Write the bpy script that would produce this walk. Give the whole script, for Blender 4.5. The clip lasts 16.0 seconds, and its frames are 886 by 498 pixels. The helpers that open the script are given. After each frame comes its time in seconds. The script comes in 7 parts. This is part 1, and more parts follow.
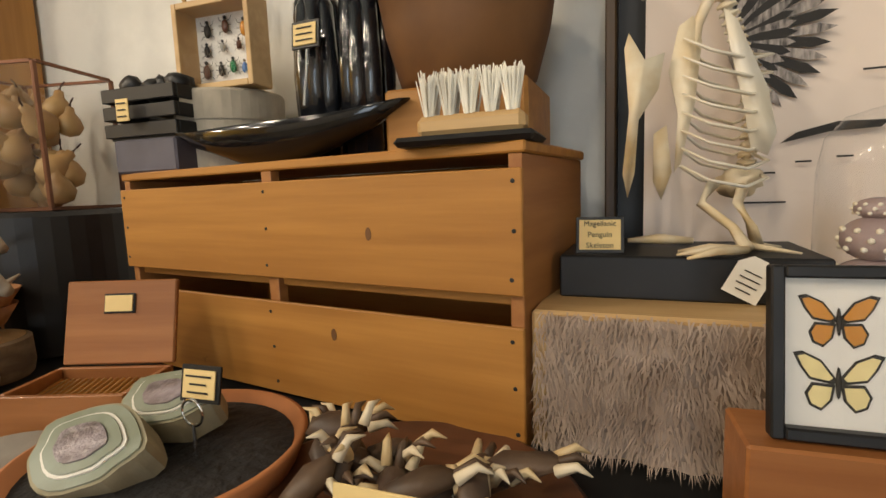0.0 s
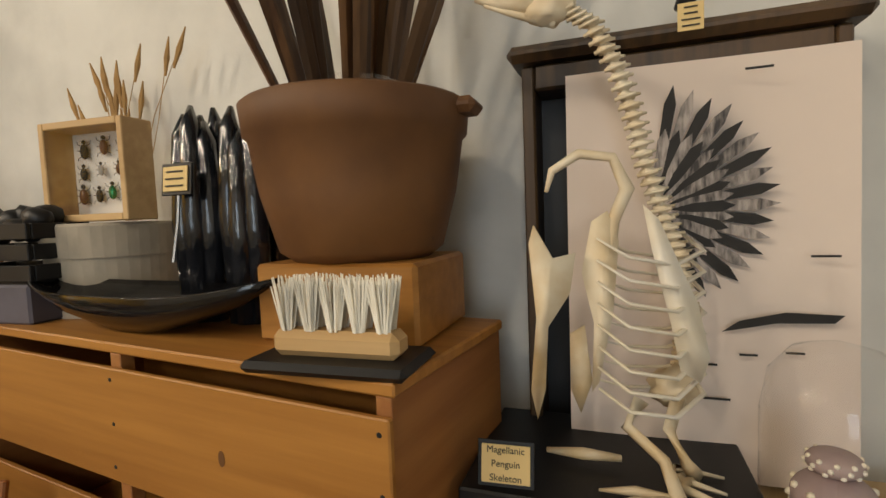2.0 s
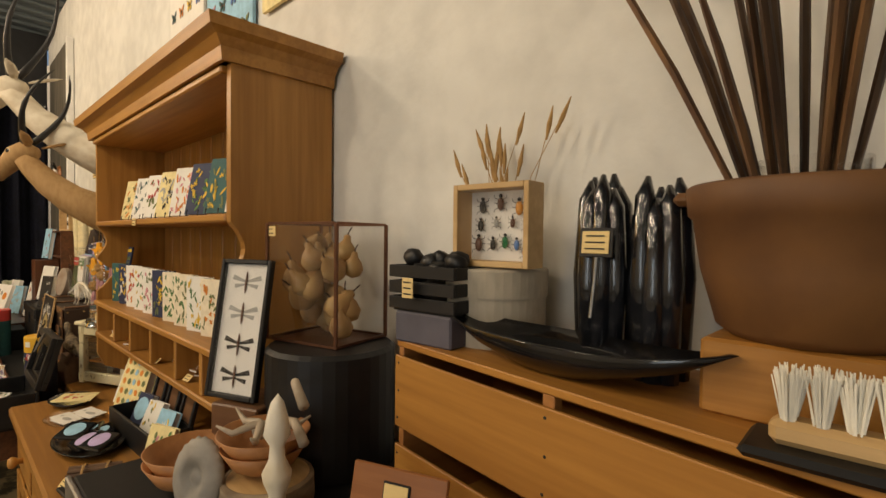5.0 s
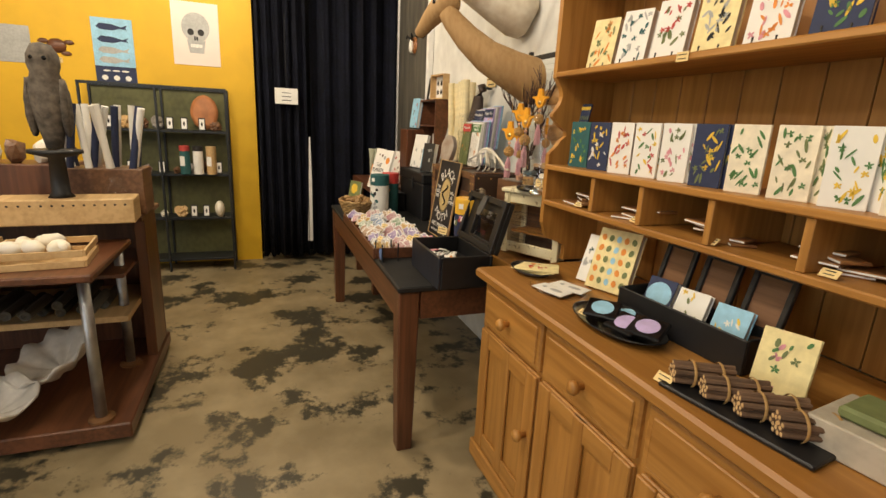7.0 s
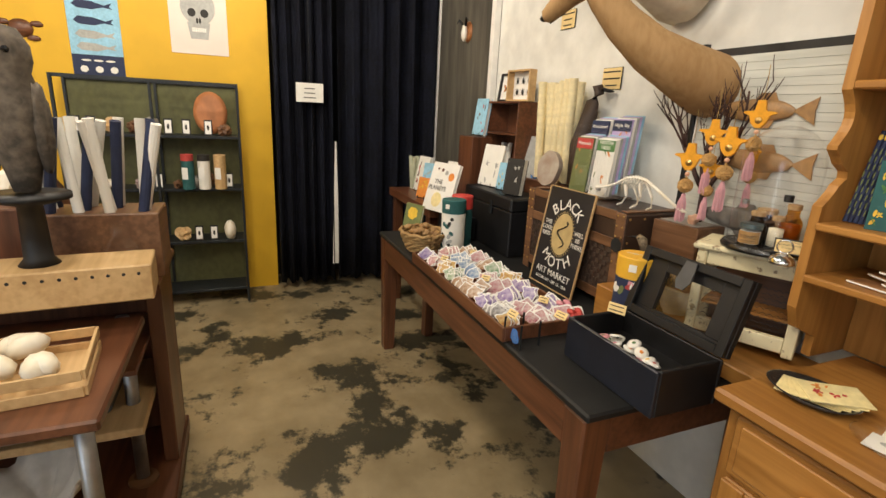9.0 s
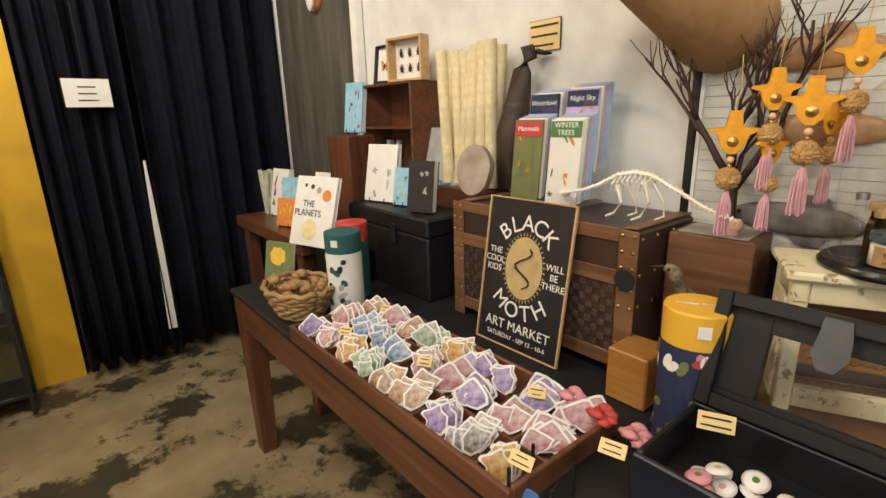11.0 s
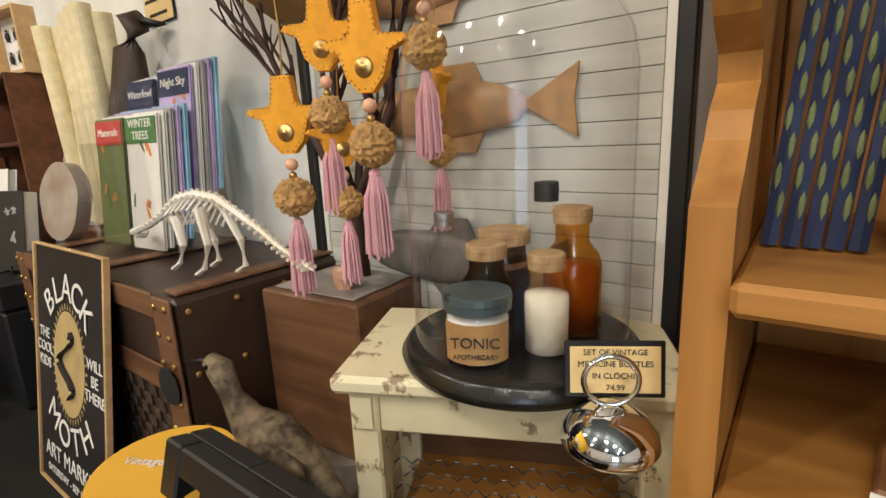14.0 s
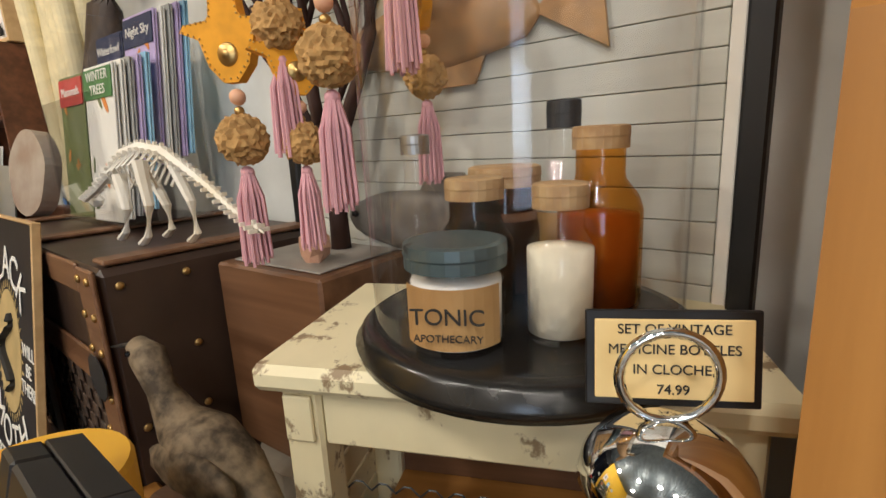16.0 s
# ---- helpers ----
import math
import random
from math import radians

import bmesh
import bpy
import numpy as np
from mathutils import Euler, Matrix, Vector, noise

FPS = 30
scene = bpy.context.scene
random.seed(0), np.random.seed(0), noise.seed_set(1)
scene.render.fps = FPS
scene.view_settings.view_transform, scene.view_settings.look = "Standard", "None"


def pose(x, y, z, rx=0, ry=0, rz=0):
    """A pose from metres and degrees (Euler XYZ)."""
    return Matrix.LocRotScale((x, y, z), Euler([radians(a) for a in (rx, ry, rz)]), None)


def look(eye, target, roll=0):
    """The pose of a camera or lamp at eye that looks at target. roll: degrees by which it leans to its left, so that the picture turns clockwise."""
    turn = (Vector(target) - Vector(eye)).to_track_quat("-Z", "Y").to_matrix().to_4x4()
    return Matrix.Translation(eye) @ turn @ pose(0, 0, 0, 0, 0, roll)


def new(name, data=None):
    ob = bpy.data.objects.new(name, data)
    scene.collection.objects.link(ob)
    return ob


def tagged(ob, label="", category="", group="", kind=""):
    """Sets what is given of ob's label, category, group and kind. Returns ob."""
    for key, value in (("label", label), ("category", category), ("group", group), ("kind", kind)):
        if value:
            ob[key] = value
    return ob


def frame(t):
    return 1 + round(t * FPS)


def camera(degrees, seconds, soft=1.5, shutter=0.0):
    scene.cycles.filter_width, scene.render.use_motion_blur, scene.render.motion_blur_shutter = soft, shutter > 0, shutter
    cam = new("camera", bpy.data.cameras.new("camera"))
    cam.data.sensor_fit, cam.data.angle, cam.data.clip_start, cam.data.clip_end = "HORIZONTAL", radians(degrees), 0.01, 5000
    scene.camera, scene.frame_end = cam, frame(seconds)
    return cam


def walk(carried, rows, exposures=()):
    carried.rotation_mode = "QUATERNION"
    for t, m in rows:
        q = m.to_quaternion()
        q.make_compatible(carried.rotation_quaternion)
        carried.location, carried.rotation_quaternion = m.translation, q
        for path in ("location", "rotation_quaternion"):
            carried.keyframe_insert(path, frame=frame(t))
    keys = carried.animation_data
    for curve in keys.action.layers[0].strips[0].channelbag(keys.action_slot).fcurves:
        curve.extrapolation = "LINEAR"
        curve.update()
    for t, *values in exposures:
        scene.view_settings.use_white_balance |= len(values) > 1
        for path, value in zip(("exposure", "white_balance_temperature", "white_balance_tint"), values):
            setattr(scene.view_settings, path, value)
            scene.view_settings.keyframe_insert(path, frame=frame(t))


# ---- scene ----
cam = camera(84.5, 16.0, shutter=0.0)
PATH = [
    (0, (2.67, -0.752, 1.329), (1.923, 1.088, 1.091), -2.1),
    (0.5, (2.659, -0.739, 1.392), (2.036, 1.152, 1.202), -2.2),
    (1, (2.664, -0.703, 1.448), (2.054, 1.19, 1.232), -2.3),
    (1.5, (2.7, -0.644, 1.477), (2.061, 1.242, 1.297), -2.1),
    (2, (2.722, -0.613, 1.488), (2.051, 1.266, 1.35), -2.2),
    (2.5, (2.695, -0.62, 1.512), (2.001, 1.255, 1.529), -1.6),
    (3, (2.628, -0.674, 1.589), (1.902, 1.172, 1.846), -0.5),
    (3.2, (2.604, -0.718, 1.64), (1.876, 1.123, 1.923), -0.3),
    (5.3, (2.536, -0.782, 1.487), (1.044, 0.542, 1.338), 2.0),
    (5.5, (2.507, -0.845, 1.436), (0.964, 0.407, 1.214), 3.2),
    (6, (2.162, -1.119, 1.364), (0.495, -0.072, 1.011), 4.4),
    (6.5, (2.002, -1.348, 1.388), (0.25, -0.489, 0.949), 3.7),
    (7, (1.662, -1.329, 1.384), (-0.154, -0.649, 0.894), 2.7),
    (7.5, (1.437, -1.271, 1.401), (-0.384, -0.605, 0.911), 3.1),
    (8, (1.191, -1.374, 1.418), (-0.615, -0.688, 0.902), 2.7),
    (8.2, (1.106, -1.452, 1.452), (-0.698, -0.767, 0.927), 2.2),
    (10.3, (0.117, -1.677, 1.481), (-1.475, -0.582, 0.965), 2.3),
    (10.5, (0.034, -1.622, 1.476), (-1.509, -0.458, 0.964), 0.9),
    (11, (-0.056, -1.366, 1.427), (-1.551, -0.148, 0.896), -1.5),
    (11.5, (-0.181, -1.129, 1.358), (-1.379, 0.376, 0.813), -1.0),
    (12, (-0.168, -0.911, 1.309), (-1.202, 0.724, 0.801), -2.0),
    (12.5, (-0.115, -0.813, 1.293), (-1.183, 0.805, 0.797), -2.6),
    (13, (-0.031, -0.702, 1.283), (-1.16, 0.877, 0.802), -3.0),
    (13.5, (0.016, -0.601, 1.326), (-1.164, 0.955, 0.892), -2.8),
    (14, (0.024, -0.588, 1.34), (-1.147, 0.973, 0.897), -2.7),
    (14.5, (0.018, -0.587, 1.337), (-1.158, 0.969, 0.894), -2.7),
    (15, (-0.036, -0.478, 1.292), (-1.261, 1.031, 0.82), -3.6),
    (15.5, (-0.024, -0.451, 1.265), (-1.285, 1.039, 0.827), -3.6),
    (16, (-0.024, -0.465, 1.267), (-1.277, 1.032, 0.832), -2.9),
]
walk(cam, [(t, look(eye, target, roll)) for t, eye, target, roll in PATH],
     [(0, 0.35, 6500, 10), (1.5, 0.1, 6500, 10), (3.2, 0.0, 6500, 10), (5.3, -0.2, 7300, 12), (6, 0.05, 7400, 12), (7, 0.25, 6600, 10), (8.2, 0.3, 6150, 10), (11, 0.3, 6000, 10), (13, 0.3, 5750, 10), (16, 0.3, 5650, 10)])

# ---- light ----
world = bpy.data.worlds.new("world")
scene.world = world
world.use_nodes = True
sky = world.node_tree.nodes.new("ShaderNodeTexSky")
sky.sky_type, sky.sun_disc = "NISHITA", False
sky.sun_elevation, sky.sun_rotation = radians(40), radians(150)
world.node_tree.nodes["Background"].inputs[1].default_value = 0.1
world.node_tree.links.new(sky.outputs[0], world.node_tree.nodes["Background"].inputs[0])


def lamp(kind, m, power, colour, size=0.1, size_y=None):
    d = bpy.data.lights.new("lamp", kind)
    d.energy, d.color = power, colour
    if kind == "AREA":
        d.shape, d.size, d.size_y = "RECTANGLE", size, size_y or size
    else:
        d.shadow_soft_size = size
    ob = new("lamp", d)
    ob.matrix_world = m
    return ob


WARM = (1.0, 0.84, 0.64)
BULBS = [(-2.3, -1.7, 60), (-0.9, -2.0, 44), (0.2, -1.9, 50), (1.1, -2.1, 34), (2.1, -2.5, 34), (3.2, -2.8, 16), (-1.6, -3.4, 60), (0.6, -3.6, 30), (2.6, -3.8, 24)]
for bx_, by_, power in BULBS:
    lamp("POINT", Matrix.Translation((bx_, by_, 3.02)), power, WARM, 0.09)
lamp("AREA", look((3.4, -5.92, 1.7), (2.9, 0, 1.3)), 40, (0.72, 0.86, 1.0), 1.5, 2.2)


# ---- materials ----
def mat(name, colour, rough=0.6, metal=0.0, var=0.18, scale=18.0, bump=0.15, second=None, spot=0.0, spot_scale=5.0, spot_colour=None, stretch=None, trans=0.0, coat=0.0, rand=0.0):
    m = bpy.data.materials.new(name)
    m.use_nodes = True
    nt = m.node_tree
    n, l = nt.nodes, nt.links
    b = n["Principled BSDF"]
    b.inputs["Roughness"].default_value, b.inputs["Metallic"].default_value = rough, metal
    b.inputs["Coat Weight"].default_value = coat
    tc = n.new("ShaderNodeTexCoord")
    src = tc.outputs["Object"]
    if stretch:
        mp = n.new("ShaderNodeMapping")
        mp.inputs["Scale"].default_value = stretch
        l.new(src, mp.inputs[0])
        src = mp.outputs[0]
    fine, wide = n.new("ShaderNodeTexNoise"), n.new("ShaderNodeTexNoise")
    fine.inputs["Scale"].default_value, fine.inputs["Detail"].default_value = scale, 6
    wide.inputs["Scale"].default_value, wide.inputs["Detail"].default_value = scale / 6, 3
    l.new(src, fine.inputs["Vector"]), l.new(src, wide.inputs["Vector"])
    mixf = n.new("ShaderNodeMath")
    mixf.operation = "ADD"
    l.new(fine.outputs[0], mixf.inputs[0]), l.new(wide.outputs[0], mixf.inputs[1])
    ramp = n.new("ShaderNodeValToRGB")
    ramp.color_ramp.elements[0].position, ramp.color_ramp.elements[1].position = 0.41, 0.60
    half = n.new("ShaderNodeMath")
    half.operation = "MULTIPLY"
    half.inputs[1].default_value = 0.5
    l.new(mixf.outputs[0], half.inputs[0]), l.new(half.outputs[0], ramp.inputs[0])
    lo = tuple(c * (1 - var) for c in colour) if second is None else second
    hi = tuple(min(1, c * (1 + var)) for c in colour) if second is None else colour
    ramp.color_ramp.elements[0].color, ramp.color_ramp.elements[1].color = (*lo, 1), (*hi, 1)
    out = ramp.outputs[0]
    if spot_colour:
        sp = n.new("ShaderNodeTexNoise")
        sp.inputs["Scale"].default_value, sp.inputs["Detail"].default_value, sp.inputs["Roughness"].default_value = spot_scale, 7, 0.68
        l.new(tc.outputs["Object"], sp.inputs["Vector"])
        r2 = n.new("ShaderNodeValToRGB")
        r2.color_ramp.elements[0].position, r2.color_ramp.elements[1].position = 1 - spot - 0.02, 1 - spot + 0.03
        l.new(sp.outputs[0], r2.inputs[0])
        mx = n.new("ShaderNodeMix")
        mx.data_type = "RGBA"
        l.new(r2.outputs[0], mx.inputs[0]), l.new(out, mx.inputs[6])
        mx.inputs[7].default_value = (*spot_colour, 1)
        out = mx.outputs[2]
    if rand:
        oi, hs = n.new("ShaderNodeObjectInfo"), n.new("ShaderNodeHueSaturation")
        mr = n.new("ShaderNodeMapRange")
        mr.inputs[3].default_value, mr.inputs[4].default_value = 1 - rand, 1 + rand
        l.new(oi.outputs["Random"], mr.inputs[0]), l.new(mr.outputs[0], hs.inputs["Value"]), l.new(out, hs.inputs["Color"])
        out = hs.outputs[0]
    l.new(out, b.inputs["Base Color"])
    if bump:
        bp = n.new("ShaderNodeBump")
        bp.inputs["Strength"].default_value, bp.inputs["Distance"].default_value = bump, 0.01
        l.new(half.outputs[0], bp.inputs["Height"]), l.new(bp.outputs[0], b.inputs["Normal"])
    if trans:
        b.inputs["Transmission Weight"].default_value = trans
    return m


def glass(name, colour=(1, 1, 1), rough=0.0):
    m = bpy.data.materials.new(name)
    m.use_nodes = True
    n, l = m.node_tree.nodes, m.node_tree.links
    tr, gl, mx, lw, pw, sc = (n.new(k) for k in ("ShaderNodeBsdfTransparent", "ShaderNodeBsdfGlossy", "ShaderNodeMixShader", "ShaderNodeLayerWeight", "ShaderNodeMath", "ShaderNodeMath"))
    tr.inputs[0].default_value = (*colour, 1)
    gl.inputs["Roughness"].default_value = rough
    lw.inputs[0].default_value = 0.5
    pw.operation, sc.operation = "POWER", "MULTIPLY_ADD"
    pw.inputs[1].default_value, sc.inputs[1].default_value, sc.inputs[2].default_value = 4.0, 0.5, 0.035
    l.new(lw.outputs["Facing"], pw.inputs[0]), l.new(pw.outputs[0], sc.inputs[0]), l.new(sc.outputs[0], mx.inputs[0])
    l.new(tr.outputs[0], mx.inputs[1]), l.new(gl.outputs[0], mx.inputs[2])
    l.new(mx.outputs[0], n["Material Output"].inputs[0])
    return m


def glow(name, colour, power):
    m = bpy.data.materials.new(name)
    m.use_nodes = True
    b = m.node_tree.nodes["Principled BSDF"]
    b.inputs["Emission Color"].default_value, b.inputs["Emission Strength"].default_value = (*colour, 1), power
    return m


def wood(name, light, dark, axis="x", rough=0.45, scale=9.0, knots=True, coat=0.0, rand=0.0):
    s = {"x": (0.35, 6, 6), "y": (6, 0.35, 6), "z": (6, 6, 0.35)}[axis]
    return mat(name, light, rough, second=dark, scale=scale, stretch=s, bump=0.12, coat=coat, rand=rand,
               spot=0.27 if knots else 0, spot_scale=9, spot_colour=tuple(c * 0.45 for c in dark) if knots else None)


PINE = wood("pine_x", (0.44, 0.21, 0.048), (0.31, 0.135, 0.026), "x", rand=0.05)
PINEZ = wood("pine_z", (0.44, 0.21, 0.048), (0.31, 0.135, 0.026), "z", rand=0.08)
PINEY = wood("pine_y", (0.44, 0.21, 0.065), (0.32, 0.14, 0.04), "y")
CRATE = wood("crate_board", (0.46, 0.215, 0.045), (0.34, 0.145, 0.028), "x", 0.5, rand=0.08)
CRATEY = wood("crate_side", (0.40, 0.18, 0.055), (0.30, 0.12, 0.035), "y", 0.5)
BROWN = wood("brown_wood", (0.16, 0.062, 0.028), (0.085, 0.032, 0.015), "x", 0.35, knots=False)
BROWNZ = wood("brown_wood_z", (0.15, 0.058, 0.026), (0.08, 0.03, 0.014), "z", 0.35, knots=False)
OAK = wood("light_box_wood", (0.62, 0.42, 0.2), (0.5, 0.32, 0.14), "x", 0.5, knots=False)
WALNUT = wood("walnut", (0.2, 0.1, 0.048), (0.11, 0.05, 0.022), "x", 0.45, knots=False)
REDBOX = wood("cedar_box", (0.38, 0.155, 0.05), (0.27, 0.10, 0.03), "x", 0.4, knots=False)
BOWLWOOD = mat("bowl_wood", (0.42, 0.19, 0.07), 0.5, second=(0.29, 0.12, 0.04), scale=8, stretch=(1, 5, 5))
BLACK = mat("black_paint", (0.006, 0.006, 0.007), 0.5, var=0.4, bump=0.05)
BLACKGLOSS = mat("black_gloss", (0.008, 0.008, 0.009), 0.12, var=0.3, bump=0.02)
BLACKTOP = mat("black_top", (0.006, 0.006, 0.006), 0.65, var=0.5, scale=10)
STEEL = mat("steel", (0.4, 0.4, 0.4), 0.45, 1.0, bump=0.03)
CHROME = mat("chrome", (0.75, 0.75, 0.75), 0.05, 1.0, var=0.02, bump=0)
DARKMETAL = mat("dark_metal", (0.035, 0.04, 0.045), 0.4, 0.6)
BRASS = mat("brass", (0.5, 0.33, 0.12), 0.35, 0.9)
PLASTER = mat("plaster", (0.70, 0.69, 0.645), 0.85, var=0.10, scale=9, bump=0.9, spot=0.27, spot_scale=4, spot_colour=(0.56, 0.54, 0.49))
YELLOW = mat("yellow_paint", (0.68, 0.40, 0.012), 0.6, var=0.06, scale=5, bump=0.2)
CONCRETE = mat("concrete", (0.36, 0.285, 0.165), 0.42, second=(0.24, 0.185, 0.10), scale=5, bump=0.12, spot=0.47, spot_scale=2.3, spot_colour=(0.045, 0.04, 0.025))
CURTAIN = mat("curtain_cloth", (0.006, 0.008, 0.02), 0.9, var=0.4, scale=40)
SLAB = mat("grey_board", (0.09, 0.08, 0.062), 0.8, var=0.4, scale=4, stretch=(4, 4, 0.5))
CEIL = mat("ceiling_metal", (0.10, 0.12, 0.13), 0.5, 0.3, scale=4)
BONE = mat("bone", (0.78, 0.70, 0.54), 0.5, second=(0.62, 0.46, 0.24), scale=22, bump=0.3)
PALEBONE = mat("pale_bone", (0.82, 0.79, 0.72), 0.5, second=(0.74, 0.66, 0.5), scale=12)
PAPER = mat("paper", (0.80, 0.78, 0.72), 0.8, var=0.04, bump=0.05)
CREAM = mat("card_cream", (0.80, 0.60, 0.27), 0.7, var=0.05, bump=0.03)
INK = mat("ink", (0.02, 0.018, 0.016), 0.7, bump=0)
POSTER = mat("poster_paper", (0.78, 0.67, 0.59), 0.75, var=0.05, scale=3, bump=0.05)
GLASS = glass("clear_glass")
MIRROR = mat("mirror", (0.9, 0.9, 0.9), 0.01, 1.0, var=0.0, bump=0)
RUST = mat("rusted_iron", (0.19, 0.085, 0.026), 0.62, second=(0.10, 0.043, 0.016), scale=9, bump=0.25, spot=0.3, spot_scale=16, spot_colour=(0.05, 0.024, 0.014))
WHITE = mat("white_paint", (0.82, 0.8, 0.76), 0.55, var=0.05)
CREAMPAINT = mat("worn_cream_paint", (0.76, 0.68, 0.44), 0.5, var=0.07, scale=12, spot=0.4, spot_scale=26, spot_colour=(0.28, 0.2, 0.11))
FABRICWHITE = mat("bristle", (0.85, 0.82, 0.72), 0.8, scale=60, stretch=(3, 3, 0.3))
FELT = mat("mustard_felt", (0.72, 0.33, 0.015), 0.85, var=0.12, scale=60)
PINK = mat("pink_yarn", (0.66, 0.36, 0.40), 0.9, var=0.15, scale=80, stretch=(3, 3, 0.3))
TANWOOL = mat("tan_wool", (0.44, 0.26, 0.09), 0.95, scale=60, bump=0.6)
TWIG = mat("twig_bark", (0.05, 0.022, 0.016), 0.7, scale=30)
FUR = mat("grey_fur", (0.46, 0.36, 0.29), 0.95, second=(0.26, 0.19, 0.145), scale=26, bump=0.8)
STONE = mat("stone", (0.40, 0.37, 0.33), 0.6, second=(0.24, 0.22, 0.19), scale=14, bump=0.7)
HAIR = mat("tan_hide", (0.42, 0.26, 0.115), 0.85, second=(0.34, 0.2, 0.08), scale=8, stretch=(6, 6, 2), bump=0.25)
WHITEHIDE = mat("white_hide", (0.72, 0.66, 0.54), 0.9, second=(0.56, 0.48, 0.36), scale=20, bump=0.6)


# ---- mesh helpers ----
def thing(name, m, label, category, group="", kind=""):
    ob = new(name)
    ob.matrix_world = m
    ob.empty_display_size = 0.02
    return tagged(ob, label, category, group, kind)


def part(name, bm, material, parent, label="", smooth=False, m=None):
    me = bpy.data.meshes.new(name)
    if m is not None:
        bmesh.ops.transform(bm, matrix=m, verts=bm.verts)
    if smooth:
        for f in bm.faces:
            f.smooth = True
    bm.to_mesh(me)
    bm.free()
    me.materials.append(material)
    ob = new(name, me)
    ob.parent = parent
    return tagged(ob, label)


def solo(name, bm, material, m, label, category, group="", kind="", smooth=False):
    ob = part(name, bm, material, None, label, smooth)
    ob.matrix_world = m
    return tagged(ob, label, category, group, kind)


def slab_of(x0, y0, z0, x1, y1, z1, bevel=0.003, bm=None):
    own = bmesh.new()
    bmesh.ops.create_cube(own, size=1)
    bmesh.ops.transform(own, matrix=Matrix.Translation(((x0 + x1) / 2, (y0 + y1) / 2, (z0 + z1) / 2)) @ Matrix.Diagonal((abs(x1 - x0), abs(y1 - y0), abs(z1 - z0), 1)), verts=own.verts)
    if bevel:
        bmesh.ops.bevel(own, geom=own.edges[:], offset=bevel, segments=1, affect="EDGES")
    return join(bm, own)


def join(bm, own, m=None):
    if m is not None:
        bmesh.ops.transform(own, matrix=m, verts=own.verts)
    if bm is None:
        return own
    me = bpy.data.meshes.new("tmp")
    own.to_mesh(me)
    own.free()
    bm.from_mesh(me)
    bpy.data.meshes.remove(me)
    return bm


def lathe(profile, n=28, bm=None, m=None, wobble=0.0):
    own = bmesh.new()
    rings = []
    for r, z in profile:
        if r < 1e-5:
            rings.append([own.verts.new((0, 0, z))])
        else:
            rings.append([own.verts.new((r * (1 + wobble * math.sin(5 * a + z * 40)) * math.cos(a), r * (1 + wobble * math.cos(3 * a)) * math.sin(a), z)) for a in (2 * math.pi * i / n for i in range(n))])
    for a, b in zip(rings, rings[1:]):
        if len(a) == 1 and len(b) == 1:
            continue
        for i in range(n):
            j = (i + 1) % n
            if len(a) == 1:
                own.faces.new((a[0], b[j], b[i]))
            elif len(b) == 1:
                own.faces.new((a[i], a[j], b[0]))
            else:
                own.faces.new((a[i], a[j], b[j], b[i]))
    bmesh.ops.recalc_face_normals(own, faces=own.faces)
    return join(bm, own, m)


def tube(points, radii, n=8, bm=None, flat=1.0):
    own = bmesh.new()
    pts = [Vector(p) for p in points]
    if not hasattr(radii, "__len__"):
        radii = [radii] * len(pts)
    rings = []
    for i, p in enumerate(pts):
        d = (pts[min(i + 1, len(pts) - 1)] - pts[max(i - 1, 0)]).normalized()
        u = d.cross(Vector((0, 0, 1)) if abs(d.z) < 0.95 else Vector((1, 0, 0))).normalized()
        v = d.cross(u)
        rings.append([own.verts.new(p + radii[i] * (math.cos(a) * u + flat * math.sin(a) * v)) for a in (2 * math.pi * k / n for k in range(n))])
    for a, b in zip(rings, rings[1:]):
        for i in range(n):
            own.faces.new((a[i], a[(i + 1) % n], b[(i + 1) % n], b[i]))
    own.faces.new(rings[0][::-1])
    own.faces.new(rings[-1])
    bmesh.ops.recalc_face_normals(own, faces=own.faces)
    return join(bm, own)


def blob(c, r, rough=0.0, freq=3.0, sub=3, bm=None, seed=0.0):
    own = bmesh.new()
    bmesh.ops.create_icosphere(own, subdivisions=sub, radius=1)
    r = Vector(r if hasattr(r, "__len__") else (r, r, r))
    for v in own.verts:
        k = 1 + rough * noise.noise(v.co * freq + Vector((seed, seed * 1.7, 0)))
        v.co = Vector((v.co.x * r.x, v.co.y * r.y, v.co.z * r.z)) * k + Vector(c)
    return join(bm, own)


def prism(outline, thick, bm=None, m=None):
    """A plate with that outline in x and z, thick along y."""
    own = bmesh.new()
    front = [own.verts.new((x, 0, z)) for x, z in outline]
    back = [own.verts.new((x, thick, z)) for x, z in outline]
    own.faces.new(front)
    own.faces.new(back[::-1])
    k = len(outline)
    for i in range(k):
        own.faces.new((front[i], back[i], back[(i + 1) % k], front[(i + 1) % k]))
    bmesh.ops.recalc_face_normals(own, faces=own.faces)
    return join(bm, own, m)


def disc(x, z, rx, rz, y=-0.0012, n=14, bm=None, turn=0.0):
    pts = []
    for i in range(n):
        a = 2 * math.pi * i / n
        u, w = rx * math.cos(a), rz * math.sin(a)
        pts.append((x + u * math.cos(turn) - w * math.sin(turn), z + u * math.sin(turn) + w * math.cos(turn)))
    return prism(pts, 0.0008, bm, Matrix.Translation((0, y, 0)))


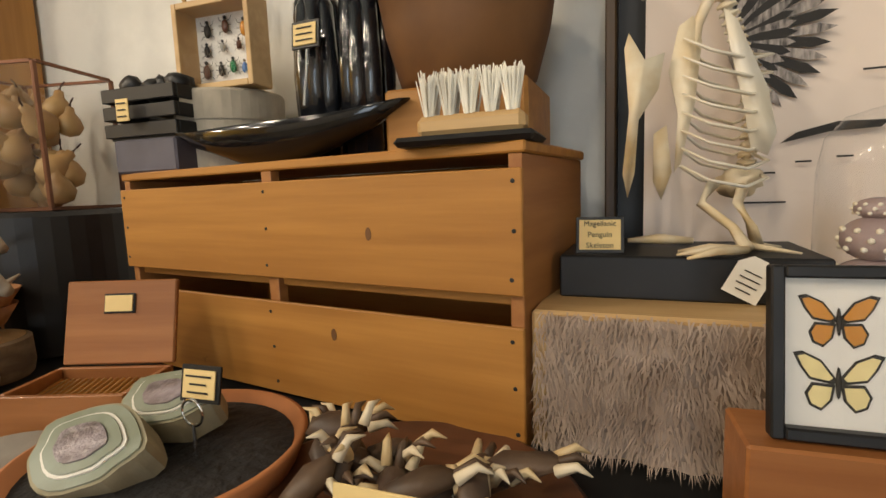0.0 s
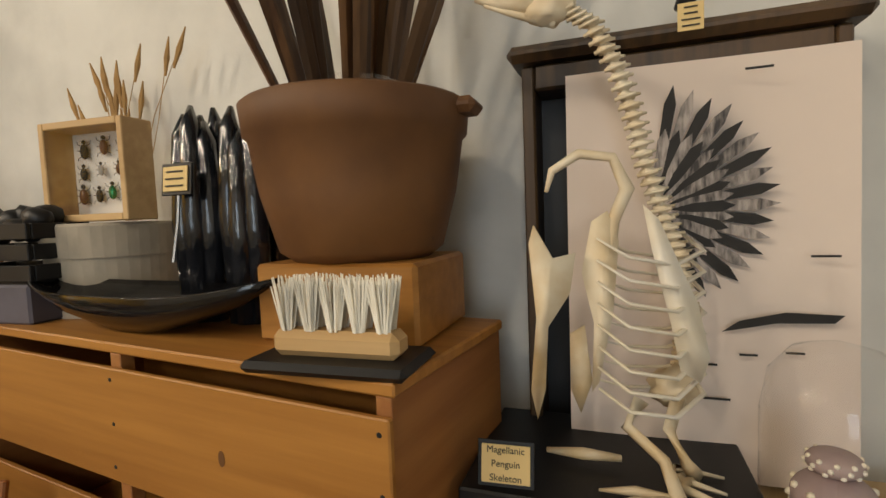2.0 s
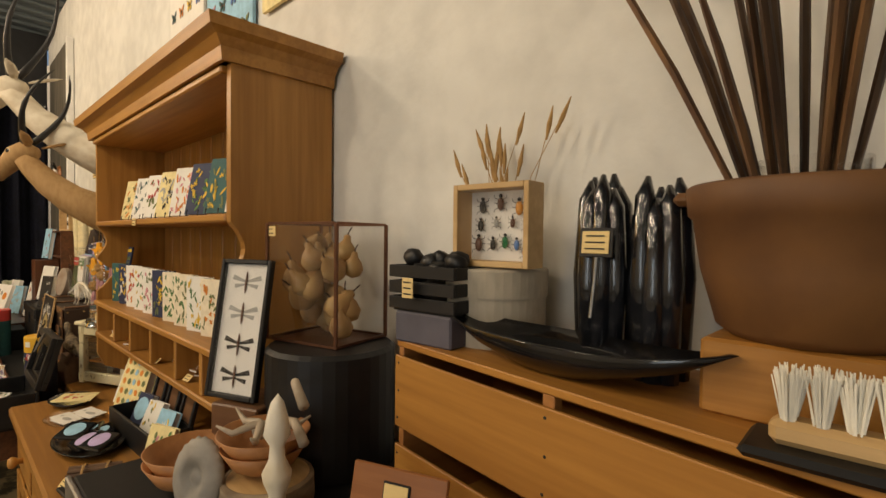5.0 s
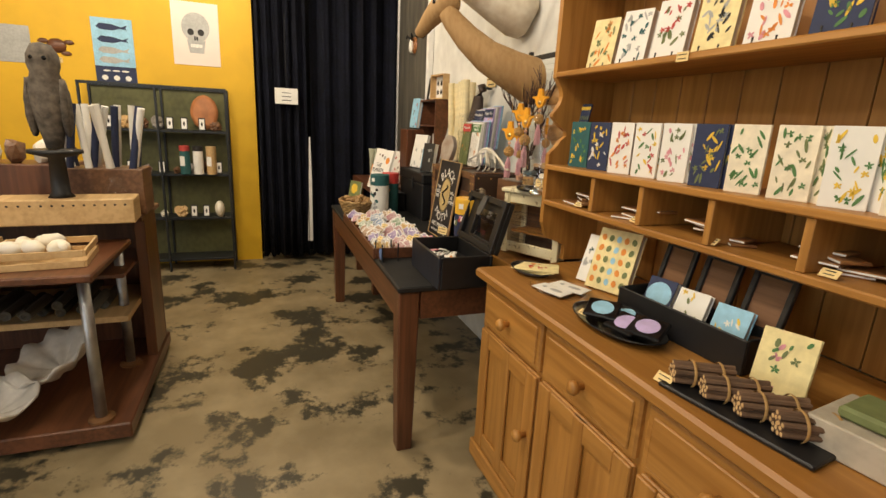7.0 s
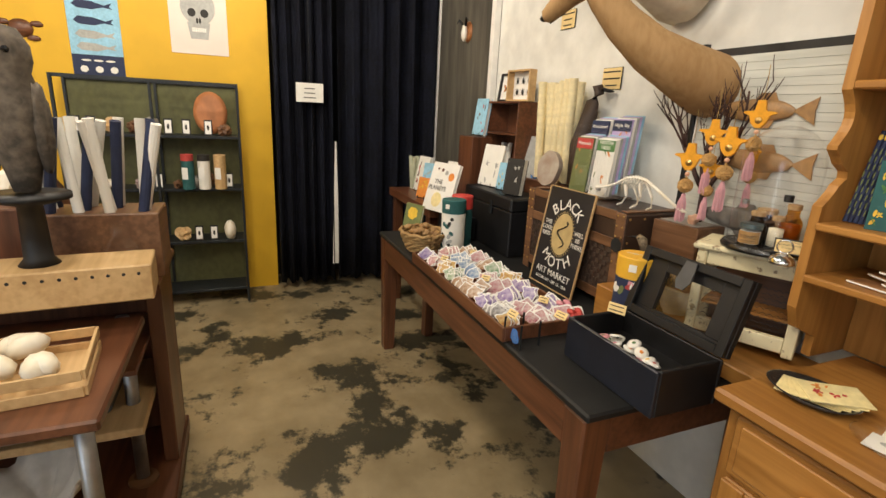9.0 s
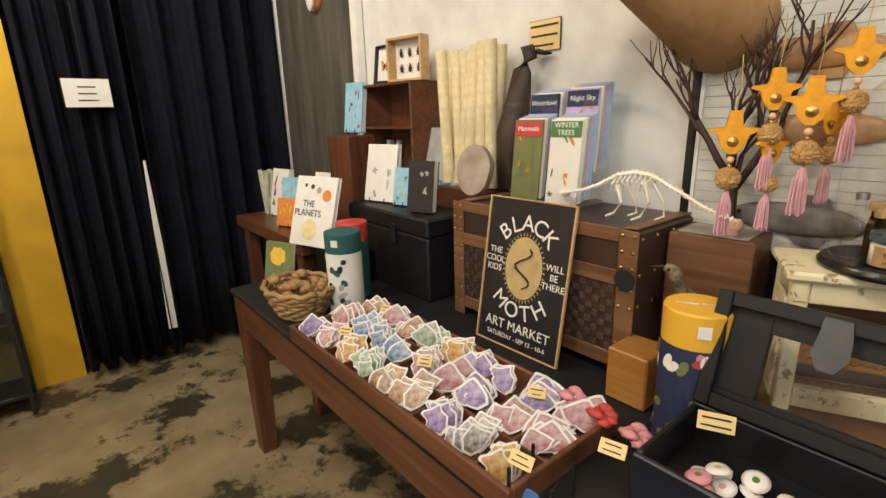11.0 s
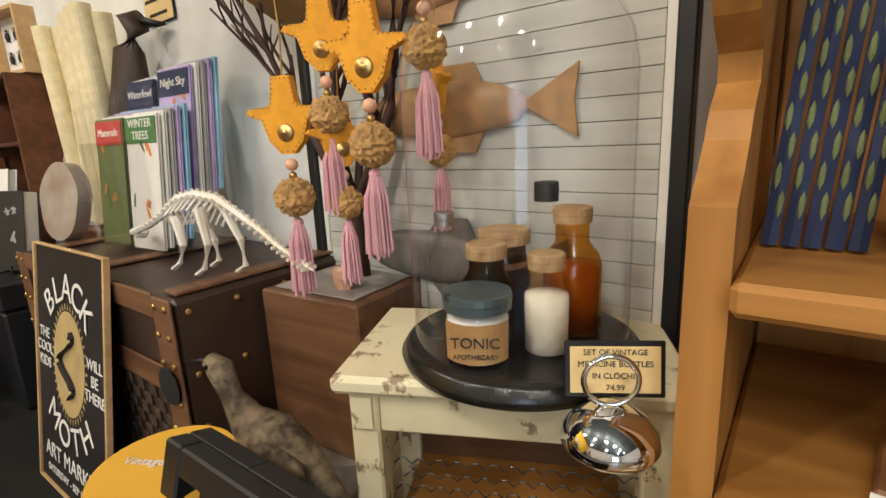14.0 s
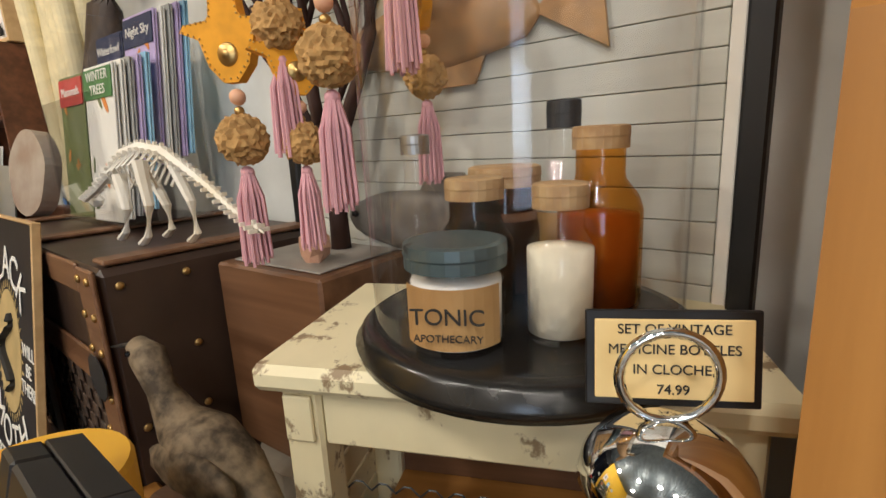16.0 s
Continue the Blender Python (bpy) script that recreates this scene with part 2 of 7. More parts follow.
def words(body, size, material, parent, m, name="lettering", extrude=0.0004, align="CENTER", squeeze=1.0):
    cu = bpy.data.curves.new("txt", "FONT")
    cu.body, cu.size, cu.extrude, cu.align_x, cu.align_y = body, size, extrude, align, "CENTER"
    ob = bpy.data.objects.new("txt", cu)
    scene.collection.objects.link(ob)
    me = bpy.data.meshes.new_from_object(ob.evaluated_get(bpy.context.evaluated_depsgraph_get()))
    bpy.data.objects.remove(ob)
    me.transform(m @ pose(0, 0, 0, 90) @ Matrix.Diagonal((squeeze, 1, 1, 1)))
    me.materials.append(material)
    o = new(name, me)
    o.parent = parent
    return o


def bars(w, h, rows, parent, m, material=None, cx=0.0, cz=0.0, rng=random.Random(5)):
    bm = None
    for i in range(rows):
        z = cz + h / 2 - h * (i + 0.5) / rows
        k = w * rng.uniform(0.55, 0.95)
        bm = slab_of(cx - k / 2, -0.0012, z - h / rows * 0.1, cx + k / 2, -0.0002, z + h / rows * 0.1, 0, bm)
    return part("writing", bm, material or INK, parent, m=m)


def price_card(m, w=0.06, h=0.035, rows=3, label="small cream price card with dark lettering", border=0.004, text=None, size=0.006, group="price cards"):
    t = thing("price_card", m, label, "price card", group)
    if border:
        part("backing", slab_of(-w / 2, 0, 0, w / 2, 0.003, h, 0.0006), BLACK, t, "black backing board")
    part("card", slab_of(-w / 2 + border, -0.002, border, w / 2 - border, -0.0002, h - border, 0.0005), CREAM, t)
    if text:
        k = len(text)
        for i, line in enumerate(text):
            words(line, size, INK, t, Matrix.Translation((0, -0.0022, h / 2 + ((k - 1) / 2 - i) * size * 1.45)))
    else:
        bars(w - 2 * border - 0.006, h - 2 * border - 0.004, rows, t, Matrix.Translation((0, -0.0022, h / 2)))
    return t


def mark():
    return set(bpy.data.objects)


def carry(since, m):
    """Moves all top-level things built after that mark together."""
    for ob in bpy.data.objects:
        if ob not in since and ob.parent is None:
            ob.matrix_world = m @ ob.matrix_world


# ---- setting ----
def structure(name, bm, material, label, smooth=False):
    return tagged(part(name, bm, material, None, label, smooth), label, name.split("_")[0], "", "structure")


structure("floor", slab_of(-4.2, -6.2, -0.1, 5.6, 0.2, 0, 0), CONCRETE, "worn tan concrete floor with dark stains")
structure("wall_north", slab_of(-3.6, 0, 0, 5.6, 0.2, 3.5, 0), PLASTER, "rough white plaster wall")
bm = slab_of(-3.75, -6.2, 0, -3.4, -1.37, 3.5, 0)
structure("wall_west", bm, YELLOW, "bright yellow painted wall")
structure("wall_west_end", slab_of(-3.8, -1.37, 0, -3.7, 0.0, 3.5, 0), BLACK, "dark wall behind the curtain")
structure("wall_east", slab_of(5.4, -6.2, 0, 5.6, 0, 3.5, 0), PLASTER, "rough white plaster wall")
bm = slab_of(-3.4, -6.2, 0, 2.5, -6.0, 3.5, 0)
bm = slab_of(4.3, -6.2, 0, 5.4, -6.0, 3.5, 0, bm)
bm = slab_of(2.5, -6.2, 0, 4.3, -6.0, 0.5, 0, bm)
bm = slab_of(2.5, -6.2, 2.9, 4.3, -6.0, 3.5, 0, bm)
structure("wall_south", bm, PLASTER, "white plaster wall with a shop window")
bm = None
for i in range(49):
    x = -4.2 + i * 0.2
    bm = slab_of(x, -6.2, 3.5, x + 0.1, 0.2, 3.56, 0.01, bm)
    bm = slab_of(x + 0.1, -6.2, 3.53, x + 0.2, 0.2, 3.6, 0, bm)
structure("ceiling", bm, CEIL, "dark corrugated metal ceiling")
win = thing("window_1", Matrix.Translation((3.4, -6.0, 0.5)), "tall shop window with dark frame", "window", "", "structure")
for x0, z0, x1, z1 in ((-0.9, 0, -0.84, 2.4), (0.84, 0, 0.9, 2.4), (-0.84, 0, 0.84, 0.06), (-0.84, 2.34, 0.84, 2.4), (-0.03, 0.06, 0.03, 2.34)):
    part("window_frame", slab_of(x0, -0.1, z0, x1, -0.04, z1), BLACK, win)
for x0, x1 in ((-0.84, -0.03), (0.03, 0.84)):
    pane = part("pane", slab_of(x0, -0.075, 0.06, x1, -0.069, 2.34, 0), GLASS, win)
    pane.visible_shadow = False
BULB = glow("bulb_glow", (1.0, 0.82, 0.6), 14)
for bx_, by_, power in BULBS:
    t = thing("pendant_lamp", Matrix.Translation((bx_, by_, 3.5)), "bare warm bulb on a black ceiling cord", "lamp", "ceiling lamps")
    part("cord", tube([(0, 0, 0), (0, 0, -0.27)], 0.006, 6), BLACK, t)
    part("socket", lathe([(0, -0.26), (0.022, -0.27), (0.024, -0.33), (0.018, -0.34), (0, -0.34)], 12), BLACK, t)
    part("bulb", lathe([(0.014, -0.345), (0.03, -0.36), (0.036, -0.375), (0.034, -0.385), (0.0, -0.388)], 14), BULB, t)

# curtain across the corner, in folds
t = thing("curtain", Matrix.Translation((-3.3, 0, 0)), "heavy black floor-length curtain hanging in folds", "curtain")


def curtain(y0, y1, phase):
    own, n = bmesh.new(), 90
    rows_ = []
    for zi, z in enumerate((0.06, 0.5, 1.2, 2.0, 2.7)):
        row = []
        for i in range(n + 1):
            y = y0 + (y1 - y0) * i / n
            fold = 0.045 * math.sin(i * 0.36 + phase + 0.8 * math.sin(i * 0.11)) + 0.014 * math.sin(i * 0.93 + z)
            row.append(own.verts.new((fold * (1.15 - 0.15 * z), y, z + (0.012 * math.sin(i * 0.62) if zi == 0 else 0))))
        rows_.append(row)
    for a, b in zip(rows_, rows_[1:]):
        for i in range(n):
            own.faces.new((a[i], a[i + 1], b[i + 1], b[i]))
    bmesh.ops.solidify(own, geom=own.faces[:], thickness=0.006)
    return own


part("panel", curtain(-1.35, -0.915, 0), CURTAIN, t, smooth=True)
part("panel", curtain(-0.885, 0.0 - 0.06, 1.3), CURTAIN, t, smooth=True)
part("rod", tube([(0.0, -1.39, 2.72), (0, -0.02, 2.72)], 0.014), DARKMETAL, t)
for i in range(14):
    part("ring", lathe([(0.018, 0), (0.022, 0.004), (0.018, 0.008), (0.015, 0.004), (0.018, 0)], 12, m=pose(0, -1.34 + i * 0.098, 2.71, 90)), STEEL, t)
# dark board leaning on the wall by the curtain
t = thing("wall_board", Matrix.Translation((-2.85, -0.005, 0)), "tall weathered grey-brown board with pale edge strips", "board")
part("board", slab_of(-0.42, -0.03, 0, 0.50, 0, 3.1), SLAB, t)
part("edge_strip", slab_of(-0.46, -0.045, 0, -0.42, 0, 3.1), WHITE, t, "pale worn strip")
part("edge_strip", slab_of(0.50, -0.045, 0, 0.55, 0, 3.1), WHITE, t, "pale worn strip")

# ---- table ----
t = thing("display_table", Matrix.Translation((-1.09, -0.49, 0)), "dark brown wooden table with a blackened top", "table")
part("tabletop", slab_of(-1.0, -0.36, 0.735, 1.0, 0.42, 0.76, 0.006), BLACKTOP, t, "blackened worn top")
for y0, y1 in ((-0.352, -0.325), (0.36, 0.387)):
    part("apron", slab_of(-0.9, y0, 0.61, 0.9, y1, 0.733), BROWN, t)
for x0, x1 in ((-0.975, -0.95), (0.95, 0.975)):
    part("apron", slab_of(x0, -0.26, 0.61, x1, 0.3, 0.733), BROWN, t)
for x in (-0.94, 0.94):
    for y in (-0.31, 0.36):
        bm = slab_of(x - 0.045, y - 0.045, 0, x + 0.045, y + 0.045, 0.733, 0.006)
        for v in bm.verts:
            if v.co.z < 0.3:
                v.co.x, v.co.y = x + (v.co.x - x) * 0.75, y + (v.co.y - y) * 0.75
        part("leg", bm, BROWNZ, t)

# ---- pine dresser and its hutch ----
t = thing("dresser", Matrix.Translation((0.03, 0, 0)), "honey-coloured pine dresser base with drawers and panelled doors", "dresser")
W = 1.36
part("body", slab_of(0.02, -0.54, 0.12, W - 0.02, -0.02, 0.83, 0.004), PINEZ, t)
part("top", slab_of(-0.005, -0.58, 0.83, W, -0.02, 0.866, 0.008), PINE, t)
part("plinth", slab_of(0.0, -0.56, 0.05, W - 0.002, -0.05, 0.125, 0.006), PINE, t)
KNOB = [(0.0, 0.045), (0.016, 0.042), (0.021, 0.032), (0.016, 0.02), (0.009, 0.014), (0.011, 0.0), (0, 0)]
for i in range(3):
    x0, x1 = 0.05 + i * 0.425, 0.05 + i * 0.425 + 0.405
    d = part("drawer", slab_of(x0, -0.556, 0.655, x1, -0.53, 0.815, 0.006), PINE, t)
    part("molding", slab_of(x0 + 0.02, -0.561, 0.672, x1 - 0.02, -0.555, 0.798, 0.004), PINE, d)
    part("knob", lathe(KNOB, 16, m=pose((x0 + x1) / 2, -0.56, 0.735, 90)), PINEZ, d, "turned pine knob", True)
    d = part("door", slab_of(x0, -0.55, 0.14, x1, -0.53, 0.64, 0.004), PINEZ, t)
    for a, b in ((x0, x0 + 0.06), (x1 - 0.06, x1), ((x0 + x1) / 2 - 0.025, (x0 + x1) / 2 + 0.025)):
        part("stile", slab_of(a, -0.562, 0.142, b, -0.551, 0.638, 0.003), PINEZ, d)
    for a, b in ((0.142, 0.21), (0.575, 0.638)):
        part("rail", slab_of(x0 + 0.061, -0.56, a, x1 - 0.061, -0.551, b, 0.003), PINE, d)
    part("knob", lathe(KNOB, 14, m=pose(x1 - 0.03, -0.562, 0.42, 90)), PINEZ, d, "turned pine knob", True)
for x in (0.06, W - 0.06):
    for y in (-0.5, -0.08):
        part("foot", lathe([(0, 0), (0.03, 0), (0.045, 0.02), (0.04, 0.045), (0.025, 0.055), (0, 0.055)], 16, m=Matrix.Translation((x, y, 0))), PINEZ, t, smooth=True)

t = thing("hutch", Matrix.Translation((-0.028, 0, 0.866)), "pine plate-rack hutch with boarded back and scalloped sides", "hutch")
HW, HF = 1.415, -0.30


def hutch_side():
    pts = [(-0.01, 0), (-0.17, 0), (-0.17, 0.06), (-0.26, 0.10), (-0.285, 0.16), (-0.285, 0.42)]
    for i in range(9):
        a = i / 8
        pts.append((-0.285 + 0.05 * math.sin(a * math.pi) + (0.02 if 3 < i < 6 else 0), 0.43 + a * 0.14))
    for i in range(9):
        a = i / 8
        pts.append((-0.285 + 0.035 * math.sin(a * math.pi), 0.58 + a * 0.13))
    pts += [(-0.285, 0.72), (-0.285, 1.08), (-0.01, 1.08)]
    return prism(pts, 0.024)


for x in (0.0, HW - 0.024):
    part("side", hutch_side(), PINEZ, t, m=Matrix.Translation((x, 0, 0)) @ pose(0, 0, 0, 0, 0, 90) @ pose(0, 0, 0) @ Matrix.Diagonal((1, -1, 1, 1)))
for i in range(12):
    x0 = 0.026 + i * (HW - 0.052) / 12
    part("back_board", slab_of(x0, -0.022, 0.0, x0 + (HW - 0.052) / 12 - 0.0035, -0.008, 1.08, 0.002), PINEZ, t)
for z, f in ((0.235, HF + 0.005), (0.372, HF), (0.71, HF + 0.01), (1.06, HF)):
    part("shelf", slab_of(0.025, f, z, HW - 0.025, -0.023, z + 0.02, 0.004), PINE, t)
for x0 in (0.315, 0.545, 0.79, 1.03, 1.23):
    part("divider", slab_of(x0 - 0.01, HF + 0.012, 0.256, x0 + 0.01, -0.024, 0.371, 0.002), PINEZ, t)
prof = [(0, 0), (0.01, 0.0), (0.014, 0.03), (0.03, 0.05), (0.05, 0.06), (0.055, 0.085), (0, 0.085)]
bm = bmesh.new()
ra, rb = [], []
for o, z in prof:
    ra.append([bm.verts.new(p) for p in ((-o, -0.01, 1.08 + z), (-o, HF - o, 1.08 + z), (HW + o, HF - o, 1.08 + z), (HW + o, -0.01, 1.08 + z))])
for a, b in zip(ra, ra[1:]):
    for i in range(3):
        bm.faces.new((a[i], a[i + 1], b[i + 1], b[i]))
bm.faces.new(ra[-1])
part("cornice", bm, PINE, t)

# ---- black-topped counter ----
t = thing("counter", Matrix.Translation((1.395, 0, 0.041)), "pine counter cabinet with a black top and metal edge", "cabinet")
part("body", slab_of(0.0, -0.565, -0.041, 2.3, -0.02, 0.985, 0.004), PINE, t)
part("countertop", slab_of(-0.02, -0.585, 0.988, 2.32, -0.02, 1.03, 0.004), BLACKTOP, t, "black felted top")
part("edge_band", slab_of(-0.022, -0.597, 0.986, 2.322, -0.587, 1.034, 0.003), STEEL, t, "worn metal edge band")
for i in range(3):
    for j in range(3):
        x0, z0 = 0.04 + i * 0.75, 0.09 + j * 0.3
        d = part("drawer", slab_of(x0, -0.59, z0, x0 + 0.72, -0.567, z0 + 0.27, 0.005), PINE, t)
        part("handle", tube([(x0 + 0.28, -0.59, z0 + 0.15), (x0 + 0.29, -0.615, z0 + 0.135), (x0 + 0.36, -0.625, z0 + 0.125), (x0 + 0.43, -0.615, z0 + 0.135), (x0 + 0.44, -0.59, z0 + 0.15)], 0.008, 8), DARKMETAL, d, "dark curved metal pull", True)

CZ = 1.075
# ---- pine crate shelf on the counter ----
t = thing("wooden_crate", pose(1.925, -0.225, CZ, 0, 0, -7.5) @ Matrix.Diagonal((0.975, 0.72, 0.914, 1)), "orange pine crate unit with two slotted front boards", "crate")
CW, CH = 0.668, 0.325
part("top", slab_of(-0.004, -0.003, CH - 0.012, CW + 0.004, 0.30, CH, 0.002), CRATE, t)
part("bottom", slab_of(0, 0.01, 0, CW, 0.30, 0.01, 0.001), CRATE, t)
part("back", slab_of(0.012, 0.288, 0.01, CW - 0.012, 0.298, CH - 0.013, 0.001), CRATE, t)
part("shelf", slab_of(0.012, 0.012, 0.155, CW - 0.012, 0.287, 0.165, 0.001), CRATE, t)
for x0 in (0.0, CW - 0.014):
    part("side", slab_of(x0, 0.0, 0.0105, x0 + 0.014, 0.30, CH - 0.0125, 0.001), CRATEY, t)
part("post", slab_of(0.316, 0.0, 0.0105, 0.334, 0.02, CH - 0.0125, 0.001), CRATEY, t)
for z0, z1 in ((0.004, 0.135), (0.168, 0.298)):
    part("front_board", slab_of(-0.002, -0.010, z0, CW + 0.002, -0.0015, z1, 0.0015), CRATE, t)
for x in (0.008, 0.325, CW - 0.008):
    for z in (0.02, 0.07, 0.12, 0.185, 0.235, 0.285):
        part("nail", lathe([(0.0025, 0), (0.002, 0.001), (0, 0.0012)], 8, m=pose(x + 0.002 * math.sin(z * 90), -0.010, z, 90)), DARKMETAL, t)
for x, z in ((0.49, 0.23), (0.43, 0.1)):
    part("knot", disc(x, z, 0.004, 0.008, -0.0108), RUST, t, "dark wood knot")

# ---- small builders ----
def T(x, y, z, rz=0, rx=0, ry=0):
    return pose(x, y, z, rx, ry, rz)


def colours(name, rgb, rough=0.7, var=0.12, scale=40):
    return mat(name, rgb, rough, var=var, scale=scale, bump=0.04)


RED, GREEN, BLUE, NAVY, ORANGE, TEAL, LILAC, GREY, OLIVE, ROSE, SKY, YEL = (colours(n, c) for n, c in (
    ("red", (0.5, 0.06, 0.05)), ("green", (0.08, 0.2, 0.06)), ("blue", (0.08, 0.2, 0.5)), ("navy", (0.02, 0.03, 0.08)), ("orange", (0.7, 0.25, 0.04)),
    ("teal", (0.02, 0.1, 0.1)), ("lilac", (0.5, 0.4, 0.66)), ("grey", (0.4, 0.4, 0.38)), ("olive", (0.16, 0.19, 0.07)), ("rose", (0.66, 0.28, 0.32)), ("sky", (0.3, 0.55, 0.72)), ("yellow_print", (0.75, 0.5, 0.05))))
BUTTER = colours("butter_card", (0.8, 0.68, 0.34))
PRINTS = [RED, GREEN, ORANGE, OLIVE, ROSE, YEL, TEAL, BLUE]


def art(parent, w, h, seed, inks, n=14, cz=None, m=None, y=-0.0012):
    """Botanical figures printed on a cover: stems, leaves and flower heads."""
    rng = random.Random(seed)
    for k, ink in enumerate(inks):
        bm = None
        for i in range(max(2, n // len(inks))):
            x, z = rng.uniform(-0.38, 0.38) * w, (cz if cz is not None else h / 2) + rng.uniform(-0.40, 0.40) * h
            if (i + k) % 3 == 0:
                for j in range(5):
                    a = j * 1.2566 + rng.random()
                    bm = disc(x + 0.05 * w * math.cos(a), z + 0.05 * w * math.sin(a), 0.045 * w, 0.022 * w, y, 8, bm, a)
            else:
                bm = disc(x, z, w * rng.uniform(0.02, 0.05), h * rng.uniform(0.04, 0.10), y, 10, bm, rng.uniform(-0.8, 0.8))
        part("print", bm, ink, parent, m=m)


def book(m, w, h, d, cover, label, seed=1, inks=(), n=14, group="", category="book", name="book", title=None, title_mat=None, stand=False):
    t = thing(name, m, label, category, group)
    part("cover", slab_of(-w / 2, 0, 0, w / 2, 0.0025, h, 0.0008), cover, t)
    part("page_block", slab_of(-w / 2 + 0.002, 0.0026, 0.002, w / 2 - 0.003, d, h - 0.002, 0.0005), PAPER, t)
    part("back_cover", slab_of(-w / 2, d, 0, w / 2, d + 0.0025, h, 0.0008), cover, t)
    if inks:
        art(t, w, h, seed, inks, n)
    if title:
        for i, (s, z, k) in enumerate(title):
            words(s, k, title_mat or INK, t, Matrix.Translation((0, -0.0014, z)))
    if stand:
        bm = tube([(-w * 0.25, -0.012, 0.012), (-w * 0.25, -0.012, -0.006), (-w * 0.25, d + 0.02, -0.006), (-w * 0.25, d + 0.012, h * 0.6)], 0.0025, 6)
        bm = tube([(w * 0.25, -0.012, 0.012), (w * 0.25, -0.012, -0.006), (w * 0.25, d + 0.02, -0.006), (w * 0.25, d + 0.012, h * 0.6)], 0.0025, 6, bm)
        part("stand", bm, BLACK, t, "black wire book stand")
    return t


def beetle(parent, x, z, s, body, y=-0.002):
    p = part("insect", blob((x, y, z), (s * 0.28, s * 0.2, s * 0.5), 0, 1, 2), body, parent, smooth=True)
    bm = blob((x, y, z + s * 0.6), (s * 0.16, s * 0.13, s * 0.16), 0, 1, 1)
    for k in (-1, 1):
        for dz in (-0.3, 0.05, 0.35):
            bm = tube([(x + k * s * 0.2, y, z + dz * s), (x + k * s * 0.5, y, z + dz * s * 1.3), (x + k * s * 0.56, y, z + dz * s * 1.9)], s * 0.025, 4, bm)
    part("legs_and_head", bm, INK, p)


def wings(parent, x, z, s, colour, y=-0.002, edge=INK):
    for k in (-1, 1):
        up = [(0, 0.05), (0.35, 0.55), (0.75, 0.75), (0.95, 0.7), (0.8, 0.35), (0.6, 0.05), (0.1, -0.05)]
        lo = [(0.05, -0.05), (0.55, -0.02), (0.7, -0.3), (0.6, -0.6), (0.35, -0.72), (0.12, -0.45)]
        for o in (up, lo):
            part("wing_edge", prism([(x + k * a * s, z + b * s) for a, b in o], 0.0006, m=Matrix.Translation((0, y, 0))), edge, parent)
            cx, cz = sum(a for a, b in o) / len(o), sum(b for a, b in o) / len(o)
            part("wing", prism([(x + k * (cx + (a - cx) * 0.78) * s, z + (cz + (b - cz) * 0.78) * s) for a, b in o], 0.0006, m=Matrix.Translation((0, y - 0.0008, 0))), colour, parent)
    part("insect_body", blob((x, y - 0.001, z), (0.06 * s, 0.06 * s, 0.4 * s), 0, 1, 2), INK, parent)


def picture_frame(m, w, h, label, frame_mat, edge=0.018, depth=0.02, name="picture_frame", paper=None, category="picture"):
    t = thing(name, m, label, category)
    for x0, z0, x1, z1 in ((-w / 2, 0, -w / 2 + edge, h), (w / 2 - edge, 0, w / 2, h), (-w / 2 + edge, 0, w / 2 - edge, edge), (-w / 2 + edge, h - edge, w / 2 - edge, h)):
        part("frame", slab_of(x0, -depth, z0, x1, 0.0, z1, 0.002), frame_mat, t)
    part("backing_paper", slab_of(-w / 2 + edge * 0.9, -0.005, edge * 0.9, w / 2 - edge * 0.9, -0.001, h - edge * 0.9, 0), paper or WHITE, t)
    return t


# ---- things on the crate ----
CT = CZ + 0.297
# iron pot with dried leaves
t = thing("wooden_block", T(2.475, -0.18, CT) @ Matrix.Diagonal((1, 1, 0.82, 1)), "squared yellow-brown timber block under the pot", "block")
part("block", slab_of(-0.085, -0.05, 0, 0.085, 0.09, 0.092, 0.004), PINE, t)
solo_z = CT + 0.0755
t = thing("iron_pot", T(2.472, -0.16, solo_z) @ Matrix.Diagonal((0.92, 0.92, 1.0, 1)), "rusty brown cast iron pot with side lugs", "pot")
part("body", lathe([(0, 0), (0.076, 0), (0.091, 0.010), (0.108, 0.066), (0.117, 0.118), (0.122, 0.122), (0.125, 0.15), (0.121, 0.153), (0.114, 0.15), (0.11, 0.084), (0.084, 0.010), (0, 0.01)], 40), RUST, t, smooth=True)
for s in (-1, 1):
    part("lug", slab_of(s * 0.121 - 0.02, -0.02, 0.135, s * 0.121 + 0.02, 0.02, 0.150, 0.006), RUST, t)
t = thing("leaf_vase", T(2.468, -0.16, solo_z + 0.012), "clear glass vase of long dried brown leaves", "dried leaves")
part("vase", lathe([(0.0, 0), (0.045, 0), (0.048, 0.165), (0.046, 0.165), (0.043, 0.004), (0, 0.004)], 24), GLASS, t, "clear glass vase", True)
rng = random.Random(3)
LEAF = mat("dried_leaf", (0.19, 0.10, 0.042), 0.55, second=(0.07, 0.035, 0.02), scale=14, stretch=(6, 6, 0.6), rand=0.45)
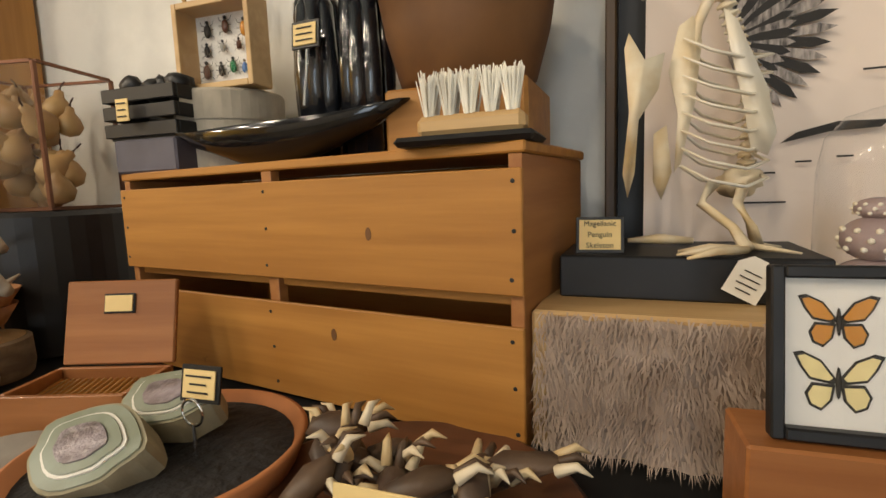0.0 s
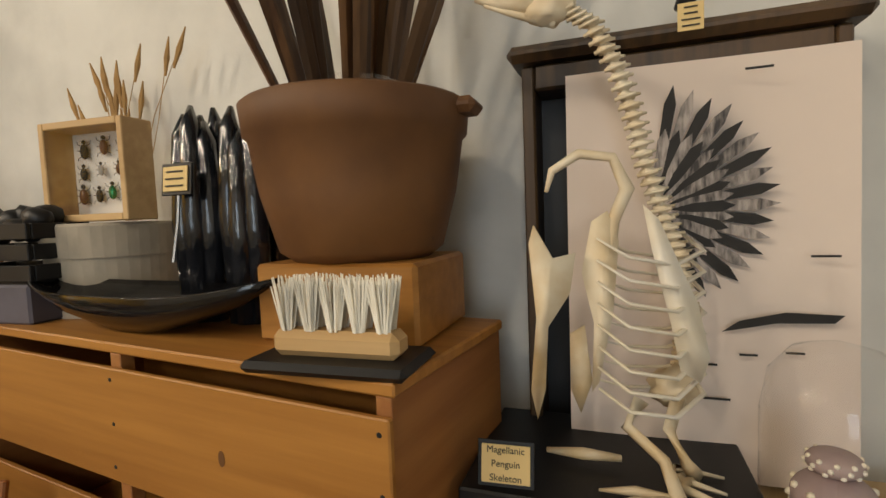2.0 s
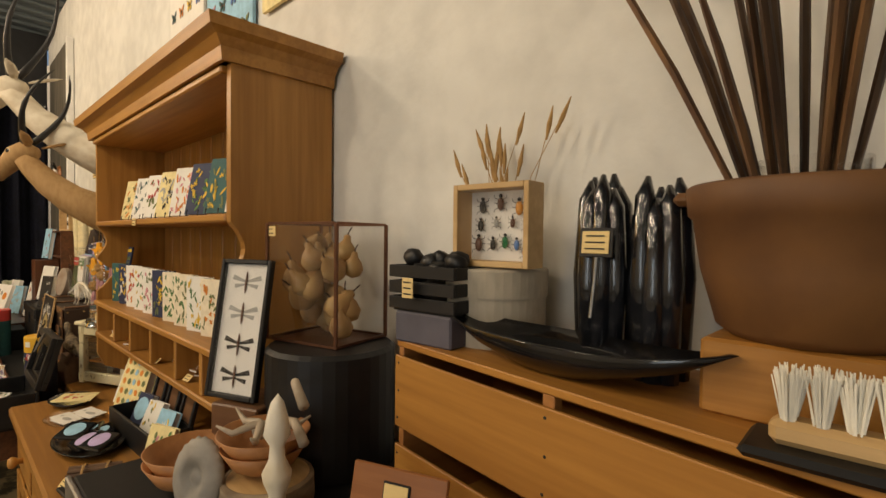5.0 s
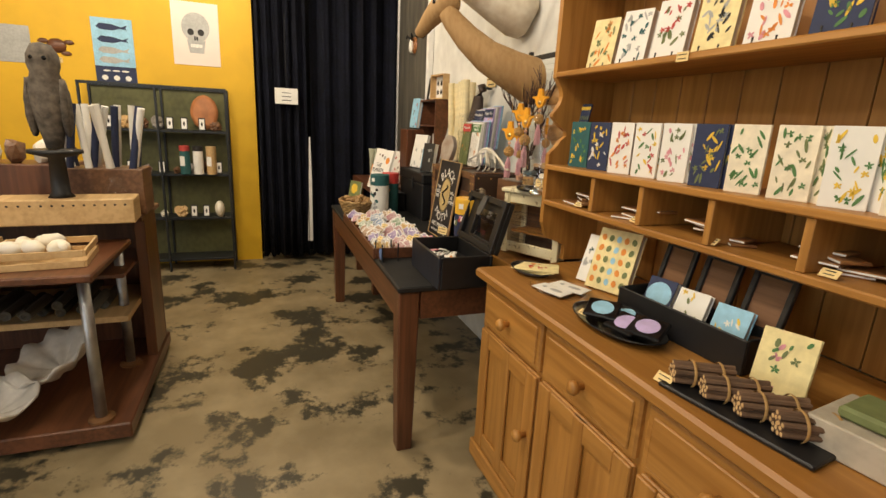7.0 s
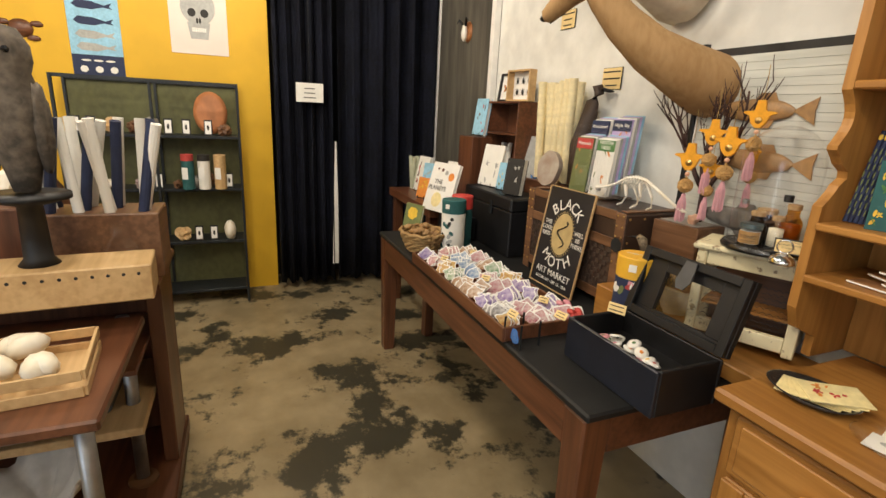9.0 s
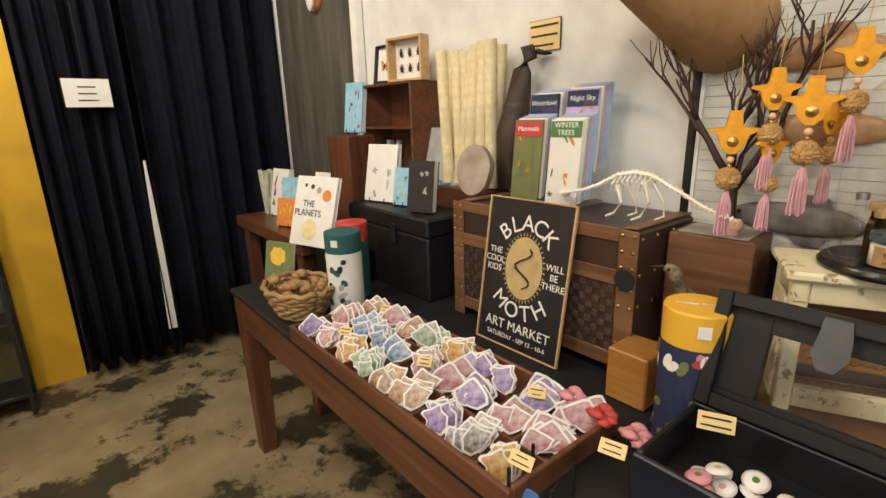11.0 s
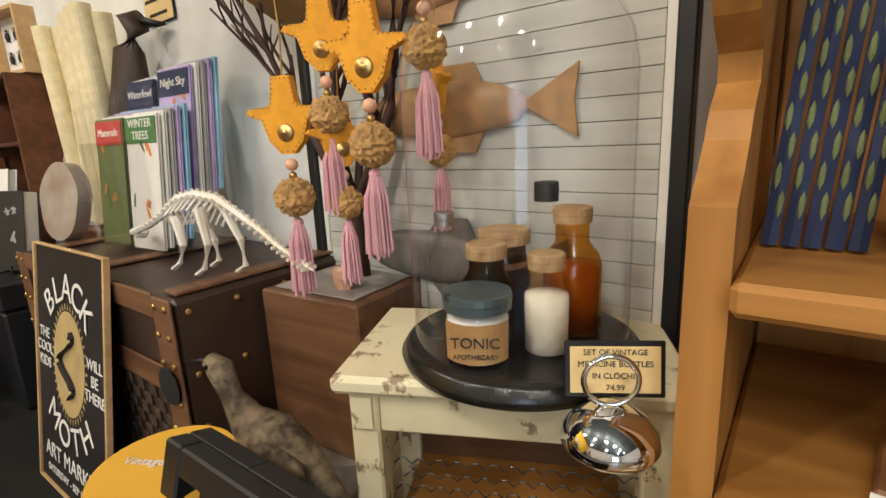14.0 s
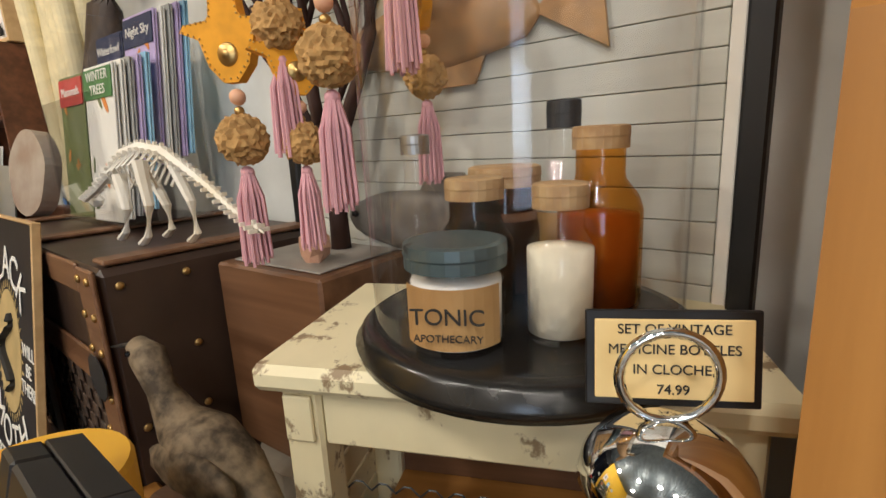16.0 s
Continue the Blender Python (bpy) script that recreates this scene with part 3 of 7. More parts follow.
for i in range(19):
    a = rng.uniform(0, 6.28)
    tilt = rng.uniform(0.05, 0.42) * (1 if i < 15 else 1.3)
    ln = rng.uniform(0.34, 0.56)
    dx, dy = math.cos(a) * tilt, math.sin(a) * tilt * 0.45
    pts = [(dx * 0.02 + 0.02 * math.cos(a), 0.02 * math.sin(a), 0.02)] + [(0.02 * math.cos(a) + dx * ln * k * (0.8 + 0.3 * k), 0.02 * math.sin(a) + dy * ln * k, 0.02 + ln * k) for k in (0.25, 0.5, 0.75, 0.93, 1.0)]
    part("leaf", tube(pts, [0.009, 0.012, 0.016, 0.014, 0.009, 0.001], 6, flat=0.3), LEAF, t)
# brush on a slate
solo("slate_base", slab_of(-0.088, -0.045, 0, 0.088, 0.045, 0.012, 0.006), BLACK, T(2.513, -0.282, CT, 2) @ Matrix.Scale(0.8, 4), "thin black slate slab under the brush", "slate")
t = thing("scrub_brush", T(2.516, -0.286, CT + 0.0098, 2) @ Matrix.Scale(0.8, 4), "white bristle brush with a pale wooden back, bristles up", "brush")
part("handle", slab_of(-0.068, -0.017, 0, 0.068, 0.017, 0.026, 0.007), OAK, t, "pale bare wood back")
rng = random.Random(4)
for i in range(5):
    for r in (-0.008, 0.008):
        bm = None
        cx = -0.052 + i * 0.026
        for j in range(46):
            a, q = rng.uniform(0, 6.28), rng.uniform(0, 1) ** 0.5
            u, v = math.cos(a) * q, math.sin(a) * q
            bm = tube([(cx + u * 0.006, r + v * 0.005, 0.025), (cx + u * 0.016, r + v * 0.013, 0.068 + rng.uniform(0, 0.012))], [0.0011, 0.0007], 3, bm)
        part("bristle_tuft", bm, FABRICWHITE, t)
# oval black bowl
t = thing("horn_bowl", T(2.215, -0.215, CT, -6) @ Matrix.Diagonal((0.93, 0.93, 0.9, 1)), "long shiny black oval bowl with pointed ends", "bowl")
own = bmesh.new()
rr, nn = [], 36
for k, (s, z) in enumerate(((0.05, 0), (0.35, 0.003), (0.75, 0.025), (1.0, 0.052), (0.96, 0.053), (0.7, 0.03), (0.3, 0.009), (0.02, 0.007))):
    rr.append([own.verts.new((0.205 * s * math.cos(a) * (1 + 0.12 * abs(math.cos(a)) ** 6), 0.062 * s * math.sin(a), z + (0.018 * abs(math.cos(a)) ** 5 * s))) for a in (2 * math.pi * i / nn for i in range(nn))])
for a, b in zip(rr, rr[1:]):
    for i in range(nn):
        own.faces.new((a[i], a[(i + 1) % nn], b[(i + 1) % nn], b[i]))
own.faces.new(rr[0][::-1]), own.faces.new(rr[-1])
part("bowl", own, BLACKGLOSS, t, smooth=True)
# two bundles of dark incense wrapped in film
WRAP = mat("dark_film", (0.012, 0.013, 0.016), 0.08, var=0.5, scale=30, stretch=(3, 3, 0.6), bump=0.6, coat=0.6)
for j, (x, y, rz, h) in enumerate(((2.245, -0.14, 5, 0.275), (2.318, -0.14, -6, 0.25))):
    t = thing("incense_bundle", T(x, y, CT, rz), "upright bundle of black sticks wrapped in shiny film", "bundle", "wrapped black bundles")
    rng = random.Random(7 + j)
    for i in range(9):
        a = i * 0.698
        q = 0.024 if i else 0
        k = h * rng.uniform(0.86, 1.0)
        px_, py_ = math.cos(a) * q, math.sin(a) * q
        part("stick", tube([(px_ * 0.9, py_ * 0.9, 0), (px_ * 1.1, py_ * 1.1, k * 0.5), (px_ * 0.95, py_ * 0.95, k * 0.9), (px_ * 0.8, py_ * 0.8, k)], [0.014, 0.0145, 0.012, 0.003], 9), WRAP, t, smooth=True)
price_card(T(2.258, -0.195, CT + 0.15, 0, -6), 0.044, 0.036)
solo("card_clip", tube([(0, 0, 0.055), (0, 0.01, 0.1), (0, 0.014, 0.13)], 0.002, 6), STEEL, T(2.258, -0.205, CT + 0.02), "thin metal clip holding a price card", "clip")
# round box and bug display
KRAFT = colours("grey_card", (0.42, 0.37, 0.29))
t = thing("round_box", T(2.035, -0.105, CT) @ Matrix.Diagonal((0.74, 0.74, 1.3, 1)), "round grey-beige cardboard hat box with lid", "box")
part("body", lathe([(0, 0), (0.112, 0), (0.112, 0.085), (0, 0.085)], 40), KRAFT, t)
part("lid", lathe([(0.116, 0.06), (0.117, 0.092), (0.114, 0.095), (0, 0.096)], 40), KRAFT, t)
t = thing("insect_display", T(2.058, -0.115, CT + 0.126, 4) @ Matrix.Scale(0.78, 4), "pale wooden shadow box of pinned beetles", "display case")
for x0, z0, x1, z1 in ((-0.092, 0, -0.08, 0.17), (0.08, 0, 0.092, 0.17), (-0.08, 0, 0.08, 0.012), (-0.08, 0.158, 0.08, 0.17)):
    part("frame", slab_of(x0, -0.06, z0, x1, 0, z1, 0.0015), OAK, t)
part("backing", slab_of(-0.08, -0.008, 0.012, 0.08, -0.002, 0.158, 0), WHITE, t)
part("pane", slab_of(-0.08, -0.056, 0.012, 0.08, -0.054, 0.158, 0), GLASS, t)
EMERALD, BEETLE, HONEY = mat("emerald_shell", (0.02, 0.25, 0.1), 0.2, 0.6, bump=0.02), mat("brown_shell", (0.1, 0.035, 0.015), 0.3), mat("orange_shell", (0.6, 0.25, 0.02), 0.4)
for i, (x, z, s, m_) in enumerate(((-0.045, 0.125, 0.028, INK), (0.0, 0.13, 0.028, BEETLE), (0.045, 0.12, 0.03, HONEY), (-0.05, 0.085, 0.024, INK), (-0.01, 0.09, 0.02, GREY), (0.03, 0.09, 0.02, BEETLE), (-0.055, 0.045, 0.03, BEETLE), (-0.018, 0.045, 0.024, INK), (0.012, 0.05, 0.026, EMERALD), (0.04, 0.045, 0.022, BLUE), (0.06, 0.03, 0.022, HONEY), (0.062, 0.085, 0.022, INK))):
    beetle(t, x, z, s, m_, -0.016)
rng = random.Random(11)
STRAW = mat("straw", (0.42, 0.25, 0.09), 0.8, scale=40)
t = thing("dried_grass", T(2.005, -0.05, CT + 0.126) @ Matrix.Scale(0.85, 4), "bunch of dried tan grass seed heads behind the box", "dried grass")
for i in range(20):
    x, ln, lean = rng.uniform(-0.05, 0.05), rng.uniform(0.18, 0.3), rng.uniform(-0.42, 0.34)
    if i == 0:
        ln, lean = 0.31, 0.5
    bm = tube([(x * 0.4, 0, 0), (x + lean * ln * 0.5, 0, ln * 0.6), (x + lean * ln, 0.0, ln)], 0.0009, 4)
    e = Vector((x + lean * ln, 0, ln))
    bm = tube([e - Vector((lean * 0.05, 0, 0.05)), e - Vector((lean * 0.02, 0, 0.02)), e + Vector((lean * 0.015, 0, 0.015))], [0.002, 0.0052, 0.001], 6, bm)
    part("stalk", bm, STRAW, t)
# little black crate of pods
t = thing("black_planter", T(1.975, -0.19, CT + 0.05, 4), "small black slatted crate filled with dark seed pods", "crate")
for z in (0.004, 0.03, 0.056):
    for y in (-0.04, 0.036):
        part("slat", slab_of(-0.07, y, z, 0.07, y + 0.006, z + 0.02, 0.001), BLACK, t)
    for x in (-0.07, 0.064):
        part("slat", slab_of(x, -0.033, z, x + 0.006, 0.035, z + 0.02, 0.001), BLACK, t)
part("bottom", slab_of(-0.064, -0.034, 0, 0.064, 0.036, 0.004, 0), BLACK, t)
for i in range(9):
    part("pod", blob((-0.05 + 0.0125 * i, 0.012 * math.sin(i * 2.1), 0.075 + 0.012 * math.cos(i * 1.7)), (0.02, 0.016, 0.016), 0.3, 3, 2, seed=i), BLACK, t, "dark dried pod", True)
solo("blue_block", slab_of(-0.06, -0.04, 0, 0.06, 0.04, 0.05, 0.003), mat("slate_blue_board", (0.09, 0.085, 0.11), 0.6), T(1.98, -0.19, CT, 4), "dark slate-blue block under the black crate", "block")
price_card(T(1.965, -0.243, CT + 0.075, 4), 0.024, 0.032, 3, border=0)

since = mark()
# ---- glass box of gourds on a round black drum beside the crate ----
solo("black_drum", lathe([(0, 0), (0.15, 0), (0.15, 0.29), (0.14, 0.3), (0, 0.3)], 36), BLACK, T(1.66, -0.19, CZ) @ Matrix.Diagonal((1, 1, 0.9, 1)), "black round drum carrying a glass box", "drum", smooth=False)
t = thing("glass_box", T(1.61, -0.17, 1.346, 14), "brass-edged glass box full of dried gourds", "display box")
COPPER = mat("aged_copper", (0.16, 0.075, 0.045), 0.4, 0.8)
for x in (-0.11, 0.11):
    for y in (-0.09, 0.09):
        part("edge", slab_of(x - 0.004, y - 0.004, 0, x + 0.004, y + 0.004, 0.28, 0.001), COPPER, t)
for z in (0.004, 0.28):
    for y in (-0.09, 0.09):
        part("edge", slab_of(-0.106, y - 0.003, z - 0.003, 0.106, y + 0.003, z + 0.003, 0), COPPER, t)
    for x in (-0.11, 0.11):
        part("edge", slab_of(x - 0.003, -0.086, z - 0.003, x + 0.003, 0.086, z + 0.003, 0), COPPER, t)
part("base", slab_of(-0.106, -0.086, 0, 0.106, 0.086, 0.002, 0), COPPER, t)
for y in (-0.09, 0.09):
    part("pane", slab_of(-0.106, y - 0.0005, 0.007, 0.106, y + 0.0005, 0.277, 0), GLASS, t)
GOURD = mat("gourd_skin", (0.42, 0.27, 0.11), 0.55, second=(0.28, 0.15, 0.055), scale=10, rand=0.2)
rng = random.Random(8)
for i in range(26):
    g = thing("gourd", T(1.61, -0.17, 1.346, 14) @ T(rng.uniform(-0.075, 0.075), rng.uniform(-0.058, 0.058), 0.03 + 0.0078 * i + rng.uniform(-0.005, 0.005), rng.uniform(0, 360), rng.uniform(-60, 60)), "dried tan gourd in the glass box", "gourd", "gourds in the glass box")
    r = rng.uniform(0.024, 0.034)
    part("fruit", lathe([(0, -r), (r * 0.7, -r * 0.75), (r, -r * 0.1), (r * 0.75, r * 0.6), (r * 0.36, r * 1.05), (r * 0.3, r * 1.5), (0, r * 1.65)], 14), GOURD, g, smooth=True)
    part("stem", tube([(0, 0, r * 1.6), (0.003, 0, r * 2.0), (0.009, 0, r * 2.3)], [0.003, 0.002, 0.0015], 5), TWIG, g)
price_card(T(1.535, -0.28, 1.595, 12), 0.035, 0.024, 2, border=0)
carry(since, Matrix.Translation((1.60, -0.1, CZ)) @ Matrix.Scale(0.9, 4) @ Matrix.Translation((-1.60, 0.1, -CZ)))
# dragonfly frame
t = picture_frame(T(1.535, -0.34, 1.205, 22, -10), 0.135, 0.29, "tall thin black frame with pinned dragonflies on white", BLACK, 0.01, 0.016, paper=WHITE)
for i, z in enumerate((0.05, 0.115, 0.18, 0.245)):
    dark = i < 2
    for k in (-1, 1):
        part("wing", prism([(0, z), (k * 0.036, z + 0.012), (k * 0.04, z + 0.002), (k * 0.004, z - 0.004)], 0.0006, m=Matrix.Translation((0, -0.006, 0))), INK if dark else GREY, t)
        part("wing", prism([(0, z - 0.006), (k * 0.032, z - 0.008), (k * 0.03, z - 0.017), (k * 0.004, z - 0.01)], 0.0006, m=Matrix.Translation((0, -0.006, 0))), INK if dark else GREY, t)
    part("insect_body", blob((0, -0.007, z - 0.004), (0.0028, 0.002, 0.024), 0, 1, 2), BEETLE, t)
part("pane", slab_of(-0.055, -0.0125, 0.012, 0.055, -0.0115, 0.278, 0), GLASS, t)
solo("frame_rest", slab_of(-0.06, -0.03, 0, 0.06, 0.09, 0.128, 0.003), WALNUT, T(1.565, -0.33, CZ, 22), "dark wooden block behind the bowls", "block")

# ---- things on the counter ----
since = mark()
LOGBARK = mat("birch_bark", (0.38, 0.3, 0.2), 0.85, second=(0.16, 0.11, 0.07), scale=12, stretch=(1, 1, 3), bump=0.8)
t = thing("log_slice", T(1.77, -0.40, CZ), "thick round slice of pale barked log", "log slice")
part("bark", lathe([(0, 0), (0.088, 0), (0.092, 0.02), (0.09, 0.065), (0.083, 0.068), (0, 0.068)], 36, wobble=0.02), LOGBARK, t)
part("cut_face", lathe([(0.08, 0.0685), (0.06, 0.0695), (0, 0.0695)], 32), OAK, t, "pale cut wood")


def bowl(m, r, h, label, material=BOWLWOOD):
    return solo("wooden_bowl", lathe([(0, 0), (r * 0.4, 0), (r * 0.75, h * 0.35), (r, h), (r * 0.97, h * 1.01), (r * 0.7, h * 0.42), (r * 0.3, h * 0.14), (0, h * 0.12)], 44), material, m, label, "bowl", "wooden bowls", smooth=True)


bowl(T(1.75, -0.40, CZ + 0.07), 0.085, 0.055, "turned red-brown wooden bowl on a log slice")
bowl(T(1.75, -0.40, CZ + 0.098), 0.092, 0.055, "turned red-brown wooden bowl holding antlers")
ANTLER = mat("antler", (0.5, 0.43, 0.34), 0.55, second=(0.34, 0.27, 0.19), scale=20)
for i in range(6):
    a = i * 1.1
    c = Vector((1.75 + 0.02 * math.cos(a), -0.4 + 0.02 * math.sin(a), CZ + 0.155))
    d = Vector((math.cos(a), math.sin(a) * 0.8, 0))
    solo("antler_piece", tube([c - d * 0.05 - Vector((0, 0, 0.01 - i * 0.002)), c + Vector((0, 0, 0.003 * i)), c + d * 0.05, c + d * 0.085 + Vector((0, 0, 0.02))], [0.008, 0.009, 0.007, 0.002], 8), ANTLER, Matrix(), "pale grey piece of antler in the bowl", "antler", "antler pieces in the bowl", smooth=True)
for i in range(2):
    solo("long_antler", tube([(1.75, -0.36 + 0.03 * i, CZ + 0.17 + 0.06 * i), (1.82, -0.37, CZ + 0.18 + 0.08 * i), (1.88, -0.385, CZ + 0.16 + 0.07 * i)], [0.003, 0.009, 0.011], 8), ANTLER, Matrix(), "long curved antler tine by the crate", "antler", "antler pieces in the bowl", smooth=True)
t = thing("leg_bone", T(1.865, -0.43, CZ), "upright pale jointed hoof bone", "bone")
part("bone", lathe([(0, 0), (0.022, 0), (0.026, 0.02), (0.017, 0.045), (0.015, 0.075), (0.024, 0.098), (0.027, 0.115), (0.015, 0.14), (0.013, 0.165), (0.024, 0.185), (0.02, 0.215), (0.012, 0.245), (0, 0.262)], 18, wobble=0.06), PALEBONE, t, smooth=True)
bowl(T(1.565, -0.475, CZ), 0.098, 0.062, "wide turned red-brown wooden bowl")
bowl(T(1.565, -0.475, CZ + 0.022), 0.098, 0.062, "wide turned red-brown wooden bowl stacked in another")
# ammonite on edge
own = bmesh.new()
bmesh.ops.create_icosphere(own, subdivisions=4, radius=1)
for v in own.verts:
    a, q = math.atan2(v.co.z, v.co.x), math.hypot(v.co.x, v.co.z)
    rib = 1 + 0.035 * math.sin(a * 22) * q
    v.co = Vector((v.co.x * 0.058 * rib, v.co.y * 0.022 * (1 - 0.75 * math.exp(-((q - 0.22) / 0.16) ** 2)) * rib, v.co.z * 0.075 * rib + 0.075))
solo("ammonite", own, STONE, T(1.70, -0.52, CZ, 28, -10), "grey ribbed ammonite fossil standing on edge", "fossil", smooth=True)
price_card(T(1.70, -0.575, CZ + 0.002, 24, -60), 0.034, 0.02, 2, border=0)
carry(since, Matrix.Translation((1.71, -0.37, CZ)) @ Matrix.Scale(0.85, 4) @ Matrix.Translation((-1.72, 0.40, -CZ)))
# cigar box of pins, lid open
t = thing("cigar_box", T(2.075, -0.40, CZ, 20) @ Matrix.Scale(0.85, 4), "open reddish cedar box with brass label inside lid", "box")
for x0, y0, x1, y1 in ((-0.085, -0.055, 0.085, -0.047), (-0.085, 0.047, 0.085, 0.055), (-0.085, -0.046, -0.077, 0.046), (0.077, -0.046, 0.085, 0.046)):
    part("side", slab_of(x0, y0, 0, x1, y1, 0.058, 0.001), REDBOX, t)
part("bottom", slab_of(-0.076, -0.046, 0, 0.076, 0.046, 0.006, 0), REDBOX, t)
lid = part("lid", slab_of(-0.085, 0.0, 0, 0.085, 0.009, 0.125, 0.002), REDBOX, t, m=T(0, 0.056, 0.06, 0, -14))
part("label_plate", slab_of(-0.024, -0.003, 0.075, 0.024, -0.0005, 0.105, 0.001), BLACK, lid, m=T(0, 0.056, 0.06, 0, -14))
part("label_card", slab_of(-0.021, -0.005, 0.078, 0.021, -0.0032, 0.102, 0), CREAM, lid, "cream label", m=T(0, 0.056, 0.06, 0, -14))
for i in range(16):
    part("pin", tube([(-0.07 + i * 0.0093, -0.03, 0.035), (-0.07 + i * 0.0093, 0.035, 0.045)], 0.003, 6), BRASS, t)
part("felt", slab_of(-0.075, -0.045, 0.007, 0.075, 0.045, 0.03, 0), WALNUT, t)
# tray of agates
since = mark()
t = thing("terracotta_tray", T(2.215, -0.455, CZ), "round terracotta saucer filled with black gravel", "saucer")
TERRA = mat("terracotta", (0.44, 0.17, 0.06), 0.6, scale=12)
part("saucer", lathe([(0, 0), (0.115, 0), (0.128, 0.03), (0.122, 0.032), (0.11, 0.012), (0, 0.01)], 48), TERRA, t, smooth=True)
own = lathe([(0.114, 0.02), (0.09, 0.024), (0.05, 0.024), (0, 0.026)], 40)
part("gravel", own, mat("black_gravel", (0.012, 0.012, 0.013), 0.8, var=0.6, scale=90, bump=1.0), t, "black gravel")
AGATE, RIND, DRUSE = mat("agate_band", (0.36, 0.40, 0.34), 0.25, second=(0.22, 0.24, 0.17), scale=14), mat("agate_rind", (0.3, 0.27, 0.18), 0.8, scale=30, bump=0.9), mat("druse", (0.36, 0.31, 0.34), 0.3, second=(0.16, 0.13, 0.13), scale=70, bump=1.0)
for i, (x, y, rx_, s) in enumerate(((-0.03, -0.05, -58, 1.1), (-0.028, 0.028, -66, 1.0))):
    g = thing("agate_half", T(2.215 + x, -0.455 + y, CZ + 0.05 + 0.012 * i, 0, rx_), "polished blue-grey agate half with crystal hollow", "agate", "agate halves")
    for nm, r, d, y0, m_ in (("rind", 1.0, 0.03, 0.0, RIND), ("agate_face", 0.93, 0.002, -0.002, AGATE), ("pale_band", 0.72, 0.002, -0.0038, PAPER), ("inner_band", 0.66, 0.002, -0.0056, AGATE), ("crystal_hollow", 0.45, 0.002, -0.0072, DRUSE)):
        out = [((0.055 * r * s * (1 + 0.07 * math.sin(3 * a) + 0.04 * math.sin(7 * a + i))) * math.cos(a), 0.036 * r * s * (1 + 0.06 * math.cos(4 * a + i)) * math.sin(a)) for a in (2 * math.pi * k / 30 for k in range(30))]
        part(nm, prism(out, d, m=Matrix.Translation((0, y0, 0))), m_, g)
price_card(T(2.245, -0.44, CZ + 0.068, 4, -12), 0.045, 0.034, 3)
t = thing("card_holder", T(2.25, -0.452, CZ + 0.02), "chrome ring card holder", "card holder")
part("ring", lathe([(0.012, -0.001), (0.014, 0), (0.012, 0.001), (0.0105, 0), (0.012, -0.001)], 20, m=T(0, 0, 0.045, 0, 90)), CHROME, t, smooth=True)
part("stem", tube([(0, 0, 0), (0, 0, 0.034)], 0.0015, 6), CHROME, t)
solo("glass_dish", lathe([(0, 0), (0.045, 0), (0.065, 0.015), (0.063, 0.017), (0.043, 0.004), (0, 0.004)], 30), STONE, T(2.06, -0.515, CZ), "small dish of dark gravel with a silver rim", "dish", smooth=True)
carry(since, Matrix.Translation((0.05, 0, 0)))
# tray of claws
t = thing("claw_tray", T(2.5, -0.45, CZ), "dark oval tray heaped with dried brown claws", "tray")
part("tray", lathe([(0, 0), (0.12, 0), (0.15, 0.012), (0.145, 0.014), (0.118, 0.004), (0, 0.004)], 40), BROWN, t, smooth=True)
CLAW = mat("dried_claw", (0.12, 0.075, 0.045), 0.5, second=(0.05, 0.03, 0.02), scale=30, bump=0.6, rand=0.3)
rng = random.Random(17)
for i in range(22):
    c = solo("reptile_foot", blob((0, 0, 0), (0.03, 0.014, 0.011), 0.35, 3, 2, seed=i), CLAW, T(2.5 + rng.uniform(-0.09, 0.09), -0.45 + rng.uniform(-0.06, 0.06), CZ + 0.016 + 0.0016 * i, rng.uniform(0, 360), rng.uniform(-20, 20), rng.uniform(-45, 10)), "dried brown reptile foot with pale claws", "claw", "feet in the tray", smooth=True)
    for k in (-1, 0, 1):
        part("claw", tube([(0.026, k * 0.009, 0), (0.042, k * 0.013, 0.006), (0.052, k * 0.015, -0.001)], [0.005, 0.0035, 0.0005], 6), BONE if k else CLAW, c, smooth=True)
price_card(T(2.53, -0.525, CZ + 0.052, 2, -8), 0.06, 0.03, 3, border=0, text=["ALLIGATOR FOOT", "KEYCHAIN"], size=0.0055)

# fur-covered box with the penguin skeleton
FX, FY = 2.575, -0.33
t = thing("fur_box", T(2.575, -0.30, CZ), "old crate faced with grey-brown fur hide", "box")
part("box", slab_of(0, 0.0, 0, 0.5, 0.26, 0.138, 0.003), OAK, t, "pale weathered wooden crate")
own = bmesh.new()
bmesh.ops.create_grid(own, x_segments=60, y_segments=22, size=0.5)
for v in own.verts:
    x, z = 0.245 + v.co.x * 0.46, 0.07 + v.co.y * 0.13
    v.co = Vector((x, -0.008 - 0.008 * noise.noise(Vector((x * 30, z * 30, 1))) - 0.007 * noise.noise(Vector((x * 90, z * 90, 4))), z + 0.005 * noise.noise(Vector((x * 40, 2, 0)))))
part("hide", own, FUR, t, "grey-brown fur", True)
rng = random.Random(21)
verts, faces = [], []
for i in range(5200):
    x, z = rng.uniform(0.005, 0.49), rng.uniform(0.008, 0.14)
    dx, dz = rng.uniform(-0.006, 0.006) + 0.006 * noise.noise(Vector((x * 14, z * 14, 0))), -rng.uniform(0.004, 0.014)
    k = len(verts)
    verts += [(x - 0.0009, -0.009, z), (x + 0.0009, -0.009, z), (x + dx, -0.019 - rng.random() * 0.006, z + dz)]
    faces.append((k, k + 1, k + 2))
me = bpy.data.meshes.new("fur_hair")
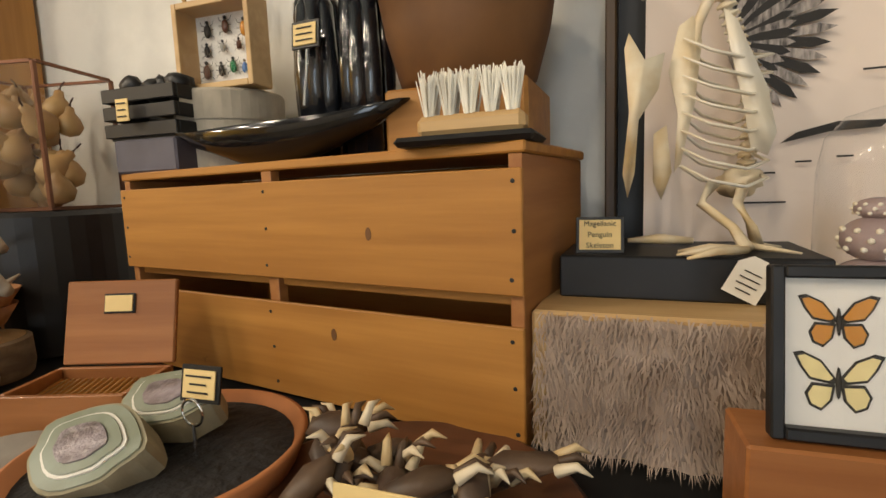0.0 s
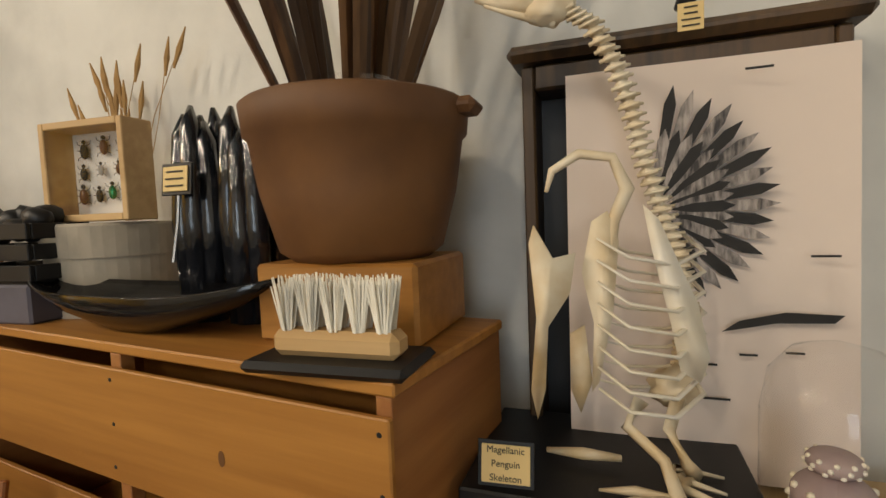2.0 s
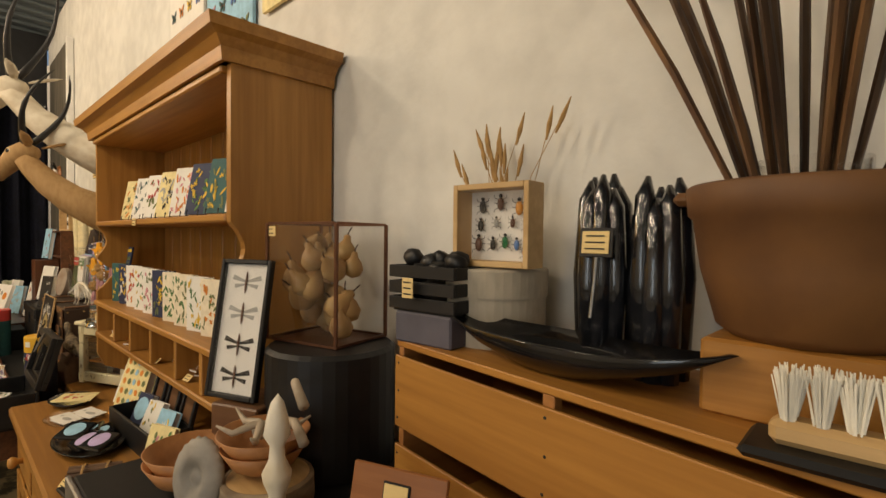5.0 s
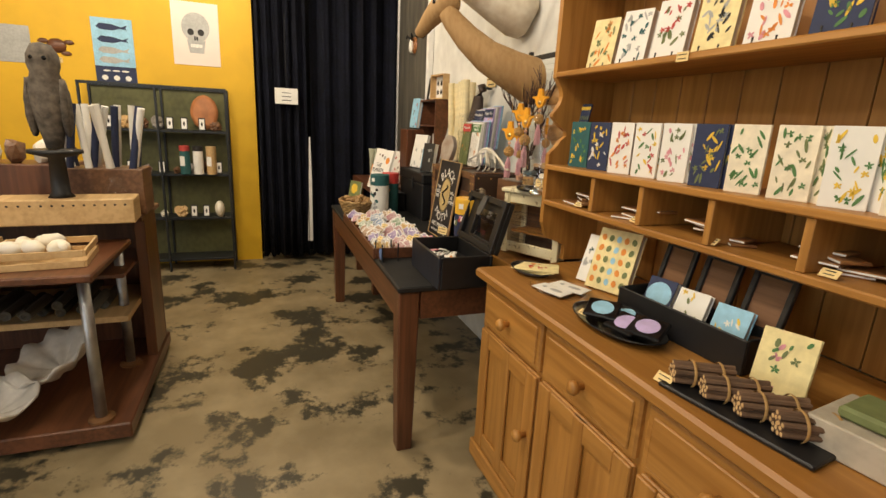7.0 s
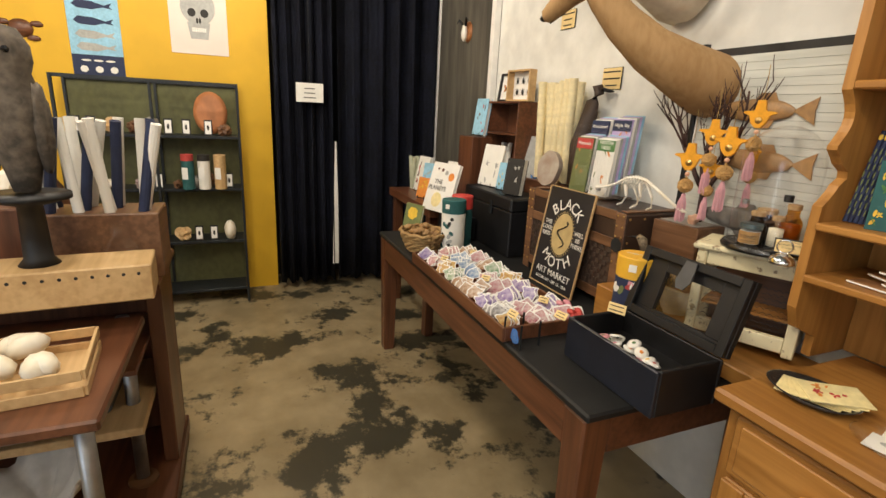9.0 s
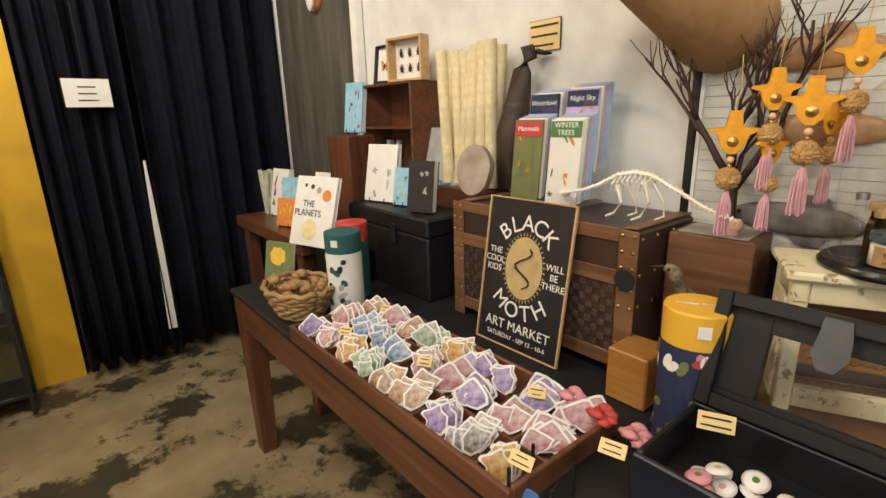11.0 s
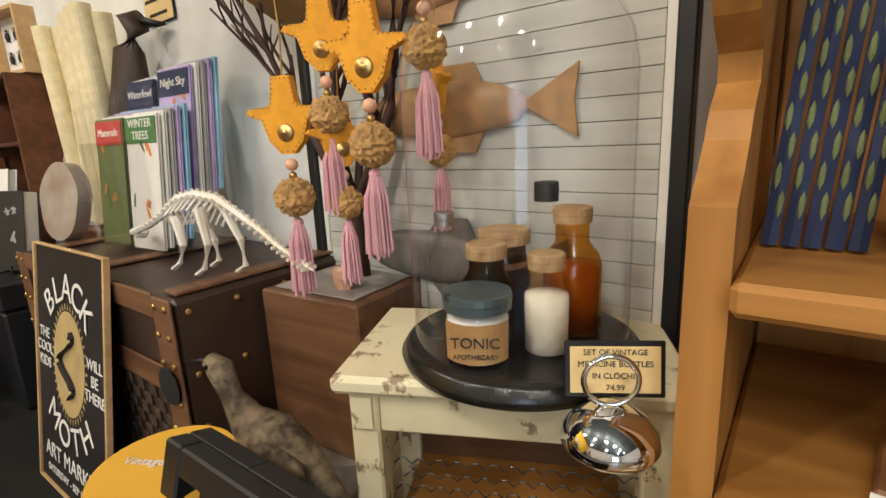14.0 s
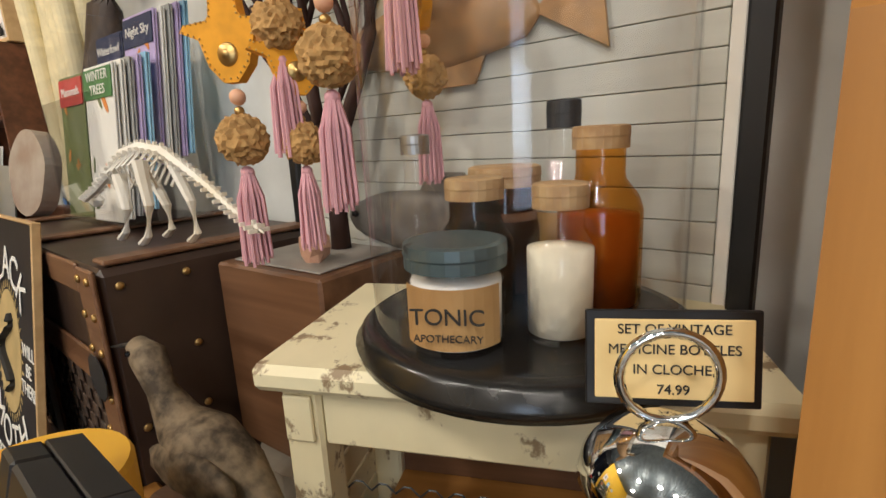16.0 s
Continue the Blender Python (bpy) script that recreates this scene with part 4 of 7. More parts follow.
me.from_pydata(verts, [], faces)
me.materials.append(FUR)
o = new("fur_hair", me)
o.parent = t
tagged(o, "loose grey-brown hairs", kind="stuff")
PZ = CZ + 0.138
t = thing("skeleton_plinth", T(2.592, -0.235, PZ) @ Matrix.Diagonal((0.88, 0.9, 1, 1)), "low black plinth under the penguin skeleton", "plinth")
part("plinth", slab_of(0, 0, 0, 0.27, 0.2, 0.044, 0.002), BLACK, t)
SZ = PZ + 0.044
SKX, SKY_ = 2.735, -0.165
own = None


def bone(pts, r, n=8, flat=1.0):
    global own
    own = tube([(SKX + a, SKY_ + b, SZ + c) for a, b, c in pts], r, n, own, flat)


SK = thing("penguin_skeleton", Matrix(), "mounted cream-coloured penguin skeleton on a black plinth", "skeleton")


def flush(name, material=BONE):
    global own
    part(name, own, material, SK, smooth=True)
    own = None


spine = [(0.045, 0.05, 0.11), (0.05, 0.05, 0.17), (0.042, 0.045, 0.23), (0.025, 0.04, 0.28), (0.008, 0.03, 0.33), (-0.004, 0.02, 0.38), (-0.02, 0.01, 0.43), (-0.045, 0.0, 0.475), (-0.075, -0.005, 0.495)]
bone(spine, 0.005)
dense = []
for a, b in zip(spine, spine[1:]):
    for k in range(5):
        dense.append(tuple(a[i] + (b[i] - a[i]) * k / 5 for i in range(3)))
for i, p in enumerate(dense):
    own = blob((SKX + p[0], SKY_ + p[1], SZ + p[2]), (0.0095, 0.0085, 0.0055), 0.4, 5, 2, own, seed=i)
    bone([p, (p[0] + 0.014, p[1] + 0.008, p[2] + 0.003)], [0.004, 0.0015], 5)
    bone([(p[0] - 0.011, p[1] - 0.004, p[2] - 0.004), (p[0] + 0.009, p[1] - 0.012, p[2])], [0.0025, 0.002], 5)
flush("spine")
for i in range(8):
    z = 0.24 - i * 0.021
    w = 0.04 + 0.018 * math.sin(i * 0.42)
    for k in (-1, 1):
        bone([(0.048, 0.05, z + 0.01), (0.06, 0.03 + k * 0.03, z - 0.004), (0.03, 0.0 + k * w, z - 0.014), (-0.012, -0.03 + k * w * 0.8, z - 0.004), (-0.04, -0.045 + k * 0.012, z + 0.014)], [0.003, 0.0032, 0.0034, 0.003, 0.002], 6, 0.6)
flush("rib_cage", PALEBONE)
# keel, shoulder blades, wishbone
own = prism([(-0.045, 0.27), (-0.03, 0.28), (-0.02, 0.25), (-0.026, 0.18), (-0.04, 0.11), (-0.047, 0.10), (-0.044, 0.17), (-0.055, 0.22)], 0.006, own, Matrix.Translation((SKX, SKY_ - 0.05, SZ)))
flush("keel")
own = prism([(-0.002, 0.285), (0.012, 0.27), (0.045, 0.19), (0.055, 0.14), (0.047, 0.115), (0.03, 0.125), (0.022, 0.17), (0.006, 0.24)], 0.005, own, Matrix.Translation((SKX + 0.004, SKY_ - 0.045, SZ)))
flush("shoulder_blade", PALEBONE)
own = prism([(-0.105, 0.25), (-0.1, 0.268), (-0.082, 0.235), (-0.06, 0.24), (-0.066, 0.2), (-0.088, 0.165), (-0.092, 0.1), (-0.1, 0.07), (-0.106, 0.1), (-0.099, 0.175)], 0.006, own, Matrix.Translation((SKX, SKY_ - 0.06, SZ)))
flush("flipper")
own = prism([(-0.07, 0.15), (-0.055, 0.16), (-0.048, 0.1), (-0.06, 0.065), (-0.07, 0.09)], 0.005, own, Matrix.Translation((SKX, SKY_ - 0.02, SZ)))
bone([(-0.085, -0.07, 0.30), (-0.08, -0.065, 0.32), (-0.055, -0.06, 0.335), (-0.025, -0.055, 0.33), (-0.012, -0.05, 0.30), (-0.025, -0.045, 0.27), (-0.03, -0.045, 0.2)], [0.002, 0.004, 0.005, 0.005, 0.007, 0.006, 0.004])
flush("wishbone")
# legs, feet, pelvis
own = blob((SKX + 0.035, SKY_ + 0.03, SZ + 0.085), (0.025, 0.03, 0.02), 0.5, 4, 3, own)
for k, fx, fy in ((-1, 0.03, -0.065), (1, 0.05, -0.01), ):
    bone([(0.02 + 0.02 * k, 0.0 + 0.02 * k, 0.085), (0.005 + 0.02 * k, -0.03, 0.06), (0.03 + 0.01 * k, -0.035, 0.03), (fx, fy, 0.008)], [0.008, 0.006, 0.006, 0.008])
    for q in (-0.5, -0.1, 0.3):
        bone([(fx, fy, 0.007), (fx - 0.04 * math.cos(q) + 0.02 * (k > 0), fy + 0.05 * math.sin(q) - 0.01, 0.009), (fx - 0.075 * math.cos(q) + 0.1 * (k > 0), fy + 0.08 * math.sin(q) - 0.015, 0.003)], [0.005, 0.005, 0.0015], 6)
bone([(-0.10, 0.0, 0.01), (-0.06, -0.005, 0.013), (-0.02, 0.0, 0.01)], [0.003, 0.007, 0.004])
flush("leg")
SK.matrix_world = Matrix.Translation((SKX + 0.005, SKY_, SZ)) @ Matrix.Scale(0.82, 4) @ Matrix.Translation((-SKX, -SKY_, -SZ))
# skull and beak
own = blob((SKX - 0.085, SKY_ - 0.005, SZ + 0.495), (0.026, 0.018, 0.017), 0.3, 4, 3, own)
bone([(-0.095, -0.005, 0.498), (-0.135, -0.008, 0.508), (-0.165, -0.01, 0.516)], [0.013, 0.009, 0.003])
bone([(-0.08, -0.005, 0.478), (-0.12, -0.008, 0.494), (-0.155, -0.01, 0.508)], [0.005, 0.005, 0.002])
flush("skull")
t = price_card(T(2.632, -0.228, SZ + 0.002, 4, -12) @ Matrix.Scale(0.82, 4), 0.058, 0.046, 3, border=0.004, text=["Magellanic", "Penguin", "Skeleton"], size=0.0095, label="handwritten tan card on the skeleton's plinth", group="")
t = thing("paper_tag", T(2.755, -0.242, SZ - 0.036, 4, -4, 28) @ Matrix.Scale(0.8, 4), "small cream paper tag hanging from the skeleton's foot", "tag")
part("tag", prism([(-0.02, 0), (0.02, 0), (0.02, 0.038), (0.008, 0.05), (-0.008, 0.05), (-0.02, 0.038)], 0.001), PAPER, t)
bars(0.03, 0.03, 4, t, Matrix.Translation((0, -0.0004, 0.02)))
# dark cabinet frame with the wing poster behind
t = thing("open_cabinet", T(2.775, -0.012, 1.168) @ Matrix.Diagonal((0.69, 1, 0.9, 1)), "dark wooden open cabinet with moulded top behind a poster", "cabinet")
OLDWOOD = wood("old_dark_wood", (0.10, 0.055, 0.022), (0.03, 0.018, 0.01), "z", 0.5, knots=False)
for x0, z0, x1, z1 in ((-0.215, 0, -0.195, 0.53), (0.195, 0, 0.215, 0.53), (-0.195, 0.50, 0.195, 0.53)):
    part("frame", slab_of(x0, -0.06, z0, x1, 0, z1, 0.003), OLDWOOD, t)
part("backing", slab_of(-0.194, -0.012, 0, 0.194, 0, 0.499, 0), BLACK, t)
part("cornice", slab_of(-0.235, -0.075, 0.532, 0.235, 0, 0.552, 0.008), OLDWOOD, t)
part("knob", lathe([(0, 0), (0.012, 0), (0.006, 0.008), (0.006, 0.018), (0.015, 0.022), (0.012, 0.03), (0, 0.032)], 16, m=Matrix.Translation((0.02, -0.05, 0.552))), BLACK, t, smooth=True)
t = thing("wing_poster", T(2.80, -0.08, 1.29) @ Matrix.Scale(0.74, 4), "pale poster with a black ink engraving of a wing", "poster")
own = bmesh.new()
bmesh.ops.create_grid(own, x_segments=24, y_segments=24, size=0.5)
for v in own.verts:
    x, z = v.co.x * 0.34, 0.18 + v.co.y * 0.55
    v.co = Vector((x, 0.004 * math.sin(x * 14) - 0.02 * (1 - (v.co.y + 0.5)), z))
part("sheet", own, POSTER, t, smooth=True)
FEATHER = mat("ink_feather", (0.05, 0.045, 0.045), 0.7, second=(0.45, 0.4, 0.37), scale=60, stretch=(3, 1, 0.7), bump=0)
rng = random.Random(9)
for i in range(34):
    ring = i // 17
    a = radians(80 - (i % 17) * 8.8)
    r0, r1 = 0.02, (0.165 if i < 17 else 0.11) * (1.0 - 0.010 * (i % 17)) * rng.uniform(0.95, 1.0)
    c, s = math.cos(a), math.sin(a)
    o_ = [(r0, -0.002), (r1 * 0.5, -0.0065), (r1 * 0.85, -0.0075), (r1, 0), (r1 * 0.85, 0.007), (r1 * 0.5, 0.005)]
    part("feather", prism([(-0.062 + u * c - v_ * s, 0.265 + u * s + v_ * c) for u, v_ in o_], 0.0006, m=Matrix.Translation((0, -0.016 - 0.0008 * ring - 0.0002 * (i % 3), 0))), FEATHER if i % 2 else INK, t)
part("loose_feather", prism([(0.02, 0.105), (0.08, 0.118), (0.14, 0.12), (0.15, 0.13), (0.09, 0.132), (0.04, 0.12)], 0.0006, m=Matrix.Translation((0, -0.022, 0))), INK, t)
for x, z, w_ in ((0.06, 0.43, 0.03), (0.13, 0.2, 0.03), (0.05, 0.075, 0.02), (0.1, 0.08, 0.02), (-0.01, 0.06, 0.05), (0.0, 0.015, 0.06)):
    part("caption", slab_of(x - w_ / 2, -0.0225, z, x + w_ / 2, -0.0215, z + 0.0028, 0), INK, t)
price_card(T(2.79, -0.089, 1.652) @ Matrix.Scale(0.8, 4), 0.028, 0.032, 4, border=0)
# glass cloche with urchins
t = thing("urchin_cloche", T(2.868, -0.20, PZ) @ Matrix.Scale(0.75, 4), "glass dome covering stacked sea urchin shells", "cloche")
part("dome", lathe([(0.062, 0), (0.062, 0.16), (0.055, 0.2), (0.035, 0.225), (0, 0.235)], 32), GLASS, t, "clear glass dome", True)
part("base", lathe([(0, 0), (0.07, 0), (0.07, 0.008), (0, 0.009)], 32), BLACK, t)
URCHIN = mat("urchin_shell", (0.42, 0.33, 0.31), 0.7, second=(0.3, 0.22, 0.22), scale=24)
z = 0.009
for r, h in ((0.04, 0.045), (0.036, 0.055), (0.024, 0.026)):
    u = thing("sea_urchin", T(2.868, -0.20, PZ + z * 0.75) @ Matrix.Scale(0.75, 4), "mauve-grey sea urchin shell with pale knobs", "shell", "stacked urchin shells")
    own = blob((0, 0, h / 2), (r, r, h / 2), 0, 1, 3)
    part("shell", own, URCHIN, u, smooth=True)
    for ring in (0.3, 0.5, 0.7):
        for i in range(10):
            a = i * 0.628 + ring
            q = r * math.sqrt(max(0, 1 - (2 * ring - 1) ** 2)) * 0.99
            part("knob", blob((q * math.cos(a), q * math.sin(a), h * ring), 0.0042 * r / 0.036, 0, 1, 1), PALEBONE, u, smooth=True)
    z += h * 0.93
# framed butterflies
t = picture_frame(T(2.788, -0.385, CZ + 0.086, 4, -7) @ Matrix.Scale(0.68, 4), 0.115, 0.165, "black frame holding two pinned butterflies on white", BLACK, 0.012, 0.018)
wings(t, 0, 0.112, 0.034, HONEY, -0.006)
wings(t, 0, 0.055, 0.038, BUTTER, -0.006)
part("pane", slab_of(-0.046, -0.0135, 0.014, 0.046, -0.0125, 0.151, 0), GLASS, t)
solo("red_block", slab_of(-0.055, -0.03, 0, 0.055, 0.03, 0.085, 0.002), REDBOX, T(2.788, -0.375, CZ, 4), "small reddish wooden block under the butterfly frame", "block")
# hanging signs and holes on the plaster
for x, z, w in ((2.72, 2.15, 0.09), (2.02, 2.02, 0.075), (-1.56, 1.93, 0.12), (-1.17, 1.62, 0.13)):
    p = price_card(T(x, -0.006, z, 0), w, w * 0.75, 3, border=0.002, label="small tan card pinned to the plaster wall", group="wall cards")
for i, (x, z) in enumerate(((2.68, 1.95), (2.68, 1.905), (2.745, 1.905), (2.64, 2.0))):
    solo("wall_chip", blob((0, 0, 0), (0.006, 0.002, 0.006), 0.3, 3, 2), SLAB, T(x, 0.0, z), "small chipped hole in the plaster", "chip", "chips in the plaster")

# ---- things on the hutch ----
HZ1, HZ2 = 0.866 + 0.392, 0.866 + 0.73
IVORY = colours("ivory_card", (0.80, 0.72, 0.55))
covers = [TEAL, NAVY, PAPER, PAPER, PAPER, NAVY, IVORY, IVORY, PAPER, IVORY, IVORY]
inkset = [(GREEN, YEL), (PAPER, YEL), (RED, ORANGE), (RED, GREEN, YEL), (ROSE, OLIVE), (YEL, OLIVE), (GREEN,), (GREEN, OLIVE), (GREEN, YEL), (ORANGE, OLIVE), (ORANGE, YEL, RED)]
for i in range(11):
    x = 0.115 + i * 0.113
    # each notebook stands half open, as two leaves
    for k in (0, 1):
        if (i + k) % 4 == 3 and k:
            continue
        bm_t = book(T(x + k * 0.062, -0.225 - 0.012 * (k == 0), HZ1, (16 if k == 0 else -24)), 0.07 if k else 0.082, 0.162, 0.006 + 0.004 * (i % 3), covers[i],
                    "slim notebook with botanical cover standing on the hutch shelf", 40 + i * 2 + k, inkset[i], 22, "notebooks on the hutch", "notebook", "notebook")
for i in range(8):
    x = 0.12 + i * 0.158
    book(T(x, -0.2, HZ2 + 0.012, 20, -12), 0.10, 0.17, 0.03, (BUTTER, PAPER, PAPER, BUTTER, PAPER, NAVY, TEAL, PAPER)[i],
         "boxed set of illustrated note cards on a black stand", 80 + i, ((OLIVE, ORANGE), (TEAL, GREY), (RED, OLIVE), (INK, GREY), (ORANGE, ROSE), (YEL, GREEN), (OLIVE, YEL), (INK, OLIVE))[i], 22, "card sets on the hutch", "card set", "card_set", stand=True)
price_card(T(0.60, -0.292, HZ2 - 0.022), 0.04, 0.024, 2, border=0)
# small leather booklets in the pigeonholes
LEATHER = mat("tan_leather", (0.32, 0.15, 0.05), 0.5, second=(0.2, 0.085, 0.03), scale=20, rand=0.3)
rng = random.Random(31)
for i in range(5):
    for k in range(5):
        t = thing("pocket_booklet", T(0.12 + i * 0.283 + rng.uniform(0.0, 0.10), -0.23 + rng.uniform(0, 0.05), 0.866 + 0.256 + k * 0.009, rng.uniform(-35, 35)), "small tan leather booklet lying in a pigeonhole", "booklet", "leather booklets")
        part("cover", slab_of(-0.045, -0.03, 0, 0.045, 0.03, 0.008, 0.002), LEATHER, t)
        part("page_block", slab_of(-0.046, -0.031, 0.002, 0.044, -0.0302, 0.006, 0), PAPER, t)
    price_card(T(0.2 + i * 0.283, -0.275, 0.866 + 0.258, rng.uniform(-15, 15), -50), 0.035, 0.022, 2, border=0)
# green and blue pencils leaning in the hutch
for i in range(5):
    t = thing("pencil_strip", T(0.008 + i * 0.0115, -0.20, HZ1 + 0.002, 0, -8, 4) @ Matrix.Scale(1.35, 4), "navy pencil with a green leaf pattern", "pencil", "pencils in the hutch")
    part("barrel", tube([(0, 0, 0), (0, 0, 0.17)], 0.004, 6), NAVY, t)
    for k in range(9):
        part("leaf_mark", blob((0.0015 * (-1) ** k, -0.0035, 0.02 + k * 0.014), (0.0016, 0.0012, 0.007), 0, 1, 1), OLIVE, t)
    part("flower_mark", blob((0, -0.003, 0.158), (0.004, 0.002, 0.007), 0, 1, 1), YEL, t)

# ---- things on the dresser ----
DZ = 0.867
def dish(m, rx_, ry_, label, material, name="dish", h=0.02):
    own = lathe([(0, 0), (0.7, 0), (1.0, 1.0), (0.96, 1.02), (0.68, 0.25), (0, 0.22)], 40)
    for v in own.verts:
        v.co = Vector((v.co.x * rx_, v.co.y * ry_, v.co.z * h))
    return solo(name, own, material, m, label, "dish", smooth=True)


SMOKE = mat("dark_glass", (0.03, 0.028, 0.026), 0.1, bump=0.02)
dish(T(0.14, -0.40, DZ), 0.10, 0.075, "dark oval glass dish with yellow cards", SMOKE)
for i in range(5):
    t = thing("greeting_card", T(0.14 + 0.01 * i, -0.405 + 0.004 * i, DZ + 0.016 + 0.004 * i, 20 + 9 * i, -84), "pale yellow card with small red prints in a dish", "card", "yellow cards")
    part("card", slab_of(-0.065, 0, -0.04, 0.065, 0.003, 0.04, 0.0006), BUTTER, t)
    art(t, 0.12, 0.075, 5 + i, (RED, ORANGE), 8, 0.0)
dish(T(0.36, -0.43, DZ), 0.115, 0.085, "clear rectangular glass plate with white cards", GLASS, h=0.012)
for i in range(4):
    t = thing("print_card", T(0.33 + 0.05 * (i // 2), -0.45 + 0.07 * (i % 2), DZ + 0.008 + 0.003 * i, 10 + 4 * i, -88), "white card with a grey engraving on the glass plate", "card", "white cards")
    part("card", slab_of(-0.045, 0, -0.032, 0.045, 0.003, 0.032, 0.0006), PAPER, t)
    part("print", disc(0, 0, 0.024, 0.009, -0.001, 12), GREY, t)
dish(T(0.66, -0.435, DZ), 0.16, 0.095, "black oval platter with packaged soaps", BLACKGLOSS, "platter", 0.022)
for i, (x, y, m_) in enumerate(((-0.07, 0.01, SKY), (-0.01, 0.03, SKY), (0.05, -0.015, LILAC), (0.1, 0.01, LILAC), (-0.03, -0.03, SKY))):
    t = thing("soap_pack", T(0.66 + x, -0.435 + y, DZ + 0.028 + 0.006 * i, 15 * i - 20, -72), "dark shiny packet with a round pastel label", "packet", "packets on the platter")
    part("packet", slab_of(-0.045, 0, -0.04, 0.045, 0.012, 0.04, 0.004), BLACKGLOSS, t)
    part("round_label", disc(0, 0, 0.03, 0.03, -0.0012, 24), m_, t, "pastel round label")
price_card(T(0.6, -0.51, DZ + 0.024, 8, -60), 0.03, 0.02, 2, border=0)
book(T(0.30, -0.27, DZ + 0.006, 18, -22), 0.10, 0.17, 0.012, PAPER, "white card pack with grey cactus prints", 61, (TEAL, GREY), 10, "", "card set", "card_set")
t = book(T(0.395, -0.275, DZ + 0.006, 20, -20), 0.15, 0.21, 0.03, BUTTER, "cream puzzle box printed with rows of coloured eggs", 62, (), 0, "", "box", "egg_print_box")
rng = random.Random(5)
for k, ink in enumerate((ORANGE, GREY, OLIVE, BEETLE, SKY, RED)):
    bm = None
    for r in range(5):
        for c in range(5):
            if (r * 5 + c * 2 + r) % 6 == k:
                bm = disc(-0.055 + c * 0.0275, 0.03 + r * 0.037, 0.0085, 0.0115, -0.0014, 14, bm, rng.uniform(-0.4, 0.4))
    if bm:
        part("egg_print", bm, ink, t)
t = thing("card_trough", T(0.76, -0.29, DZ, 3), "long matt black open box holding card packs", "box")
for x0, y0, x1, y1 in ((-0.2, -0.06, 0.2, -0.052), (-0.2, 0.052, 0.2, 0.06), (-0.2, -0.051, -0.192, 0.051), (0.192, -0.051, 0.2, 0.051)):
    part("side", slab_of(x0, y0, 0, x1, y1, 0.085, 0.002), BLACK, t)
part("bottom", slab_of(-0.191, -0.051, 0, 0.191, 0.051, 0.006, 0), BLACK, t)
for i, (x, c, inks) in enumerate(((-0.12, NAVY, (SKY,)), (-0.01, PAPER, (YEL, OLIVE)), (0.11, SKY, (PAPER, YEL)))):
    t = book(T(0.76 + x, -0.30, DZ + 0.03, 12, -24), 0.085, 0.10, 0.02, c, "small boxed card pack in a black trough", 90 + i, inks if i else (), 8, "packs in the trough", "card set", "card_set")
    if i == 0:
        part("disc_print", disc(0, 0.05, 0.038, 0.038, -0.0014, 24), SKY, t)
for i in range(3):
    t = picture_frame(T(0.62 + i * 0.14, -0.235, DZ + 0.02, 0, -14), 0.11, 0.2, "empty black frame leaning behind the black box", BLACK, 0.014, 0.014, "leaning_frame", WALNUT)
book(T(1.06, -0.37, DZ + 0.008, 20, -18), 0.10, 0.14, 0.014, BUTTER, "cream notebook with rose and leaf print on a stand", 71, (ROSE, GREEN, OLIVE), 14, "", "notebook", "notebook", stand=True)
# bundles of twigs
STICK = mat("twig_bundle", (0.14, 0.08, 0.045), 0.8, scale=30, rand=0.3)
for i in range(4):
    t = thing("twig_bundle", T(0.98 + i * 0.068, -0.475 + 0.012 * i, DZ + 0.034, 62), "bundle of cut twigs tied with pale raffia", "bundle", "twig bundles")
    for k in range(14):
        a, q = k * 2.4, 0.022 * math.sqrt(k / 14)
        p = part("twig", tube([(-0.062, q * math.cos(a), q * math.sin(a)), (0.06, q * math.cos(a + 0.1), q * math.sin(a + 0.1))], 0.0058, 7), STICK, t)
        part("cut_end", blob((-0.0622, q * math.cos(a), q * math.sin(a)), (0.0008, 0.0045, 0.0045), 0, 1, 1), OAK, p, "pale cut end")
    for x in (-0.025, 0.03):
        part("raffia_tie", lathe([(0.0285, -0.003), (0.0295, 0), (0.0285, 0.003)], 20, m=T(x, 0, 0, 0, 0, 90)), STRAW, t)
solo("twig_tray", slab_of(-0.15, -0.07, 0, 0.15, 0.07, 0.01, 0.003), BLACK, T(1.08, -0.465, DZ, 8), "shallow black tray under twig bundles", "tray")
price_card(T(0.94, -0.545, DZ + 0.002, 6, -40), 0.04, 0.024, 2, border=0)
t = thing("card_box", T(1.25, -0.36, DZ, 8), "open tan cardboard box with a green wrapped pack", "box")
part("box", slab_of(-0.09, -0.08, 0, 0.09, 0.08, 0.06, 0.003), KRAFT, t)
part("pack", slab_of(-0.06, -0.05, 0.062, 0.06, 0.05, 0.085, 0.006), OLIVE, t, "olive green wrapped pack")
t = thing("button_tray", T(1.48, -0.46 + 0.06, CZ, 12), "black tray of small patterned pins", "tray")
part("tray", slab_of(-0.07, -0.06, 0, 0.07, 0.05, 0.02, 0.004), BLACK, t)
rng = random.Random(2)
for i in range(16):
    part("pin", disc(rng.uniform(-0.05, 0.05), rng.uniform(-0.04, 0.03), 0.007, 0.007, 0, 12, None), (BRASS, PAPER, OLIVE)[i % 3], t, m=T(0, 0, 0.0215, 0, -90))
t = thing("red_wood_box", T(1.63 - 0.02, -0.30 + 0.03, CZ, 16), "open reddish wooden box of small dark stones", "box")
